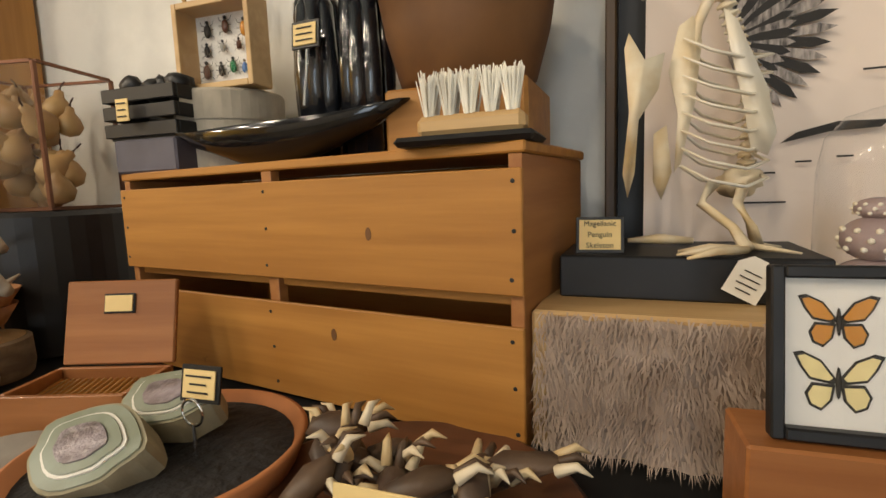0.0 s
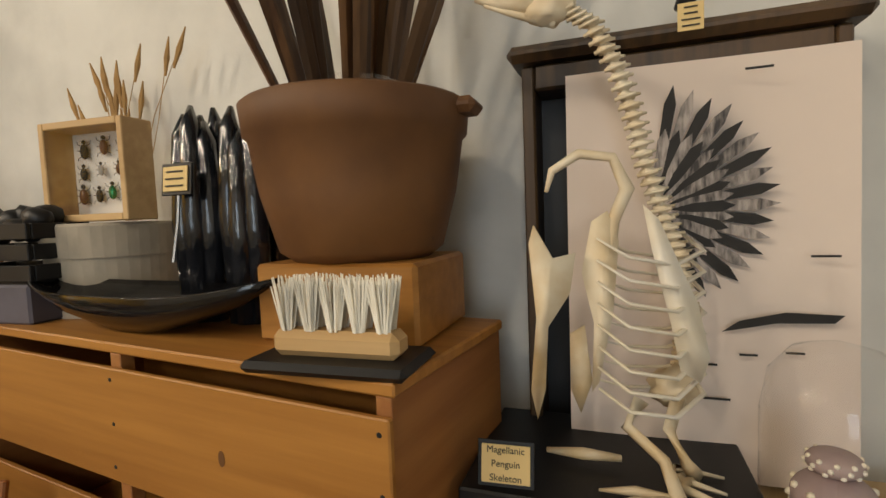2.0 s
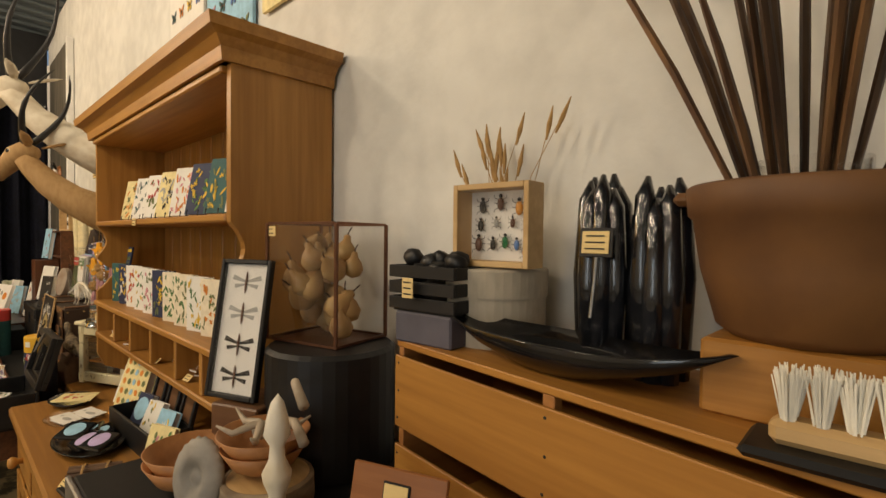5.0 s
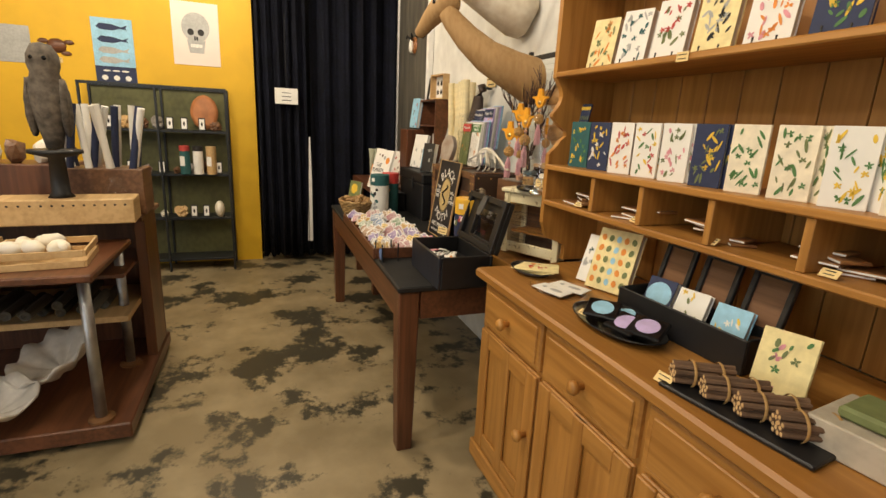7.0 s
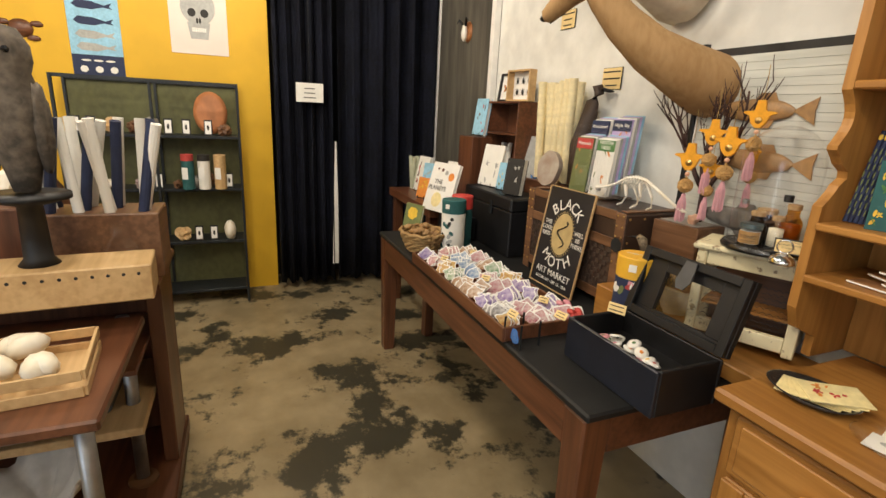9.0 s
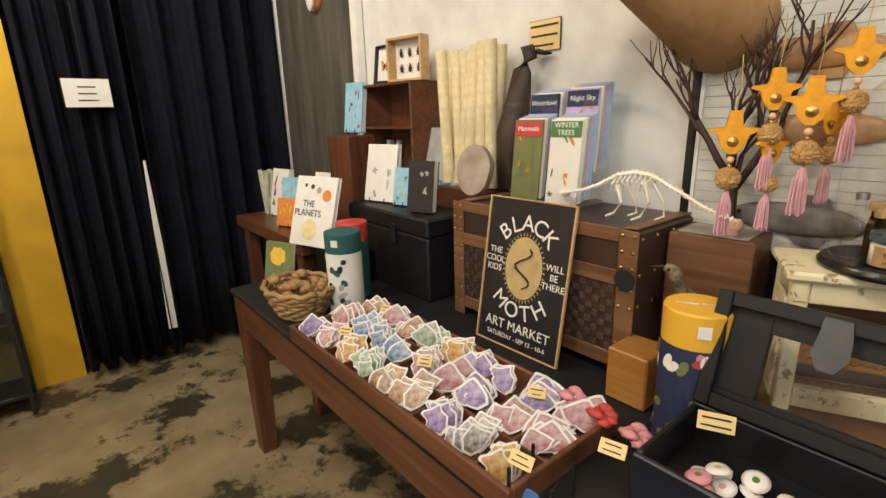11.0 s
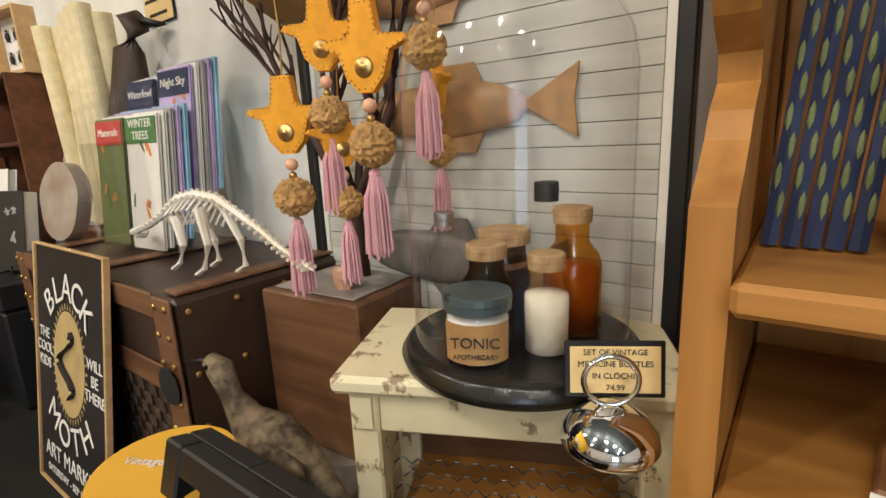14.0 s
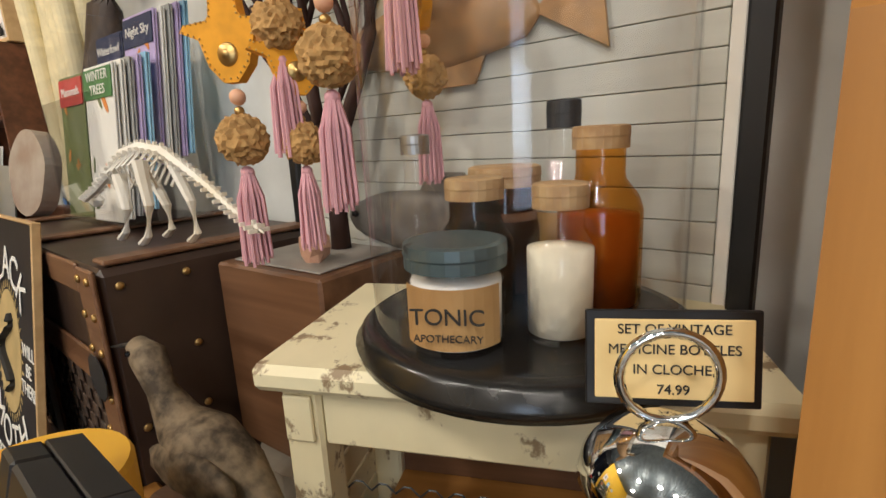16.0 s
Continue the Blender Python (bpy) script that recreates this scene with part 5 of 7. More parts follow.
for x0, y0, x1, y1 in ((-0.09, -0.06, 0.09, -0.052), (-0.09, 0.052, 0.09, 0.06), (-0.09, -0.051, -0.082, 0.051), (0.082, -0.051, 0.09, 0.051)):
    part("side", slab_of(x0, y0, 0, x1, y1, 0.075, 0.002), REDBOX, t)
part("bottom", slab_of(-0.081, -0.051, 0, 0.081, 0.051, 0.05, 0), BLACK, t)
price_card(T(1.60, -0.32, CZ + 0.078, 16, -20), 0.06, 0.03, 3, border=0)

# ---- table: cream cabinet with the bottle cloche ----
TZ = 0.761
BX = thing("wooden_plank_stand", T(-0.25, -0.2, TZ), "low orange-brown plank platform on the table", "platform")
part("plank", slab_of(-0.35, -0.14, 0, 0.255, 0.15, 0.05, 0.004), PINE, BX)
t = thing("cream_cabinet", T(-0.213, -0.168, TZ + 0.051, 25) @ Matrix.Diagonal((0.82, 0.95, 1.068, 1)), "chipped cream-painted little cabinet with chicken-wire door", "cabinet")
ch = 1.108 - TZ - 0.051
part("top", slab_of(-0.195, -0.10, ch - 0.018, 0.205, 0.105, ch, 0.005), CREAMPAINT, t)
for x in (-0.18, 0.15):
    for y in (-0.085, 0.06):
        part("post", slab_of(x, y, 0.02, x + 0.036, y + 0.03, ch - 0.019, 0.003), CREAMPAINT, t)
for z0, z1 in ((0.03, 0.07), (ch - 0.06, ch - 0.02)):
    part("rail", slab_of(-0.143, -0.083, z0, 0.149, -0.06, z1, 0.002), CREAMPAINT, t)
part("back", slab_of(-0.143, 0.07, 0.03, 0.149, 0.085, ch - 0.02, 0), WALNUT, t)
part("shelf", slab_of(-0.143, -0.055, 0.11, 0.149, 0.069, 0.118, 0), PINE, t)
part("bottom", slab_of(-0.143, -0.055, 0.02, 0.149, 0.069, 0.029, 0), PINE, t)
for i in range(7):
    for x in (-0.184, 0.178):
        part("side_slat", slab_of(x, -0.054, 0.03 + i * 0.03, x + 0.008, 0.059, 0.057 + i * 0.03, 0.001), CREAMPAINT, t)
bm = None
for r in range(9):
    for c in range(13):
        cx, cz = -0.135 + c * 0.0225 + (0.01125 if r % 2 else 0), 0.08 + r * 0.0145
        if cz > ch - 0.062:
            continue
        bm = tube([(cx, -0.07, cz), (cx + 0.008, -0.07, cz + 0.006), (cx + 0.0145, -0.07, cz + 0.006), (cx + 0.0225, -0.07, cz)], 0.0008, 4, bm)
part("chicken_wire", bm, DARKMETAL, t, "dark hexagonal chicken wire")
for z in (0.05, ch - 0.04):
    part("hinge", slab_of(-0.176, -0.089, z - 0.016, -0.15, -0.0855, z + 0.016, 0.001), CREAMPAINT, t)
part("latch", lathe([(0, 0), (0.007, 0), (0.008, 0.01), (0, 0.012)], 12, m=T(0.165, -0.086, 0.12, 0, 90)), CREAMPAINT, t)
CLX, CLY, CLZ = -0.192, -0.18, 1.129
t = thing("bottle_cloche", T(CLX, CLY, CLZ) @ Matrix.Scale(0.87, 4), "tall glass dome on a black turned wooden base", "cloche")
part("base", lathe([(0, 0), (0.132, 0), (0.135, 0.01), (0.13, 0.014), (0.13, 0.018), (0.124, 0.022), (0.114, 0.022), (0, 0.022)], 56), mat("black_lacquer", (0.012, 0.011, 0.01), 0.25, var=0.3), t, "black turned base", True)
dome = [(0.118, 0.0225), (0.119, 0.30)] + [(0.119 * math.cos(a), 0.30 + 0.115 * math.sin(a)) for a in (0.3, 0.6, 0.9, 1.15, 1.35)] + [(0, 0.416)]
part("dome", lathe(dome, 56), GLASS, t, "clear glass dome", True)
BZ = CLZ + 0.0196
AMBER = glass("amber_glass", (0.85, 0.55, 0.2), 0.05)
BROWNGLASS = glass("brown_glass", (0.3, 0.17, 0.09), 0.05)
CORK = mat("old_lid", (0.48, 0.33, 0.16), 0.6, second=(0.3, 0.17, 0.07), scale=60, bump=0.4)
COTTON = mat("cotton_fill", (0.75, 0.68, 0.52), 0.9, scale=40, bump=0.8)
AMBERFILL = mat("amber_fill", (0.40, 0.18, 0.025), 0.3, second=(0.26, 0.11, 0.015), scale=8)


OLDLABEL = mat("stained_label", (0.5, 0.3, 0.11), 0.7, second=(0.36, 0.2, 0.07), scale=30, bump=0.05)


def bottle(x, y, r, h, neck, label, g, fill=None, fill_h=0.5, cap=CORK, cap_h=0.014, cap_r=None, tag=None, words_=()):
    t = thing("medicine_bottle", T(CLX + x * 0.88 - y * 0.47, CLY + x * 0.47 + y * 0.88, BZ, 28) @ Matrix.Scale(1.0, 4), label, "bottle", "bottles under the dome")
    part("glass", lathe([(0, 0), (r * 0.92, 0), (r, 0.004), (r, h * 0.62), (r * 0.9, h * 0.70), (neck * 1.05, h * 0.80), (neck, h * 0.84), (neck, h)], 28), g, t, smooth=True)
    if fill:
        part("contents", lathe([(0, 0.003), (r * 0.9, 0.004), (r * 0.92, h * fill_h * 0.95), (0, h * fill_h)], 24), fill, t, smooth=True)
    cr = cap_r or neck * 1.15
    part("cap", lathe([(0, h - 0.002), (cr, h - 0.002), (cr, h + cap_h * 0.4), (cr * 1.02, h + cap_h * 0.5), (cr, h + cap_h), (cr * 0.9, h + cap_h + 0.001), (0, h + cap_h + 0.001)], 24), cap, t)
    if tag:
        own = bmesh.new()
        v0 = [own.verts.new(((r + 0.0006) * math.sin(a), -(r + 0.0006) * math.cos(a), z)) for z in (h * 0.12, h * tag) for a in [-1.1 + 0.2 * i for i in range(12)]]
        for i in range(11):
            own.faces.new((v0[i], v0[i + 1], v0[13 + i], v0[12 + i]))
        part("paper_label", own, OLDLABEL, t, "stained paper label")
    return t


bottle(-0.070, -0.006, 0.02, 0.112, 0.0085, "clear slim glass bottle with white screw cap", GLASS, None, cap=STEEL, cap_h=0.01)
bottle(-0.014, 0.040, 0.026, 0.085, 0.022, "dark jar with a wide tan lid", BROWNGLASS, WALNUT, 0.8, CORK, 0.012, 0.027)
bottle(-0.030, -0.012, 0.026, 0.082, 0.017, "brown glass jar with rusty screw lid", BROWNGLASS, WALNUT, 0.55, CORK, 0.011)
bottle(0.030, 0.055, 0.024, 0.125, 0.011, "clear bottle with black cap and worn orange label", GLASS, KRAFT, 0.5, BLACK, 0.017, tag=0.5)
bottle(0.052, 0.012, 0.028, 0.11, 0.016, "amber medicine bottle with rusty cap", AMBER, AMBERFILL, 0.62, CORK, 0.012)
bottle(0.024, -0.046, 0.021, 0.08, 0.014, "clear bottle stuffed with cotton, rusted lid", GLASS, COTTON, 0.72, CORK, 0.011)
t = bottle(-0.036, -0.060, 0.029, 0.05, 0.027, "squat white jar with paper label and grey-blue lid", GLASS, WHITE, 0.85, mat("tarnished_lid", (0.1, 0.14, 0.15), 0.4, 0.4, spot=0.4, spot_scale=60, spot_colour=(0.03, 0.03, 0.03)), 0.012, 0.03, tag=0.82)
words("TONIC", 0.013, INK, t, Matrix.Translation((0, -0.0312, 0.026)))
words("APOTHECARY", 0.006, INK, t, Matrix.Translation((0, -0.0312, 0.014)))
price_card(T(-0.072, -0.262, 1.152, 30, -8) @ Matrix.Scale(0.9, 4), 0.078, 0.046, 4, "cream card in black backing naming the bottle set", 0.004, ["SET OF VINTAGE", "MEDICINE BOTTLES", "IN CLOCHE,", "74.99"], 0.0066, group="")
t = thing("card_bell", T(-0.068, -0.285, 1.129, 30) @ Matrix.Scale(0.95, 4), "shiny chrome dome card holder with a ring", "card holder")
part("dome", lathe([(0.0, 0.0), (0.033, 0), (0.035, 0.004), (0.033, 0.012), (0.026, 0.022), (0.012, 0.03), (0, 0.032)], 36), CHROME, t, smooth=True)
part("ring", lathe([(0.0185, -0.002), (0.021, 0), (0.0185, 0.002), (0.0165, 0), (0.0185, -0.002)], 32, m=T(0, 0, 0.05, 0, 90, 0) @ T(0, 0, 0, 0)), CHROME, t, smooth=True)
# fish chart on the wall
t = thing("fish_chart", T(-0.355, -0.03, 1.06), "framed fish painting on grey planked board", "picture")
PLANK = mat("pale_plank", (0.56, 0.57, 0.52), 0.8, var=0.08, scale=10, stretch=(0.5, 4, 6), rand=0.05)
for i in range(24):
    z = 0.03 + i * 0.026
    part("plank", slab_of(-0.27, -0.012, z, 0.255, -0.002, z + 0.0252, 0.0006), PLANK, t)
part("mount", slab_of(-0.29, -0.0035, -0.1, 0.262, 0.0, 0.68, 0), BLACK, t, "black backing showing between planks")
for x0, x1 in ((0.256, 0.266), (-0.281, -0.271)):
    part("inner_edge", slab_of(x0, -0.014, 0.0, x1, -0.004, 0.68, 0.001), PAPER, t, "cream inner edge")
for x0, x1 in ((0.267, 0.285), (-0.30, -0.282)):
    part("frame", slab_of(x0, -0.022, -0.08, x1, 0.0, 0.7, 0.002), BLACK, t)
FISH = mat("fish_skin", (0.44, 0.25, 0.10), 0.45, second=(0.28, 0.17, 0.08), scale=50, bump=0.3)
FISHGREY = mat("dark_fish", (0.15, 0.14, 0.13), 0.45, scale=40)
for z, x, s, m_ in ((0.315, 0.0, 1.0, FISH), (0.115, -0.02, 1.05, FISHGREY), (0.475, -0.03, 1.0, FISH)):
    f_ = part("fish", blob((x - 0.02 * s, -0.018, z), (0.13 * s, 0.016, 0.036 * s), 0.06, 3, 3), m_, t, "painted fish in relief", True)
    part("tail", prism([(x + 0.10 * s, z), (x + 0.17 * s, z + 0.04 * s), (x + 0.165 * s, z), (x + 0.17 * s, z - 0.04 * s)], 0.004, m=Matrix.Translation((0, -0.02, 0))), m_, f_)
    for k in (-1, 1):
        part("fin", prism([(x - 0.03 * s, z + k * 0.03 * s), (x + 0.05 * s, z + k * 0.026 * s), (x + 0.035 * s, z + k * 0.055 * s), (x - 0.01 * s, z + k * 0.055 * s)], 0.003, m=Matrix.Translation((0, -0.02, 0))), m_, f_)
    part("eye", blob((x - 0.125 * s, -0.03, z + 0.006), 0.005, 0, 1, 1), BLACK, f_)

# ornament tree in a wooden block
t = thing("wooden_cube", T(-0.52, -0.115, TZ + 0.14, 4) @ Matrix.Diagonal((1.25, 1.1, 1, 1)), "walnut block with a concrete top", "block")
part("block", slab_of(-0.075, -0.07, 0, 0.075, 0.07, 0.235, 0.003), WALNUT, t)
part("plug", slab_of(-0.062, -0.057, 0.2355, 0.062, 0.057, 0.238, 0.001), STONE, t, "grey concrete fill")
solo("round_kraft_box", lathe([(0, 0), (0.1, 0), (0.1, 0.139), (0, 0.139)], 36), KRAFT, T(-0.51, -0.115, TZ), "round kraft box under the walnut block", "box")
GZ = TZ + 0.14 + 0.238
t = thing("branch_tree", T(-0.515, -0.08, GZ), "dark forked branch tree for hanging ornaments", "branch tree")
rng = random.Random(12)


def grow(p, d, ln, r, depth):
    q, out = p, [p]
    for k in range(4):
        d = (d + Vector((rng.uniform(-0.22, 0.22), rng.uniform(-0.16, 0.16), 0.1))).normalized()
        q = q + d * ln / 4
        out.append(q)
    part("branch" if depth else "trunk", tube(out, [r * (1 - 0.11 * k) for k in range(5)], 7), TWIG, t, smooth=True)
    if depth < 4:
        for k in range(3 if depth < 3 else 2):
            i = rng.choice((2, 3, 4))
            grow(out[i], (d + Vector((rng.uniform(-0.9, 0.9), rng.uniform(-0.5, 0.4), rng.uniform(0.0, 0.5)))).normalized(), ln * rng.uniform(0.55, 0.8), r * 0.56, depth + 1)


grow(Vector((0, 0, 0)), Vector((-0.05, 0, 1)), 0.2, 0.013, 0)
grow(Vector((0.0, 0, 0.1)), Vector((0.5, -0.1, 0.8)), 0.22, 0.010, 1)
grow(Vector((-0.01, 0, 0.12)), Vector((-0.5, -0.1, 0.8)), 0.22, 0.010, 1)
# felt palm ornaments (top point, scale)
for i, (x, y, z, s, rz) in enumerate(((-0.485, -0.21, 1.42, 1.0, 25), (-0.415, -0.19, 1.385, 0.8, 65), (-0.355, -0.20, 1.48, 1.0, 15), (-0.42, -0.2, 1.50, 0.9, 30), (-0.30, -0.17, 1.56, 0.9, 20), (-0.34, -0.10, 1.44, 0.8, -35))):
    t = thing("felt_ornament", T(x, y, z, rz) @ Matrix.Scale(s * 1.0, 4), "mustard felt palm-shaped ornament with tassel", "ornament", "felt ornaments")
    o_ = [(-0.012, 0.0), (0.012, 0.0), (0.016, -0.03), (0.02, -0.034), (0.045, -0.036), (0.05, -0.042), (0.03, -0.05), (0.022, -0.075), (0.008, -0.09), (-0.008, -0.09), (-0.022, -0.075), (-0.03, -0.05), (-0.05, -0.042), (-0.045, -0.036), (-0.02, -0.034), (-0.016, -0.03)]
    part("felt", prism(o_, 0.012, m=Matrix.Translation((0, -0.006, 0))), FELT, t)
    bm = None
    for k in range(len(o_)):
        a, b = o_[k], o_[(k + 1) % len(o_)]
        steps = max(1, int(math.dist(a, b) / 0.006))
        for q in range(steps):
            bm = blob(((a[0] + (b[0] - a[0]) * q / steps) * 0.93, -0.0065, (a[1] + (b[1] - a[1]) * q / steps + 0.04) * 0.93 - 0.04), 0.0012, 0, 1, 1, bm)
    part("bead_edging", bm, BRASS, t, "tiny gold beads")
    part("eye_charm", lathe([(0.011, 0), (0.009, 0.003), (0.005, 0.002), (0.004, 0.005), (0, 0.005)], 16, m=T(0, -0.006, -0.065, 0, 90)), BRASS, t, "brass eye charm", True)
    part("cord", tube([(0, 0, 0), (0.003, 0, 0.05), (0, 0, 0.11)], 0.0012, 5), BRASS, t)
    part("wood_bead", blob((0, 0, -0.103), 0.008, 0, 1, 2), mat("peach_bead", (0.7, 0.4, 0.25), 0.5) if i == 0 else bpy.data.materials["peach_bead"], t, smooth=True)
    part("gold_bead", blob((0, 0, -0.116), 0.005, 0, 1, 2), BRASS, t, smooth=True)
    part("pompom", blob((0, 0, -0.143), 0.024, 0.22, 9, 4, seed=i), TANWOOL, t, "fuzzy tan wool pompom")
    bm = blob((0, 0, -0.175), (0.007, 0.007, 0.007), 0, 1, 2)
    for k in range(26):
        a, q = k * 2.4, 0.013 * math.sqrt(k / 26)
        bm = tube([(0.004 * math.cos(a), 0.004 * math.sin(a), -0.174), (q * math.cos(a), q * math.sin(a), -0.20), (q * 1.25 * math.cos(a + 0.1), q * 1.25 * math.sin(a), -0.26 - 0.004 * (k % 3))], 0.0019, 5, bm)
    part("tassel", bm, PINK, t, "dusty pink yarn tassel")
solo("rose_crystal", blob((0, 0, 0.018), (0.022, 0.016, 0.02), 0.5, 2, 2), mat("peach_crystal", (0.62, 0.36, 0.24), 0.3), T(-0.485, -0.14, GZ), "rough peach crystal lump on the walnut block", "crystal")

# ---- studded trunk with dinosaur skeleton, moth poster ----
CANVAS = mat("trunk_canvas", (0.085, 0.05, 0.03), 0.7, scale=60, second=(0.03, 0.02, 0.014), bump=0.4)
t = thing("studded_trunk", T(-0.94, -0.17, TZ), "dark leather and wood trunk with brass studs", "trunk")
part("body", slab_of(-0.33, -0.15, 0.03, 0.32, 0.15, 0.39, 0.008), mat("dark_leather", (0.045, 0.026, 0.018), 0.4, scale=14, bump=0.3), t)
for x0, x1 in ((-0.335, -0.285), (0.275, 0.325), (-0.03, 0.02)):
    part("batten", slab_of(x0, -0.156, 0.0, x1, -0.1505, 0.392, 0.002), WALNUT, t)
for z0, z1 in ((0.03, 0.07), (0.25, 0.29), (0.36, 0.395)):
    part("band", slab_of(-0.284, -0.1555, z0, 0.274, -0.1505, z1, 0.002), WALNUT, t)
for x0 in (-0.28, 0.025):
    for r in range(9):
        for c in range(12):
            if (r + c) % 2:
                part("weave", slab_of(x0 + c * 0.0205, -0.1535, 0.072 + r * 0.0195, x0 + c * 0.0205 + 0.0195, -0.1507, 0.0905 + r * 0.0195, 0.001), CANVAS, t)
for x0 in (-0.3, 0.0, 0.28):
    part("batten", slab_of(x0, -0.14, 0.392, x0 + 0.035, 0.14, 0.398, 0.002), WALNUT, t)
for x in (0.285, 0.315, -0.325, -0.295):
    for z in (0.05, 0.1, 0.2, 0.245, 0.3, 0.34, 0.38):
        part("stud", blob((x, -0.157, z), (0.005, 0.003, 0.005), 0, 1, 2), BRASS, t, smooth=True)
for y in (-0.13, -0.06, 0.02):
    for z in (0.08, 0.2, 0.28, 0.37):
        part("stud", blob((0.322, y, z), (0.003, 0.005, 0.005), 0, 1, 2), BRASS, t, smooth=True)
part("lock_plate", disc(0.30, 0.27, 0.028, 0.028, -0.162, 10), DARKMETAL, t)
TOPZ = TZ + 0.4
own, DX, DY = None, -0.69, -0.23
sp = [(-0.25, 0.055), (-0.22, 0.06), (-0.16, 0.075), (-0.10, 0.10), (-0.05, 0.13), (0, 0.14), (0.05, 0.132), (0.10, 0.105), (0.15, 0.08), (0.2, 0.055), (0.25, 0.04), (0.3, 0.03)]
SC = 0.8
P3 = [(DX + a * SC, DY + 0.02 * math.sin(a * 9), TOPZ + b * SC + 0.004) for a, b in sp]
own = tube(P3, [0.006, 0.005, 0.005, 0.006, 0.007, 0.007, 0.007, 0.006, 0.005, 0.004, 0.003, 0.001], 6, own)
for i in range(34):
    k = 1 + i * 10.0 / 34
    a, b = P3[int(k)], P3[int(k) + 1]
    q = k - int(k)
    c = [a[j] + (b[j] - a[j]) * q for j in range(3)]
    hh = 0.010 if 6 < i < 24 else 0.006
    own = slab_of(c[0] - 0.0016, c[1] - 0.002, c[2] - 0.004, c[0] + 0.0016, c[1] + 0.002, c[2] + hh, 0, own)
    own = slab_of(c[0] - 0.0016, c[1] - 0.011, c[2] - 0.003, c[0] + 0.0016, c[1] + 0.011, c[2] + 0.001, 0, own)
    if 9 < i < 18:
        for s in (-1, 1):
            own = tube([c, (c[0] - 0.004, c[1] + s * 0.018, c[2] - 0.02), (c[0] - 0.012, c[1] + s * 0.008, c[2] - 0.042)], 0.0022, 5, own)
own = blob((DX - 0.26 * SC, DY, TOPZ + 0.055 * SC), (0.019, 0.009, 0.011), 0.2, 3, 2, own)
for x, h in ((-0.045, 0.105), (0.045, 0.125)):
    for s in (-1, 1):
        o2 = 0.02 * s
        own = tube([(DX + x * SC, DY + 0.017 * s, TOPZ + h * SC), (DX + (x + 0.03) * SC + o2 * 0.4, DY + 0.02 * s, TOPZ + h * 0.5 * SC), (DX + (x + 0.02) * SC + o2, DY + 0.02 * s, TOPZ + 0.012), (DX + (x - 0.005) * SC + o2, DY + 0.02 * s, TOPZ + 0.002)], [0.0085, 0.006, 0.005, 0.0065], 7, own, 0.6)
solo("dinosaur_model", own, PALEBONE, Matrix(), "cream wooden model of a long-necked dinosaur skeleton", "model")
# poster of the art market
t = thing("moth_sign", T(-0.93, -0.40, TZ + 0.004, 1, -9), "black and gold framed poster for an art market", "poster")
GOLD = mat("gold_print", (0.5, 0.37, 0.16), 0.6)
part("board", slab_of(-0.146, 0, 0, 0.146, 0.006, 0.43, 0.001), mat("black_print", (0.014, 0.013, 0.016), 0.5), t)
for x0, z0, x1, z1 in ((-0.152, -0.004, -0.1465, 0.434), (0.1465, -0.004, 0.152, 0.434), (-0.1465, -0.004, 0.1465, -0.0005), (-0.1465, 0.4305, 0.1465, 0.434)):
    part("frame", slab_of(x0, -0.004, z0, x1, 0.006, z1, 0.001), OAK, t, "pale wooden frame edge")
part("oval", disc(0, 0.24, 0.066, 0.09, -0.0012, 36), GOLD, t, "gold oval")
bm = None
for i in range(40):
    a = i * 2 * math.pi / 40
    bm = prism([(0.069 * math.cos(a - 0.03), 0.24 + 0.093 * math.sin(a - 0.03)), (0.078 * math.cos(a), 0.24 + 0.104 * math.sin(a)), (0.069 * math.cos(a + 0.03), 0.24 + 0.093 * math.sin(a + 0.03))], 0.0006, bm, Matrix.Translation((0, -0.001, 0)))
part("sunburst", bm, GOLD, t)
part("snake", tube([(0.0 + 0.028 * math.sin(k * 0.62), -0.003, 0.18 + k * 0.0085) for k in range(15)], [0.003] + [0.0075] * 12 + [0.008, 0.004], 6, flat=0.2), INK, t, "black snake figure")
for wd, cz, r, up in (("BLACK", 0.27, 0.105, 1), ("MOTH", 0.205, 0.105, -1)):
    n_ = len(wd)
    for i, c in enumerate(wd):
        a = (i - (n_ - 1) / 2) * (0.42 if up > 0 else 0.5)
        words(c, 0.066, PAPER, t, Matrix.Translation((r * math.sin(a), -0.0018, cz + up * r * math.cos(a) * 0.92)) @ pose(0, 0, 0, 0, up * math.degrees(a) * 0.9, 0))
words("THE\nCOOL\nKIDS", 0.026, PAPER, t, Matrix.Translation((-0.107, -0.0018, 0.25)))
words("WILL\nBE\nTHERE", 0.026, PAPER, t, Matrix.Translation((0.107, -0.0018, 0.235)))
words("ART MARKET", 0.04, PAPER, t, Matrix.Translation((0, -0.0018, 0.062)))
words("SATURDAY - SEP 13 - 10-6", 0.019, PAPER, t, Matrix.Translation((0, -0.0018, 0.028)))
# black trunk with books
t = thing("storage_chest", T(-1.66, -0.2, TZ), "black painted metal trunk with a front hasp", "trunk")
part("body", slab_of(-0.28, -0.15, 0, 0.27, 0.15, 0.24, 0.006), BLACK, t)
part("lid", slab_of(-0.285, -0.155, 0.242, 0.275, 0.155, 0.31, 0.008), BLACK, t)
part("hasp", slab_of(0.05, -0.163, 0.2, 0.08, -0.156, 0.27, 0.002), DARKMETAL, t)

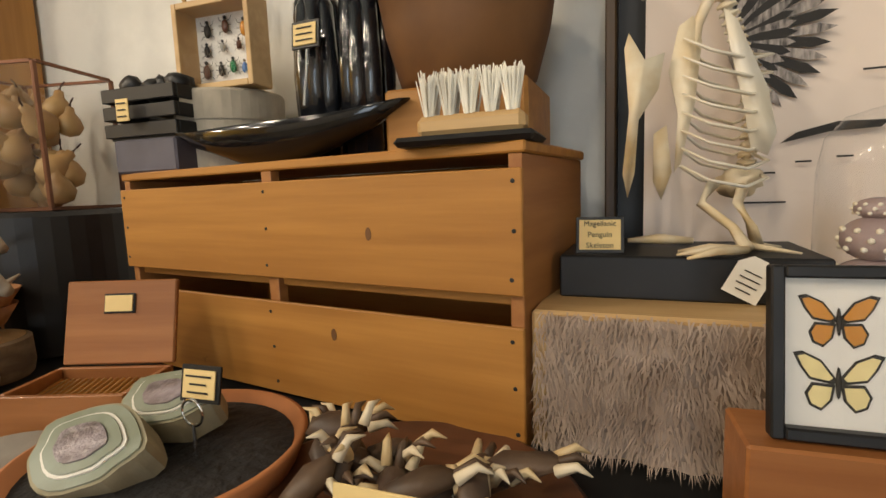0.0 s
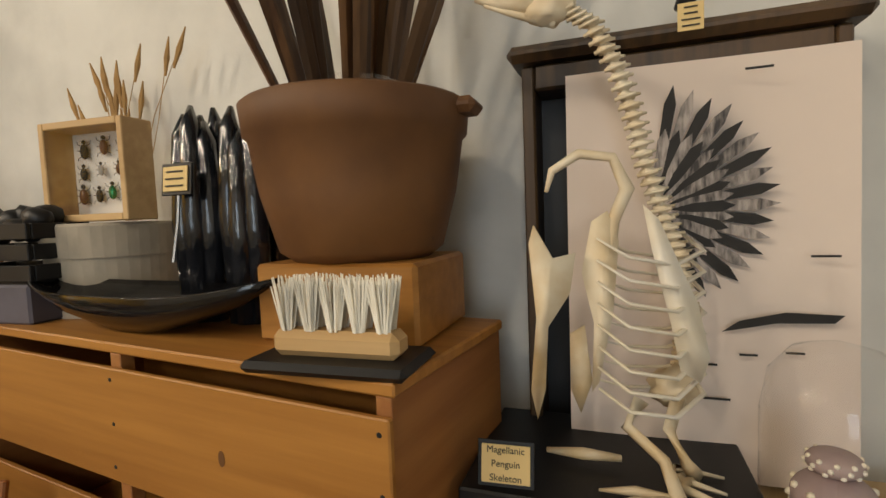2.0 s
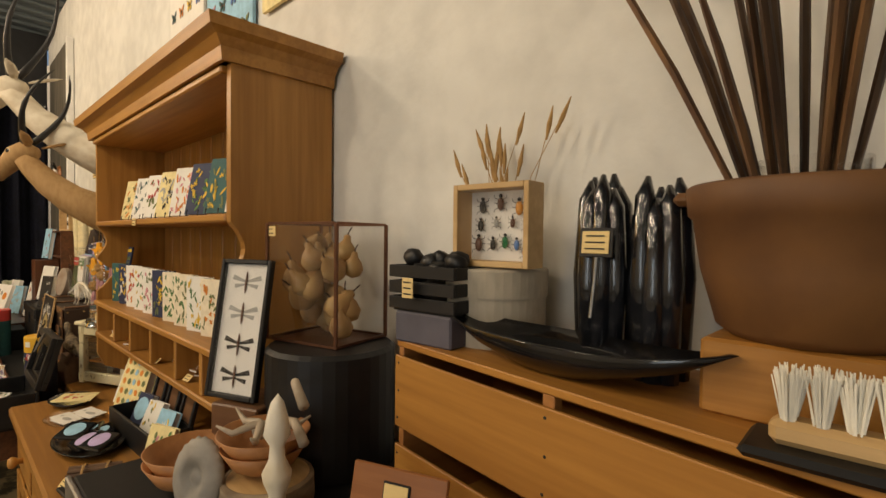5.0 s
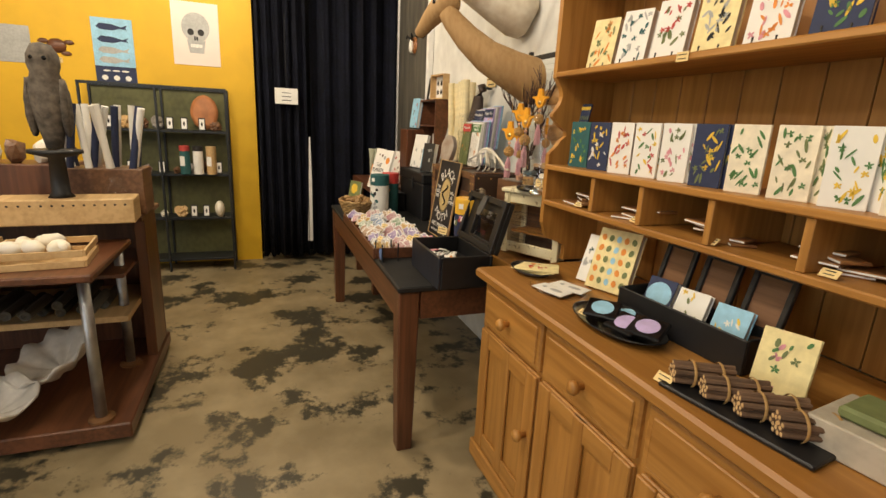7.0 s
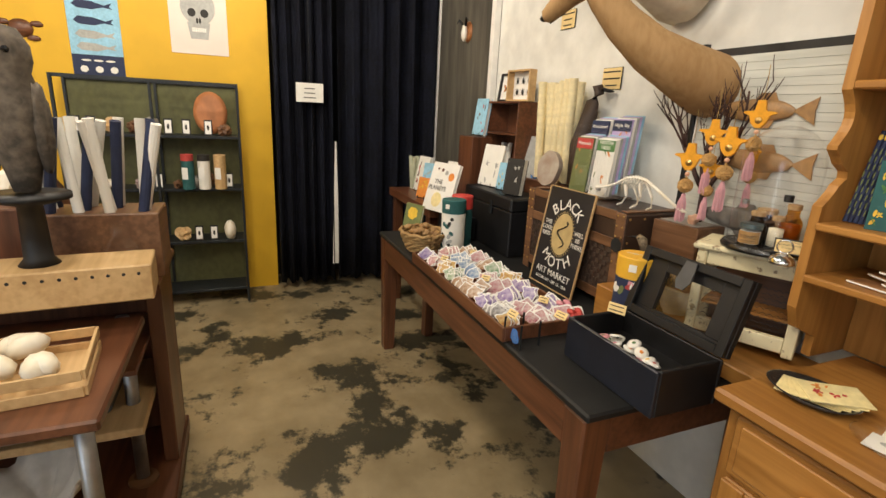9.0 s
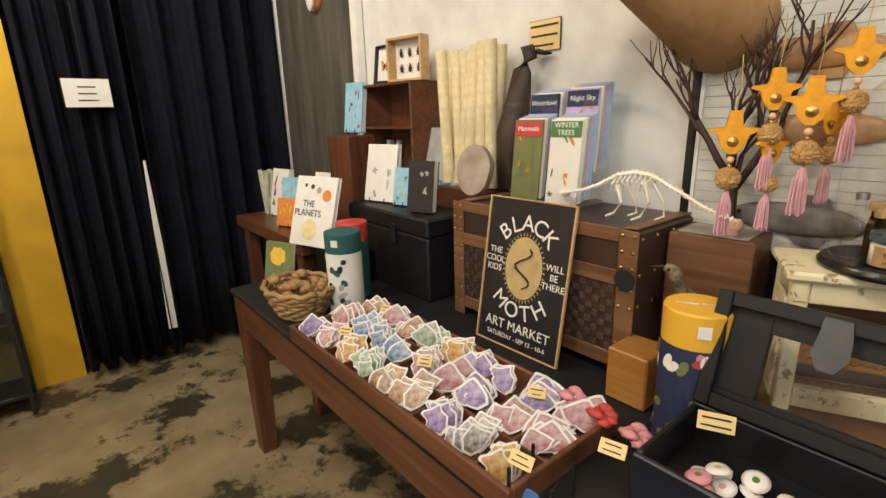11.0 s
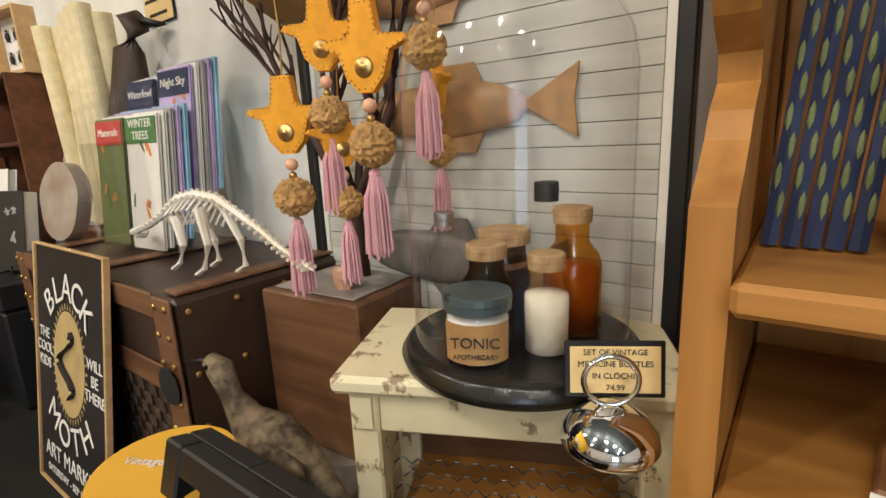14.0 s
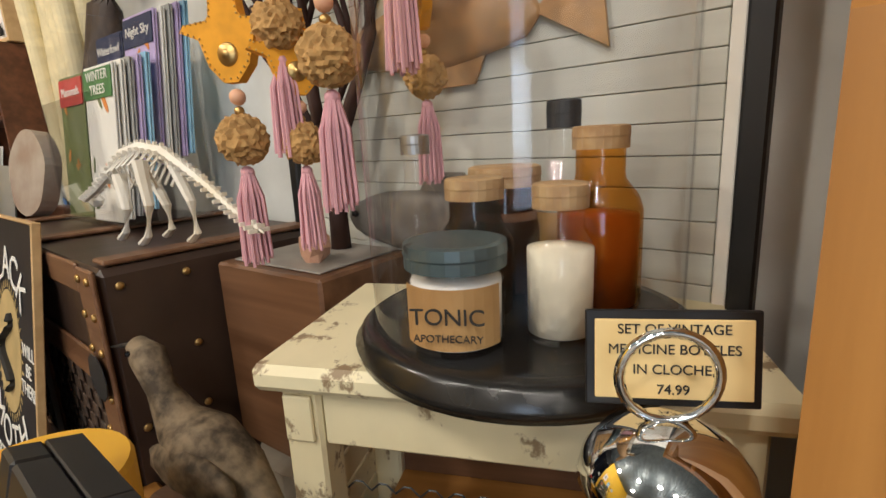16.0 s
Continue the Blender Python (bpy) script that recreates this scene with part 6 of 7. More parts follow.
# ---- more on the table ----
# sticker tray
since = mark()
t = thing("sticker_tray", T(-1.03, -0.70, TZ), "divided brown wooden tray full of paper stickers", "tray")
for x0, y0, x1, y1 in ((-0.46, -0.17, 0.46, -0.158), (-0.46, 0.158, 0.46, 0.17), (-0.46, -0.157, -0.448, 0.157), (0.448, -0.157, 0.46, 0.157)):
    part("side", slab_of(x0, y0, 0, x1, y1, 0.05, 0.002), BROWN, t)
part("bottom", slab_of(-0.447, -0.157, 0, 0.447, 0.157, 0.008, 0), BROWN, t)
for i in range(1, 9):
    part("divider", slab_of(-0.46 + i * 0.102, -0.157, 0.0085, -0.454 + i * 0.102, 0.157, 0.04, 0.001), BROWN, t)
for y in (-0.055, 0.05):
    part("long_divider", slab_of(-0.447, y, 0.0085, 0.447, y + 0.005, 0.042, 0.001), BROWN, t)
rng = random.Random(41)
stock = [mat("sticker_" + n, c, 0.35, var=0.6, scale=70, second=d, bump=0) for n, c, d in (
    ("floral", (0.6, 0.5, 0.45), (0.4, 0.12, 0.16)), ("leaf", (0.6, 0.6, 0.5), (0.12, 0.25, 0.12)), ("violet", (0.5, 0.42, 0.55), (0.16, 0.1, 0.3)),
    ("bluebird", (0.55, 0.6, 0.62), (0.06, 0.15, 0.35)), ("mushroom", (0.62, 0.5, 0.38), (0.3, 0.14, 0.05)), ("bone", (0.72, 0.68, 0.62), (0.12, 0.1, 0.1)), ("sun", (0.7, 0.55, 0.2), (0.4, 0.15, 0.03)))]
shapes = []
for k in range(8):
    n_ = 14
    o_ = [(0.032 * (1 + 0.3 * math.sin(2 * a + k) + 0.15 * math.sin(5 * a + 2 * k)) * math.cos(a), 0.03 + 0.03 * (1 + 0.25 * math.cos(3 * a + k)) * math.sin(a)) for a in (2 * math.pi * q / n_ for q in range(n_))]
    a_ = bpy.data.meshes.new("sticker_border")
    bm = prism(o_, 0.0012)
    bm.to_mesh(a_), bm.free()
    a_.materials.append(WHITE)
    ins = [(x * 0.84, 0.03 + (z - 0.03) * 0.84) for x, z in o_]
    faces_ = []
    for m_ in stock:
        b_ = bpy.data.meshes.new("sticker_face")
        bm = prism(ins, 0.0006, m=Matrix.Translation((0, -0.0008, 0)))
        bm.to_mesh(b_), bm.free()
        b_.materials.append(m_)
        faces_.append(b_)
    shapes.append((a_, faces_))
for i in range(9):
    for j in range(3):
        k = rng.randrange(8)
        f_ = rng.randrange(7)
        for q in range(7 if (i + j) % 4 else 4):
            s = thing("sticker", T(-1.03 - 0.405 + i * 0.102 + rng.uniform(-0.02, 0.02), -0.70 - 0.135 + j * 0.105 + q * 0.009, TZ + 0.012 + rng.uniform(0, 0.012), rng.uniform(20, 50), -32 + rng.uniform(-12, 12), rng.uniform(-22, 22)) @ Matrix.Scale(rng.uniform(0.85, 1.15), 4),
                      "die-cut paper sticker with white border in the tray", "sticker", "stickers in the tray")
            o = new("border", shapes[k][0])
            o.parent = s
            o = new("printed_face", shapes[k][1][f_])
            o.parent = s
for x, y in ((-1.3, -0.78), (-1.0, -0.72), (-0.72, -0.62), (-1.36, -0.6)):
    price_card(T(x, y, TZ + 0.055, 30, -35), 0.04, 0.025, 2, border=0)
for i in range(3):
    t = thing("paper_flower", T(-0.66 + 0.08 * i, -0.57 - 0.01 * i, TZ + 0.06), "crumpled pink paper flower in the tray", "flower", "paper flowers")
    for k in range(7):
        part("petal", blob((0.016 * math.cos(k * 0.9), 0.016 * math.sin(k * 0.9), 0.006 * (k % 3)), (0.016, 0.012, 0.01), 0.5, 4, 2, seed=k), ROSE if i != 1 else RED, t, smooth=True)


carry(since, Matrix.Translation((0.05, 0.01, 0)))
# puzzle tins
def tin(x, y, r, h, body, lid, label, inks, seed):
    t = thing("puzzle_tin", T(x, y, TZ), label, "tin", "puzzle tins")
    part("body", lathe([(0, 0), (r, 0), (r, h * 0.78), (0, h * 0.78)], 32), body, t, smooth=False)
    part("lid", lathe([(r * 1.01, h * 0.76), (r * 1.02, h * 0.985), (r * 0.98, h), (0, h)], 36), lid, t)
    rg = random.Random(seed)
    for k in range(22):
        a, z = rg.uniform(-2.6, 1.2), rg.uniform(0.06, 0.7) * h
        part("print", disc(0, 0, r * 0.16, h * rg.uniform(0.03, 0.07), 0, 9, None, rg.uniform(0, 3)), inks[k % len(inks)], t, m=pose(0, 0, z, 0, 0, math.degrees(a)) @ Matrix.Translation((0, -r - 0.0008, 0)))
    part("sticker", slab_of(-0.012, -r * 1.02 - 0.0015, h * 0.85, 0.012, -r * 1.02 - 0.0002, h * 0.93, 0), PAPER, t, m=pose(0, 0, 0, 0, 0, 35))
    return t


tin(-1.66, -0.50, 0.058, 0.29, TEAL, mat("red_lid", (0.6, 0.06, 0.05), 0.4, bump=0.02), "dark floral tin with a red lid", (RED, ORANGE, OLIVE), 1)
tin(-1.545, -0.60, 0.062, 0.29, PAPER, TEAL, "white tin with black tree prints and green lid", (INK, TEAL, GREY), 2)
t = tin(-0.425, -0.43, 0.062, 0.30, NAVY, mat("yellow_lid", (0.75, 0.42, 0.03), 0.5, var=0.03, bump=0.02), "navy floral puzzle tin with a bright yellow lid", (PAPER, ROSE, RED, OLIVE), 3)
words("Vintage Puzzle", 0.014, PAPER, t, Matrix.Translation((0, 0, 0.3012)) @ pose(0, 0, 0, -90, 0, 30))
t = thing("round_box_stack", T(-0.575, -0.36, TZ), "rough sawn orange wooden block on the table", "block")
part("block", slab_of(-0.05, -0.05, 0, 0.05, 0.06, 0.13, 0.004), PINE, t)
# black vanity case
t = thing("vanity_case", T(-0.21, -0.59, TZ), "open black wooden case with a glass window in its lid", "case")
for x0, y0, x1, y1 in ((-0.18, -0.12, 0.18, -0.108), (-0.18, 0.098, 0.18, 0.11), (-0.18, -0.107, -0.168, 0.097), (0.168, -0.107, 0.18, 0.097)):
    part("side", slab_of(x0, y0, 0, x1, y1, 0.13, 0.003), mat("blueblack_paint", (0.012, 0.014, 0.022), 0.4) if x0 == -0.18 and y0 < -0.11 else BLACK, t)
part("bottom", slab_of(-0.167, -0.107, 0, 0.167, 0.097, 0.06, 0), BLACK, t)
LM = T(0, 0.112, 0.132, 0, -16)
lid = part("lid", slab_of(-0.18, 0, 0, 0.18, 0.02, 0.034, 0.002), BLACK, t, m=LM)
for x0, z0, x1, z1 in ((-0.18, 0.034, -0.09, 0.215), (0.1, 0.034, 0.18, 0.215), (-0.09, 0.156, 0.1, 0.215)):
    part("lid_board", slab_of(x0, 0, z0, x1, 0.02, z1, 0.001), BLACK, lid, m=LM)
part("window_pane", slab_of(-0.09, 0.008, 0.034, 0.1, 0.010, 0.156, 0), GLASS, lid, "small glass window", m=LM)
for x0, z0, x1, z1 in ((-0.18, 0, -0.155, 0.215), (0.155, 0, 0.18, 0.215), (-0.154, 0, 0.154, 0.025), (-0.154, 0.19, 0.154, 0.215)):
    part("lid_rim", slab_of(x0, -0.02, z0, x1, -0.0005, z1, 0.002), BLACK, lid, m=LM)
part("strap", prism([(-0.018, 0), (0.018, 0), (0.024, -0.03), (0.026, -0.06), (0.012, -0.085), (-0.012, -0.085), (-0.024, -0.06), (-0.02, -0.03)], 0.004, m=LM @ T(0.0, -0.026, 0.21, 0, -8)), mat("grey_leather", (0.06, 0.06, 0.062), 0.5), t, "grey leather strap")
part("strap_stud", blob((0, 0, 0), (0.007, 0.004, 0.007), 0, 1, 2), BRASS, t, m=LM @ T(0, -0.03, 0.145))
rng = random.Random(6)
for i in range(15):
    b = solo("pin_badge", lathe([(0, 0), (0.02, 0), (0.021, 0.002), (0.014, 0.006), (0, 0.007)], 18), (WHITE, WHITE, PAPER, ROSE)[i % 4], T(-0.23 + rng.uniform(-0.09, 0.1), -0.61 + rng.uniform(-0.06, 0.05), TZ + 0.063 + 0.002 * i, 0, rng.uniform(-28, 28), rng.uniform(-28, 28)), "round white pin badge with small print", "badge", "badges in the case", smooth=True)
    part("print", lathe([(0.006, 0.0066), (0, 0.0078)], 8), PRINTS[i % 8], b)
price_card(T(-0.31, -0.60, TZ + 0.16, 25, -15), 0.055, 0.03, 2, border=0)
# glass cube with earrings, wire ring
t = thing("glass_cube", T(-0.50, -0.80, TZ, 10), "small clear glass cube with a blue enamel pin", "glass box")
for y in (-0.04, 0.04):
    part("pane", slab_of(-0.04, y - 0.001, 0, 0.04, y + 0.001, 0.085, 0), GLASS, t)
for x in (-0.04, 0.04):
    part("pane", slab_of(x - 0.001, -0.039, 0, x + 0.001, 0.039, 0.085, 0), GLASS, t)
    for y in (-0.04, 0.04):
        part("edge", slab_of(x - 0.0025, y - 0.0025, 0, x + 0.0025, y + 0.0025, 0.086, 0), DARKMETAL, t)
part("pin", blob((0, -0.03, 0.03), (0.02, 0.004, 0.026), 0.4, 3, 2), BLUE, t, "blue enamel pin")
price_card(T(-0.52, -0.835, TZ + 0.088, 10, -40), 0.045, 0.025, 2, border=0)
price_card(T(-0.42, -0.72, TZ + 0.11, 15, -40), 0.045, 0.025, 2, border=0)
# basket of nuts
t = thing("wicker_basket", T(-1.64, -0.735, TZ), "oval woven straw basket filled with brown nuts", "basket")
WICK = mat("wicker", (0.42, 0.27, 0.11), 0.8, scale=40, second=(0.26, 0.15, 0.055), bump=0.5)
for k in range(7):
    pts = []
    for i in range(41):
        a = 2 * math.pi * i / 40
        r = 0.085 + 0.007 * k + 0.004 * math.sin(i * 1.9 + k * 3)
        pts.append((1.15 * r * math.cos(a), r * 0.9 * math.sin(a), 0.01 + k * 0.0155 + 0.004 * math.sin(i * 1.9 + k * 1.6)))
    part("coil", tube(pts, 0.0095, 7), WICK, t, smooth=True)
part("base", lathe([(0, 0), (0.075, 0), (0.08, 0.06), (0, 0.07)], 20), WICK, t)
rng = random.Random(3)
for i in range(26):
    solo("nut", blob((0, 0, 0), (0.022, 0.015, 0.015), 0.2, 3, 2, seed=i), GOURD, T(-1.64 + rng.uniform(-0.08, 0.08), -0.735 + rng.uniform(-0.06, 0.06), TZ + 0.085 + rng.uniform(0, 0.035), rng.uniform(0, 360), rng.uniform(-30, 30)), "brown dried seed pod in the basket", "seed pod", "seed pods in the basket", smooth=True)
# sandpiper on a root
t = thing("stuffed_bird", T(-0.52, -0.31, TZ + 0.18, 8) @ Matrix.Scale(1.15, 4), "speckled brown shorebird mount with a long bill", "bird mount")
SPECK = mat("speckled_plumage", (0.24, 0.18, 0.11), 0.8, second=(0.05, 0.035, 0.02), scale=90, bump=0.4)
own = tube([(-0.028, 0, 0.125), (-0.012, 0, 0.118), (0.0, 0, 0.09), (0.02, 0, 0.065), (0.05, 0, 0.05), (0.085, 0, 0.034), (0.12, 0, 0.02), (0.15, 0, 0.01)], [0.009, 0.0145, 0.0115, 0.019, 0.031, 0.028, 0.015, 0.004], 16)
part("body", own, SPECK, t, smooth=True)
part("bill", tube([(-0.03, 0, 0.124), (-0.05, 0, 0.12), (-0.075, 0, 0.114)], [0.004, 0.0025, 0.0008], 8), BLACK, t, smooth=True)
part("eye", blob((-0.018, -0.012, 0.123), 0.003, 0, 1, 1), BLACKGLOSS, t)
part("wing", blob((0.065, -0.022, 0.045), (0.055, 0.01, 0.02), 0.15, 8, 3), SPECK, t, smooth=True)
for k in (-0.01, 0.012):
    part("leg", tube([(0.05, k, 0.03), (0.048, k, 0.0)], 0.002, 5), WALNUT, t)
solo("root_base", blob((0, 0, 0.07), (0.075, 0.05, 0.108), 0.6, 3, 3), mat("gnarled_root", (0.14, 0.075, 0.04), 0.7, scale=20, bump=0.9), T(-0.48, -0.315, TZ), "gnarled brown root under the bird", "root", smooth=True)

# ---- books and papers at the far end ----
BT = TZ + 0.311
W_ = PAPER
book(T(-1.83, -0.27, BT + 0.006, 14, -12), 0.17, 0.24, 0.02, W_, "white natural history book with a bird engraving", 3, (GREY,), 5, "books on the trunk", "book", stand=True)
book(T(-1.68, -0.26, BT + 0.006, 14, -10), 0.085, 0.15, 0.015, SKY, "small blue bird guide", 4, (OLIVE, YEL), 8, "books on the trunk", stand=True)
t = book(T(-1.60, -0.13, BT + 0.004, 16, -14), 0.21, 0.31, 0.03, GREY, "large grey book with an orange butterfly cover", 5, (), 0, "books on the trunk", stand=True)
wings(t, 0.04, 0.235, 0.045, ORANGE, -0.002, ORANGE)
wings(t, 0.02, 0.075, 0.03, BLUE, -0.002)
t = book(T(-1.50, -0.30, BT + 0.006, 22, -10), 0.11, 0.19, 0.035, INK, "thick black book on lightning with grey print", 6, (GREY,), 4, "books on the trunk", stand=True)
# low bench at the end of the table with more books
t = thing("wooden_bench", T(-2.5, -0.36, 0), "plain old brown wooden bench beside the table", "bench")
part("top", slab_of(-0.45, -0.18, 0.84, 0.45, 0.25, 0.9, 0.004), BROWN, t)
for x in (-0.4, 0.33):
    for y in (-0.16, 0.17):
        part("leg", slab_of(x, y, 0, x + 0.07, y + 0.06, 0.839, 0.004), BROWNZ, t)
part("rail", slab_of(-0.329, -0.15, 0.25, 0.329, -0.12, 0.31, 0.003), BROWN, t)
NZ = 0.906
for i, (x, y, w, h, c, lab, inks, tl, rz) in enumerate((
        (-2.72, -0.38, 0.15, 0.26, PAPER, "white insect field book on a wire stand", (BEETLE, RED), None, 12), (-2.60, -0.36, 0.12, 0.22, SKY, "pale blue field guide on a wire stand", (GREY,), None, 30),
        (-2.42, -0.46, 0.13, 0.14, ORANGE, "small orange nature guide on a wire stand", (YEL,), None, 20), (-2.33, -0.30, 0.17, 0.26, PAPER, "white rocks and minerals guide on a wire stand", (RED, BEETLE), None, 14),
        (-2.35, -0.08, 0.16, 0.3, REDBOX, "red-brown illustrated nature book on a wire stand", (ORANGE, BEETLE), None, 10), (-2.16, -0.08, 0.16, 0.3, RED, "red floral book on a wire stand", (PAPER, OLIVE), None, -10))):
    book(T(x, y, NZ, rz, -12), w, h, 0.025, c, lab, 200 + i, inks, 10, "books on the bench", stand=True)
t = book(T(-1.98, -0.54, TZ + 0.14, 18, -18), 0.24, 0.30, 0.02, WHITE, "large white book about the planets", 9, (), 0, "books on the bench")
for x, z, r, m_ in ((-0.01, 0.07, 0.045, BUTTER), (0.07, 0.22, 0.025, ORANGE), (0.02, 0.24, 0.014, GREY), (-0.02, 0.255, 0.011, BEETLE), (-0.06, 0.26, 0.008, BEETLE)):
    part("planet_print", disc(x, z, r, r, -0.0014, 24), m_, t)
words("THE\nPLANETS", 0.04, INK, t, Matrix.Translation((-0.03, -0.0016, 0.16)))
solo("book_riser", slab_of(-0.12, -0.06, 0, 0.12, 0.08, 0.135, 0.004), BLACK, T(-1.88, -0.44, TZ), "black wooden riser under books", "riser")
t = book(T(-1.86, -0.74, TZ, 20, -12), 0.15, 0.21, 0.012, OLIVE, "green book with yellow lichen cover", 10, (), 0, "books on the bench", stand=True)
for z in (0.155, 0.05):
    part("lichen_print", blob((-0.005, 0.0, z), (0.04, 0.001, 0.035), 0.3, 6, 3), YEL, t)
# paper rolls in a pot
rng = random.Random(14)
for px_, py_, pz_, n_, ln_ in ((-2.85, -0.33, NZ - 0.006, 8, 0.25), (-2.05, -0.03, NZ - 0.006, 7, 0.42)):
    for i in range(n_):
        a = rng.uniform(-0.3, 0.3)
        solo("paper_roll", lathe([(0.013, 0), (0.013, ln_), (0.011, ln_), (0.010, ln_ - 0.02), (0, ln_ - 0.02)], 14), mat("sage_paper", (0.5, 0.52, 0.38), 0.7) if i == 0 and px_ < -2.5 else (PAPER if px_ > -2.5 else bpy.data.materials["sage_paper"]), T(px_ + rng.uniform(-0.07, 0.07), py_ - rng.uniform(0.0, 0.05), pz_, 0, rng.uniform(-4, 8), math.degrees(a) * 0.8), "rolled sheet of printed paper standing up", "paper roll", "paper rolls")
CREAMROLL = colours("cream_roll", (0.76, 0.66, 0.4))
for i in range(10):
    solo("poster_tube", lathe([(0.022, 0), (0.022, 0.5), (0.019, 0.5), (0.018, 0.48), (0, 0.48)], 18), CREAMROLL, T(-1.60 + i * 0.03, -0.055 - 0.035 * (i % 2), TZ + 0.39 + rng.uniform(0, 0.02), 0, 2, rng.uniform(-3, 14)), "tall rolled cream poster standing against the wall", "poster roll", "rolled posters")
solo("roll_crate", slab_of(-0.18, -0.09, 0, 0.18, 0.06, 0.39, 0.004), BROWN, T(-1.49, -0.065, TZ) @ Matrix.Diagonal((1, 0.8, 1, 1)), "brown wooden crate behind the trunks", "crate")
# box shelf with framed insects
t = thing("box_shelf", T(-1.88, -0.11, BT), "small brown open wooden box shelf", "shelf")
for x0, z0, x1, z1 in ((-0.19, 0, -0.178, 0.49), (0.178, 0, 0.19, 0.49), (-0.177, 0.478, 0.177, 0.49), (-0.177, 0.0, 0.177, 0.012), (-0.177, 0.30, 0.177, 0.312)):
    part("panel", slab_of(x0, -0.07, z0, x1, 0.09, z1, 0.002), BROWN, t)
part("back", slab_of(-0.177, 0.08, 0.013, 0.177, 0.088, 0.477, 0), BROWNZ, t)
t = thing("insect_display", T(-1.78, -0.10, BT + 0.491, 8), "small pale wood shadow box of dark beetles", "display case")
for x0, z0, x1, z1 in ((-0.1, 0, -0.09, 0.17), (0.09, 0, 0.1, 0.17), (-0.089, 0, 0.089, 0.01), (-0.089, 0.16, 0.089, 0.17)):
    part("frame", slab_of(x0, -0.05, z0, x1, 0, z1, 0.001), OAK, t)
part("backing", slab_of(-0.089, -0.006, 0.01, 0.089, -0.002, 0.16, 0), WHITE, t)
for i in range(6):
    beetle(t, -0.05 + (i % 3) * 0.05, 0.05 + (i // 3) * 0.06, 0.028, INK, -0.012)
t = picture_frame(T(-1.96, -0.12, BT + 0.491, 4, -8), 0.12, 0.16, "small black frame with a butterfly", BLACK, 0.01)
wings(t, 0, 0.075, 0.03, ORANGE, -0.006)
book(T(-2.1, -0.22, 1.36, 10, -8), 0.12, 0.22, 0.025, SKY, "pale blue bird guide on a stand", 15, (RED, BEETLE), 6, "books on the bench", stand=True)
solo("stool_riser", slab_of(-0.1, -0.06, 0, 0.1, 0.08, 0.445, 0.004), BROWNZ, T(-2.14, -0.22, NZ - 0.006), "narrow brown riser behind the books", "riser")
# clear rack of folding guides
t = thing("brochure_rack", T(-1.0, -0.16, TOPZ), "clear acrylic rack of folding nature guides", "rack")
part("rack", slab_of(-0.14, -0.06, 0, 0.14, -0.057, 0.2, 0), GLASS, t)
for x in (-0.14, 0.0, 0.14):
    part("fin", slab_of(x - 0.0015, -0.056, 0, x + 0.0015, 0.09, 0.3, 0), GLASS, t)
part("base", slab_of(-0.138, -0.055, 0.001, 0.138, 0.09, 0.004, 0), GLASS, t)
for i, (x, y, z, c, hd, m_) in enumerate(((-0.07, -0.05, 0.006, OLIVE, "Mammals", RED), (0.07, -0.05, 0.006, PAPER, "WINTER\nTREES", GREEN), (-0.07, 0.02, 0.08, NAVY, "Waterfowl", SKY), (0.07, 0.02, 0.09, LILAC, "Night Sky", NAVY))):
    for k in range(5):
        b = book(T(-1.0 + x + 0.003 * k, -0.16 + y + 0.011 * k, TOPZ + z + 0.004 * k, 4, -6), 0.105, 0.24, 0.004, c if k == 0 else (SKY, PAPER, GREY, LILAC)[k % 4], "folded nature guide in a clear rack", 300 + 7 * i + k, (ORANGE, OLIVE) if k == 0 else (), 7, "folding guides", "guide", "folding_guide")
        if k == 0:
            part("heading", slab_of(-0.05, -0.002, 0.19, 0.05, -0.0005, 0.235, 0), m_ if i < 2 else NAVY, b)
            words(hd, 0.021, PAPER, b, Matrix.Translation((0, -0.0025, 0.213)))
solo("agate_slice", disc(0, 0.085, 0.07, 0.085, 0, 32) if False else prism([(0.065 * math.cos(a) * (1 + 0.04 * math.sin(5 * a)), 0.085 + 0.085 * math.sin(a)) for a in (2 * math.pi * k / 36 for k in range(36))], 0.03), mat("petrified_wood", (0.5, 0.46, 0.4), 0.35, second=(0.3, 0.22, 0.17), scale=12), T(-1.27, -0.25, TOPZ, 14, -10), "pale polished slice of petrified wood", "stone slice")
# duck decoy
t = thing("duck_decoy", T(-1.22, -0.07, TOPZ + 0.2, 30), "dark brown carved duck with upright neck", "decoy")
part("body", tube([(-0.02, 0, -0.19), (-0.02, 0, 0.0), (0.0, 0, 0.12), (0.01, 0, 0.2), (0.03, 0, 0.255), (0.05, 0, 0.262)], [0.05, 0.055, 0.04, 0.03, 0.033, 0.02], 14), mat("dark_feathers", (0.05, 0.03, 0.02), 0.6), t, smooth=True)
part("bill", tube([(0.055, 0, 0.258), (0.085, 0, 0.25), (0.105, 0, 0.249)], [0.015, 0.012, 0.005], 8, flat=0.6), BLACK, t, smooth=True)

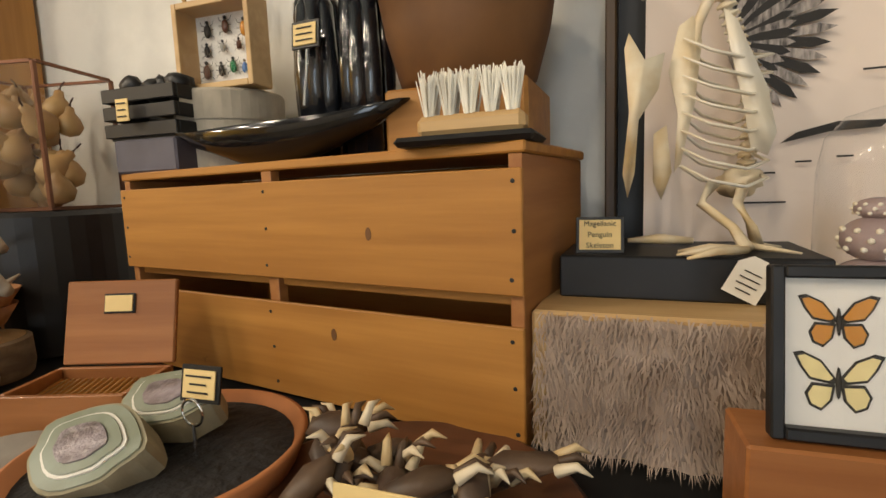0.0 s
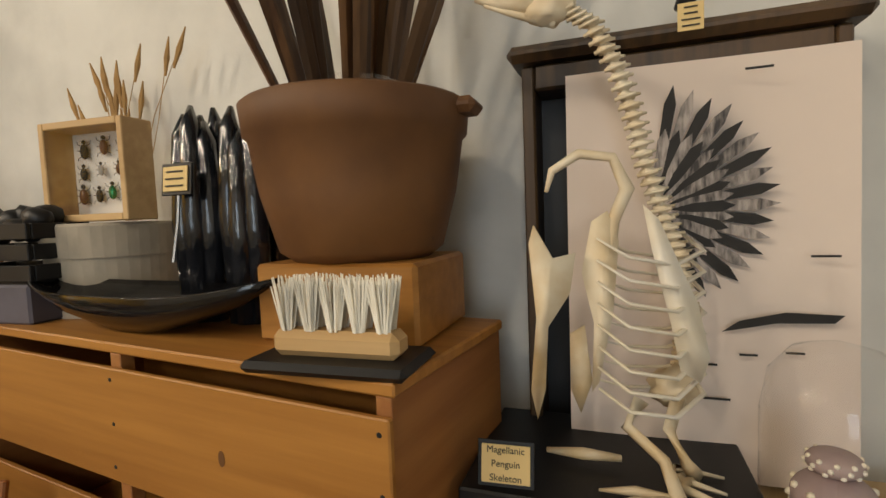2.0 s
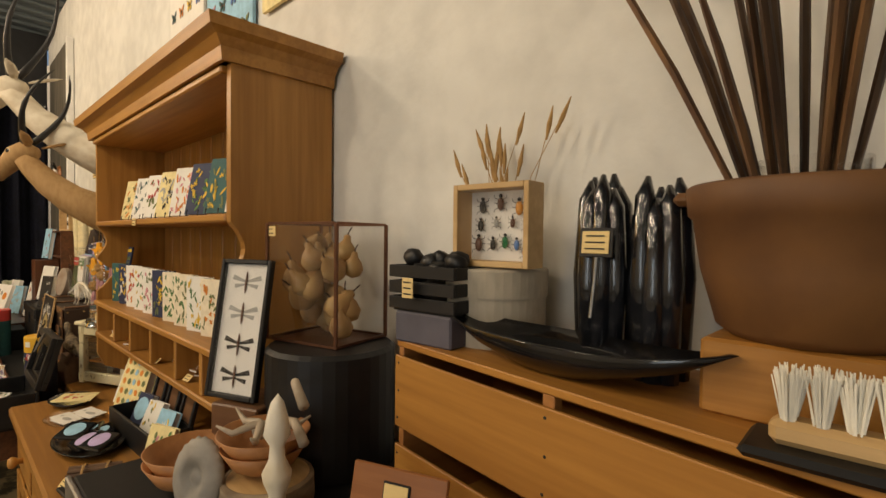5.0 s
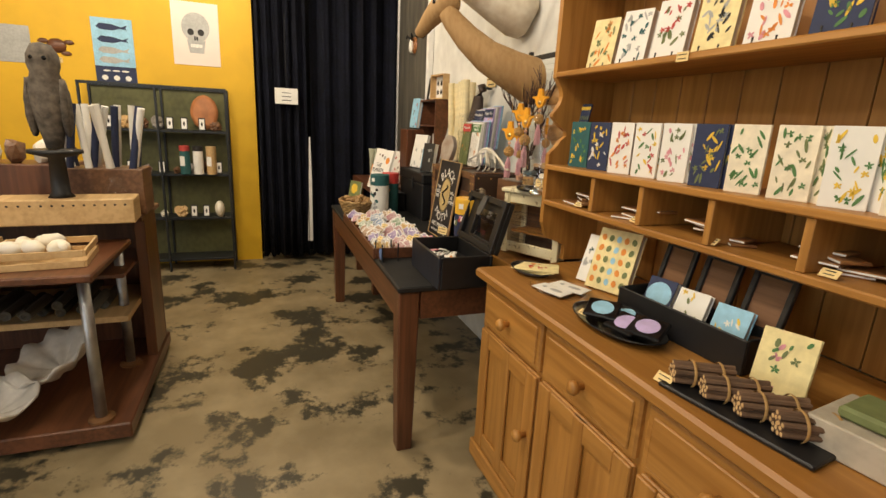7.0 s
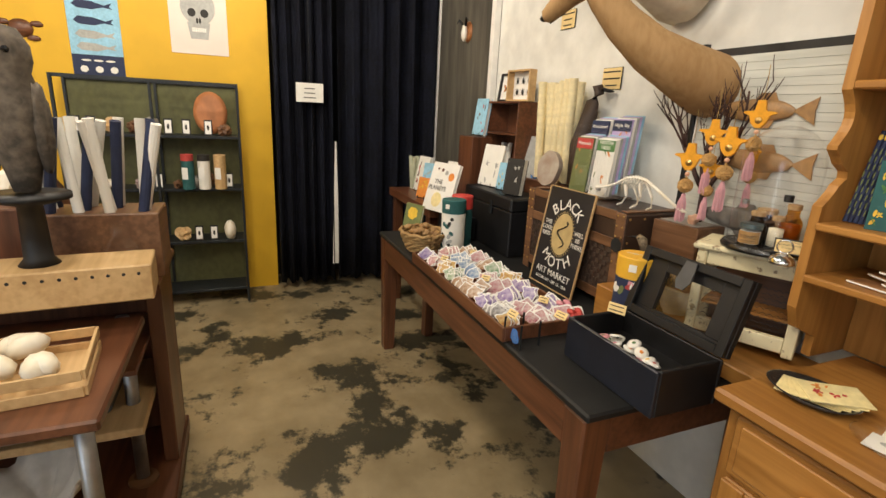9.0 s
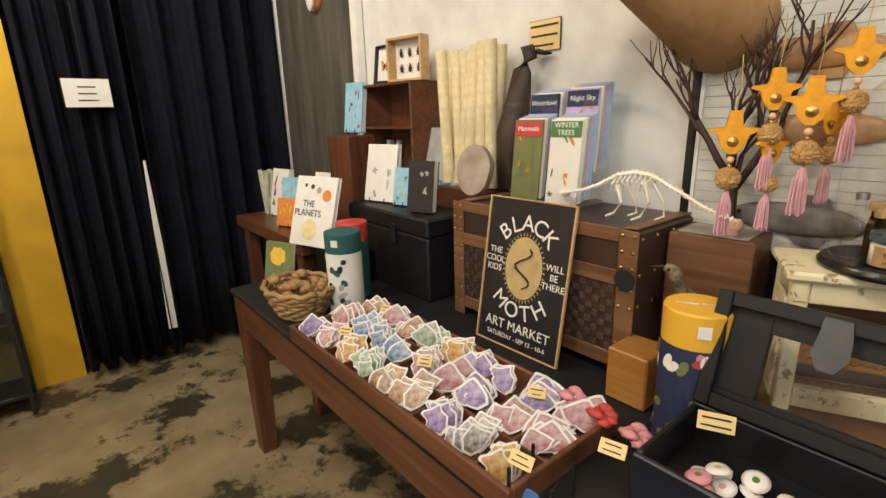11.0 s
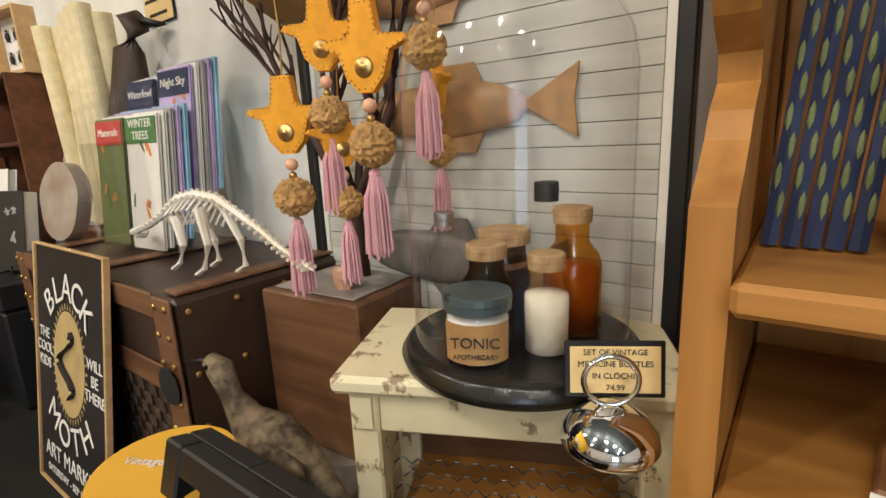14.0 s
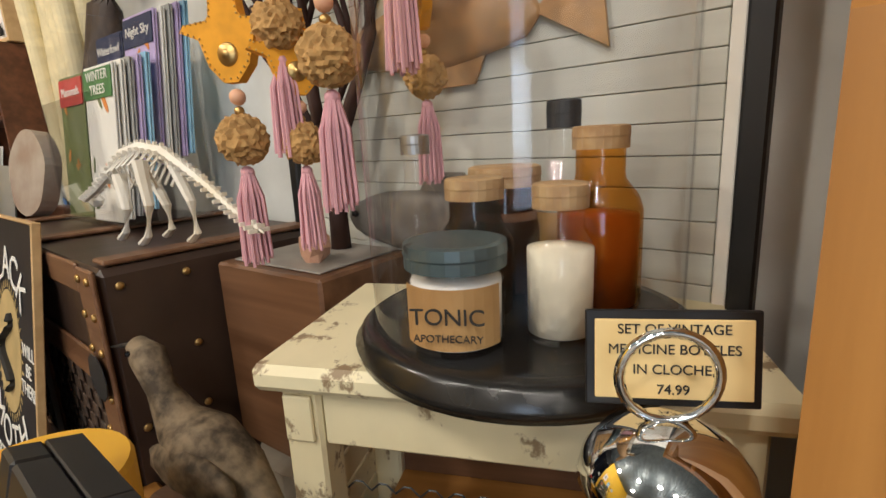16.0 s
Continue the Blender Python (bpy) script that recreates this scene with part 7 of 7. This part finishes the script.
# ---- mounted animal busts ----
def bust(m, hide, label, horn, shag=0.0):
    """A head and neck mount: its origin is where the chest meets the wall."""
    t = thing("animal_mount", m, label, "animal mount", "wall mounts")
    neck = tube([(0.06, -0.01, -0.03), (0.055, -0.06, -0.02), (0.03, -0.16, 0.02), (-0.02, -0.27, 0.08), (-0.07, -0.36, 0.16), (-0.115, -0.42, 0.24), (-0.13, -0.45, 0.285)], [0.125, 0.122, 0.104, 0.084, 0.07, 0.059, 0.052], 24, flat=0.9)
    head = tube([(-0.095, -0.40, 0.315), (-0.13, -0.44, 0.318), (-0.165, -0.475, 0.295), (-0.205, -0.505, 0.255), (-0.245, -0.53, 0.215), (-0.27, -0.545, 0.19), (-0.28, -0.55, 0.18)], [0.03, 0.058, 0.057, 0.045, 0.034, 0.029, 0.012], 20)
    for own in (neck, head):
        for v in own.verts:
            v.co += v.normal * (shag + 0.006) * noise.noise(v.co * (22 if shag else 9))
    part("neck", neck, hide, t, smooth=True)
    hd = part("head", head, hide, t, smooth=True)
    part("nose", blob((-0.279, -0.549, 0.186), (0.016, 0.016, 0.012), 0.1, 3, 2), BLACK, hd, "dark nose", smooth=True)
    part("mouth", tube([(-0.272, -0.525, 0.172), (-0.245, -0.507, 0.192), (-0.225, -0.495, 0.205)], 0.003, 5), BLACK, hd)
    across = Vector((0.62, -0.78, 0)).normalized()
    for k in (-1, 1):
        c = Vector((-0.165, -0.472, 0.318)) + k * across * 0.047
        part("eye_patch", blob(c - k * across * 0.004, (0.019, 0.019, 0.015), 0, 1, 2), PALEBONE, hd, "pale eye ring", smooth=True)
        part("eye", blob(c + k * across * 0.006, 0.012, 0, 1, 2), BLACKGLOSS, hd, "glossy dark eye", smooth=True)
        e0 = Vector((-0.10, -0.41, 0.345)) + k * across * 0.04
        part("ear", tube([e0, e0 + k * across * 0.035 + Vector((0.02, 0.02, 0.02)), e0 + k * across * 0.08 + Vector((0.045, 0.04, 0.04)), e0 + k * across * 0.115 + Vector((0.06, 0.05, 0.055))], [0.014, 0.024, 0.02, 0.002], 10, flat=0.35), hide, hd, smooth=True)
        h0 = Vector((-0.125, -0.435, 0.365)) + k * across * 0.022
        pts = [h0 + k * across * (0.09 * math.sin(q * 2.9)) + Vector((0.16 * q, 0.12 * q, horn * q)) for q in (0, 0.1, 0.2, 0.3, 0.4, 0.5, 0.6, 0.7, 0.8, 0.9, 1.0)]
        part("horn", tube(pts, [0.0175 - 0.0015 * i + 0.0015 * (i % 2) for i in range(10)] + [0.001], 10), BLACK, hd, "dark ridged horn", smooth=True)
    return t


bust(T(-0.66, 0, 1.645), HAIR, "tan antelope head mount with dark horns", 0.36)
bust(T(-0.86, 0, 2.0) @ Matrix.Scale(1.08, 4), WHITEHIDE, "shaggy white animal head mount with long spiral horns", 0.5, 0.012)
solo("pale_hide_mount", blob((0, 0, 0), (0.16, 0.12, 0.2), 0.35, 3, 4), WHITEHIDE, T(2.28, -0.13, 2.17), "white and tan fur chest of a wall mount", "animal mount", "wall mounts", smooth=True)
# small skull mount on the dark board
t = thing("skull_mount", T(-2.72, -0.04, 2.05), "small horned skull on a brown oval plaque", "skull mount")
part("plaque", lathe([(0, 0), (0.07, 0), (0.062, 0.014), (0, 0.016)], 28, m=pose(0, 0.0, 0, 90)), REDBOX, t)
part("skull", blob((0, -0.03, -0.01), (0.028, 0.022, 0.055), 0.3, 3, 3), PALEBONE, t, smooth=True)
for k in (-1, 1):
    part("horn", tube([(k * 0.015, -0.03, 0.04), (k * 0.06, -0.05, 0.08), (k * 0.1, -0.05, 0.06)], [0.01, 0.007, 0.002], 8), BLACK, t)

# sign on the curtain
t = thing("curtain_sign", T(-3.21, -1.10, 1.505, 90) @ Matrix.Scale(0.7, 4), "hanging cream sign on a cord before the curtain", "sign")
part("board", slab_of(-0.15, -0.004, 0, 0.15, 0, 0.21, 0.002), BLACK, t)
part("card", slab_of(-0.143, -0.007, 0.007, 0.143, -0.0045, 0.203, 0), PAPER, t)
bars(0.2, 0.14, 3, t, Matrix.Translation((0, -0.0075, 0.1)))
part("cord", tube([(0, 0, 0.21), (0, 0.01, 1.1)], 0.003, 5), BLACK, t)
# added white plate: its colour stands in for light through the curtain gap
solo("light_gap", prism([(-0.03, 0.08), (0.03, 0.08), (0.008, 1.1), (-0.004, 1.1)], 0.004, m=pose(0, 0, 0, 0, 0, 90)), WHITE, T(-3.27, -0.90, 0.12), "white strip drawn for the light between curtain panels", "strip")

# ---- posters over the hutch ----
for i, (x, w, h, z, m_) in enumerate(((1.2, 0.42, 0.55, 2.27, BUTTER), (0.72, 0.4, 0.5, 2.2, SKY), (0.28, 0.4, 0.5, 2.2, PAPER))):
    t = thing("wall_poster", T(x, -0.02, z), "natural history poster of butterflies on the plaster wall", "poster", "posters over the hutch")
    part("sheet", slab_of(-w / 2, 0, 0, w / 2, 0.012, h, 0.001), m_, t)
    rng = random.Random(50 + i)
    for r in range(4):
        for c in range(4):
            wings(t, -w * 0.36 + c * w * 0.24, 0.08 + r * h * 0.23, w * 0.085, PRINTS[rng.randrange(8)], -0.002, BEETLE)

# ---- yellow wall: posters, turtle, rack ----
YX = -3.395
t = thing("skull_print", T(YX, -1.83, 1.80, 90) @ Matrix.Diagonal((0.74, 1, 0.78, 1)), "cream print of a human skull engraving", "poster")
part("sheet", slab_of(-0.25, 0, 0, 0.25, 0.004, 0.66, 0.001), POSTER, t)
part("skull_cap", disc(0, 0.40, 0.15, 0.155, -0.0012, 30), GREY, t)
part("jaw", prism([(-0.1, 0.27), (0.1, 0.27), (0.075, 0.13), (-0.075, 0.13)], 0.0008, m=Matrix.Translation((0, -0.0014, 0))), GREY, t)
for k in (-1, 1):
    part("eye_socket", disc(k * 0.055, 0.35, 0.035, 0.035, -0.0024, 18), INK, t)
    part("nose_hole", disc(k * 0.012, 0.285, 0.01, 0.025, -0.0024, 10), INK, t)
for i in range(8):
    part("tooth", slab_of(-0.06 + i * 0.0155, -0.0034, 0.19, -0.048 + i * 0.0155, -0.0022, 0.225, 0), PAPER, t)
t = thing("whale_print", T(YX, -2.46, 1.60, 90) @ Matrix.Diagonal((0.57, 1, 0.7, 1)), "pale blue chart of whales and bones", "poster")
part("sheet", slab_of(-0.26, 0, 0, 0.26, 0.004, 0.74, 0.001), SKY, t)
part("lower_panel", slab_of(-0.26, -0.001, 0, 0.26, -0.0003, 0.2, 0), NAVY, t)
for i, z in enumerate((0.64, 0.5, 0.38, 0.27)):
    o_ = [(-0.2, z), (-0.15, z + 0.04), (0.0, z + 0.035), (0.12, z + 0.008), (0.2, z + 0.035), (0.17, z), (0.2, z - 0.02), (0.1, z - 0.01), (0.0, z - 0.035), (-0.15, z - 0.03)]
    part("whale", prism(o_, 0.0008, m=Matrix.Translation((0, -0.0014, 0))), NAVY if i < 2 else GREY, t)
for i in range(3):
    part("bone_print", disc(-0.15 + i * 0.15, 0.07, 0.04, 0.03, -0.0022, 14), PAPER, t)
    part("bone_print", disc(-0.12 + i * 0.12, 0.15, 0.05, 0.01, -0.0022, 10), PAPER, t)
t = thing("turtle_shell", T(YX, -2.86, 1.87, 90) @ Matrix.Scale(0.62, 4), "small dark turtle shape on the yellow wall", "turtle")
part("shell", blob((0, 0.01, 0), (0.11, 0.05, 0.09), 0.1, 3, 3), BROWN, t, smooth=True)
for x, z in ((-0.14, 0.05), (0.14, 0.05), (-0.1, -0.09), (0.1, -0.09)):
    part("flipper", blob((x, 0.0, z), (0.06, 0.012, 0.03), 0.2, 3, 2), BROWN, t, smooth=True)
price_card(T(YX, -2.86, 1.74, 90), 0.06, 0.04, 2, border=0)
solo("grey_print", slab_of(-0.2, 0, 0, 0.2, 0.004, 0.4, 0.001), GREY, T(YX, -3.17, 1.72, 90) @ Matrix.Scale(0.7, 4), "grey-blue print on the yellow wall", "poster")
# metal rack
since = mark()
t = thing("metal_shelf", T(-3.22, -2.62, 0), "dark metal and wire shelf rack with five levels", "shelf")
for y in (-0.79, 0.0, 0.79):
    for x in (-0.15, 0.12):
        part("post", slab_of(x - 0.013, y - 0.013, 0, x + 0.013, y + 0.013, 1.78, 0.002), DARKMETAL, t)
LEV = (0.10, 0.52, 0.95, 1.36)
for z in LEV:
    part("shelf", slab_of(-0.135, -0.776, z, 0.105, 0.776, z + 0.022, 0.002), DARKMETAL, t)
for x in (-0.15, 0.12):
    part("top_rail", slab_of(x - 0.012, -0.776, 1.755, x + 0.012, 0.776, 1.78, 0.002), DARKMETAL, t)
part("back_mesh", slab_of(-0.16, -0.776, 0.1, -0.157, 0.776, 1.755, 0), mat("rusty_mesh", (0.10, 0.10, 0.035), 0.6), t, "olive rusty back panel")
rng = random.Random(77)
kinds = [STONE, PALEBONE, TERRA, WALNUT, URCHIN, OAK]
for z in LEV[1:]:
    for i in range(9):
        y = -3.3 + i * 0.165 + rng.uniform(-0.03, 0.03)
        k = rng.randrange(3)
        h = rng.uniform(0.05, 0.12)
        if k == 0:
            g = thing("small_frame", T(-3.14, y, z + 0.023, 90, -6), "small black framed specimen on the rack", "frame", "framed specimens on the rack")
            part("frame", slab_of(-0.04, 0, 0, 0.04, 0.012, 0.12, 0.002), BLACK, g)
            part("paper", slab_of(-0.03, -0.002, 0.012, 0.03, -0.0003, 0.108, 0), WHITE, g)
            part("specimen", disc(0, 0.06, 0.012, 0.02, -0.0032, 10), INK, g)
        else:
            solo("mineral_piece", blob((0, 0, h * 0.5), (rng.uniform(0.04, 0.07), rng.uniform(0.04, 0.08), h * 0.55), 0.5, 2.5, 3, seed=i + z), kinds[rng.randrange(6)], T(-3.2 + rng.uniform(-0.03, 0.05), y, z + 0.022), "rough natural specimen on the dark rack", "specimen", "specimens on the rack")
for i, (m_, l_) in enumerate(((TEAL, RED), (PAPER, INK), (OAK, OAK))):
    t = thing("display_tin", T(-3.12, -2.35 + 0.155 * i, LEV[2] + 0.023), "tall printed tin on the dark rack", "tin", "tins on the rack")
    part("body", lathe([(0, 0), (0.06, 0), (0.06, 0.22), (0, 0.22)], 24), m_, t)
    part("lid", lathe([(0.061, 0.22), (0.061, 0.265), (0, 0.27)], 24), l_, t)
    part("label", slab_of(-0.03, -0.063, 0.08, 0.03, -0.0605, 0.17, 0), WHITE, t, m=pose(0, 0, 0, 0, 0, 70))
solo("plaque_stone", lathe([(0, 0), (0.16, 0), (0.165, 0.02), (0.12, 0.03), (0, 0.035)], 30), TERRA, T(-3.25, -2.1, LEV[3] + 0.19, 0, 0, 80), "round carved brown plaque leaning on the rack", "plaque", smooth=True)
solo("model_skull", blob((0, 0, 0.08), (0.07, 0.06, 0.08), 0.15, 3, 3), PALEBONE, T(-3.15, -1.98, LEV[1] + 0.02), "white model skull on the rack", "skull", smooth=True)

carry(since, Matrix.Translation((0, -2.14, 0)) @ Matrix.Diagonal((1, 0.67, 0.9, 1)) @ Matrix.Translation((0, 2.62, 0)))

# ---- display island ----
since = mark()
t = thing("display_island", T(-0.75, -2.55, 0), "wheeled dark wood display island with pipe legs", "display island")
part("base", slab_of(-0.62, -0.75, 0.03, 0.36, 0.48, 0.10, 0.006), BROWN, t)
part("side_panel", slab_of(-0.56, 0.42, 0.101, -0.30, 0.47, 0.86, 0.004), BROWNZ, t)
part("back_panel", slab_of(-0.58, -0.7, 0.101, -0.561, 0.47, 0.86, 0.003), BROWNZ, t)
part("shelf_board", slab_of(-0.56, -0.7, 0.40, -0.05, 0.415, 0.43, 0.003), OAK, t)
part("upper_shelf", slab_of(-0.56, -0.7, 0.62, -0.05, 0.415, 0.64, 0.003), BROWN, t)
part("lower_top", slab_of(-0.14, -0.75, 0.76, 0.46, 0.44, 0.79, 0.006), BROWN, t)
part("upper_top", slab_of(-0.60, -0.75, 0.862, -0.15, 0.49, 0.89, 0.006), BROWN, t)
part("riser_box", slab_of(-0.58, -0.72, 0.891, -0.30, 0.18, 1.12, 0.004), BROWNZ, t)
for x, y in ((0.30, 0.36), (0.30, -0.6), (-0.22, 0.36)):
    p = part("pipe_leg", tube([(x, y, 0.1), (x, y, 0.76)], 0.022, 16), STEEL, t, "galvanised pipe leg", True)
    part("flange", lathe([(0, 0.1), (0.05, 0.1), (0.05, 0.112), (0.03, 0.12), (0, 0.12)], 18, m=Matrix.Translation((x, y, 0))), RUST, p)
SHELL = mat("clam_shell", (0.62, 0.58, 0.52), 0.6, scale=14, bump=0.4)


def clam(m, r, label):
    own, nn, rings = bmesh.new(), 48, []
    for k in range(7):
        q = k / 6
        rings.append([own.verts.new((r * q * math.cos(a) * (1 + 0.06 * q * math.sin(a * 9)), r * 0.75 * q * math.sin(a), 0.4 * r * q ** 2.2 + 0.07 * r * q * math.sin(a * 9))) for a in (2 * math.pi * i / nn for i in range(nn))])
    for a, b in zip(rings, rings[1:]):
        for i in range(nn):
            own.faces.new((a[i], a[(i + 1) % nn], b[(i + 1) % nn], b[i]))
    bmesh.ops.remove_doubles(own, verts=own.verts, dist=1e-6)
    bmesh.ops.solidify(own, geom=own.faces[:], thickness=0.008)
    solo("giant_clam", own, SHELL, m, label, "shell", "giant clam shells", smooth=True)


clam(T(-0.78, -2.42, 0.2, 20, 25), 0.24, "large white fluted clam shell on the island base")
clam(T(-0.52, -2.6, 0.14, 60, 10), 0.22, "broad grey-white clam shell on the island base")
rng = random.Random(19)
for i in range(26):
    solo("rolled_print", lathe([(0, 0), (0.022, 0), (0.022, 0.25), (0.016, 0.25), (0, 0.24)], 12), SLAB, T(-1.2 + rng.uniform(0, 0.3), -3.2 + 0.078 * (i % 13), 0.453 + 0.042 * (i // 13), 0, 0, 90), "dark rolled print stored on the island shelf", "roll", "rolls on the island shelf")


def crate_of(x, y, z, w, d, h, fillmat, label, n, lab2):
    t = thing("slatted_crate", T(x, y, z, 6), label, "crate")
    for s in (-1, 1):
        for k in range(2):
            part("slat", slab_of(-w / 2, s * d / 2 - 0.004, k * h * 0.55, w / 2, s * d / 2 + 0.004, k * h * 0.55 + h * 0.35, 0.001), OAK, t)
            part("slat", slab_of(s * w / 2 - 0.004, -d / 2 + 0.005, k * h * 0.55, s * w / 2 + 0.004, d / 2 - 0.005, k * h * 0.55 + h * 0.35, 0.001), OAK, t)
    part("bottom", slab_of(-w / 2 + 0.005, -d / 2 + 0.005, 0, w / 2 - 0.005, d / 2 - 0.005, 0.006, 0), OAK, t)
    for i in range(n):
        solo("loofah_piece", blob((0, 0, 0), (0.05, 0.03, 0.03), 0.2, 3, 2, seed=i), fillmat, T(x + rng.uniform(-0.36, 0.36) * w, y + rng.uniform(-0.34, 0.34) * d, z + h * 0.75 + rng.uniform(0, 0.02), rng.uniform(0, 180)), lab2, "loofah", "pieces in the crates", smooth=True)


crate_of(-0.52, -2.32, 0.791, 0.26, 0.3, 0.075, PALEBONE, "small pale slatted wooden crate on the island", 8, "cream natural sponge piece in a crate")
crate_of(-0.55, -2.66, 0.791, 0.26, 0.3, 0.075, PALEBONE, "pale slatted crate filled with sponges on the island", 8, "cream natural sponge piece in a crate")
t = thing("peg_box", T(-0.86, -2.3, 0.891, 4), "pale wooden box with a dotted front", "box")
part("box", slab_of(-0.06, -0.28, 0, 0.12, 0.24, 0.11, 0.004), OAK, t)
for i in range(13):
    part("hole", disc(0, 0, 0.005, 0.005, 0, 8), INK, t, m=T(0.1208, -0.25 + i * 0.038, 0.085, 90))
t = thing("owl_mount", T(-0.83, -2.34, 1.002), "grey-brown owl mount standing on a black pedestal", "owl mount")
part("pedestal", lathe([(0, 0), (0.05, 0), (0.035, 0.02), (0.03, 0.17), (0.1, 0.19), (0.1, 0.205), (0, 0.205)], 24), BLACK, t, smooth=True)
OWL = mat("owl_plumage", (0.16, 0.13, 0.10), 0.9, second=(0.06, 0.05, 0.04), scale=40, bump=0.8)
part("body", lathe([(0, 0.206), (0.03, 0.21), (0.04, 0.26), (0.065, 0.36), (0.068, 0.45), (0.05, 0.52), (0.058, 0.55), (0.056, 0.59), (0.035, 0.63), (0, 0.64)], 22, wobble=0.05), OWL, t, smooth=True)
for k in (-1, 1):
    part("wing", blob((0.0, k * 0.06, 0.38), (0.045, 0.02, 0.12), 0.2, 6, 3), OWL, t, smooth=True)
    part("eye", blob((0.05, k * 0.022, 0.575), 0.009, 0, 1, 2), BLACKGLOSS, t)
t = thing("roll_bin", T(-1.08, -2.22, 0.891), "brown box of white rolled papers on the island", "box")
part("box", slab_of(-0.1, -0.17, 0, 0.1, 0.17, 0.22, 0.004), WALNUT, t)
for i in range(16):
    solo("white_roll", lathe([(0, 0), (0.016, 0), (0.016, 0.34), (0.01, 0.34), (0, 0.33)], 12), PAPER if i % 3 else NAVY, T(-1.14 + 0.04 * (i % 4), -2.36 + 0.085 * (i // 4), 1.07, 0, rng.uniform(-14, 14), rng.uniform(-14, 14)), "white rolled paper standing in a brown box", "roll", "rolls in the box")
t = thing("glass_carafe", T(-0.95, -2.16, 0.891), "round clear glass teapot with copper base", "teapot")
part("glass", lathe([(0, 0.02), (0.05, 0.02), (0.068, 0.07), (0.055, 0.12), (0.03, 0.15), (0.028, 0.19)], 26), GLASS, t, smooth=True)
part("base", lathe([(0, 0), (0.055, 0), (0.055, 0.019), (0, 0.019)], 22), COPPER, t)
rng = random.Random(23)
for i in range(9):
    solo("white_specimen", blob((0, 0, 0.05), (0.05, 0.04, 0.06), 0.5, 3, 2, seed=i), PALEBONE if i % 2 else WALNUT, T(-1.2 + rng.uniform(0, 0.12), -3.2 + i * 0.1, 1.121), "natural specimen on the island's upper box", "specimen", "specimens on the island")
carry(since, Matrix.Translation((-0.10, 0.17, 0)))
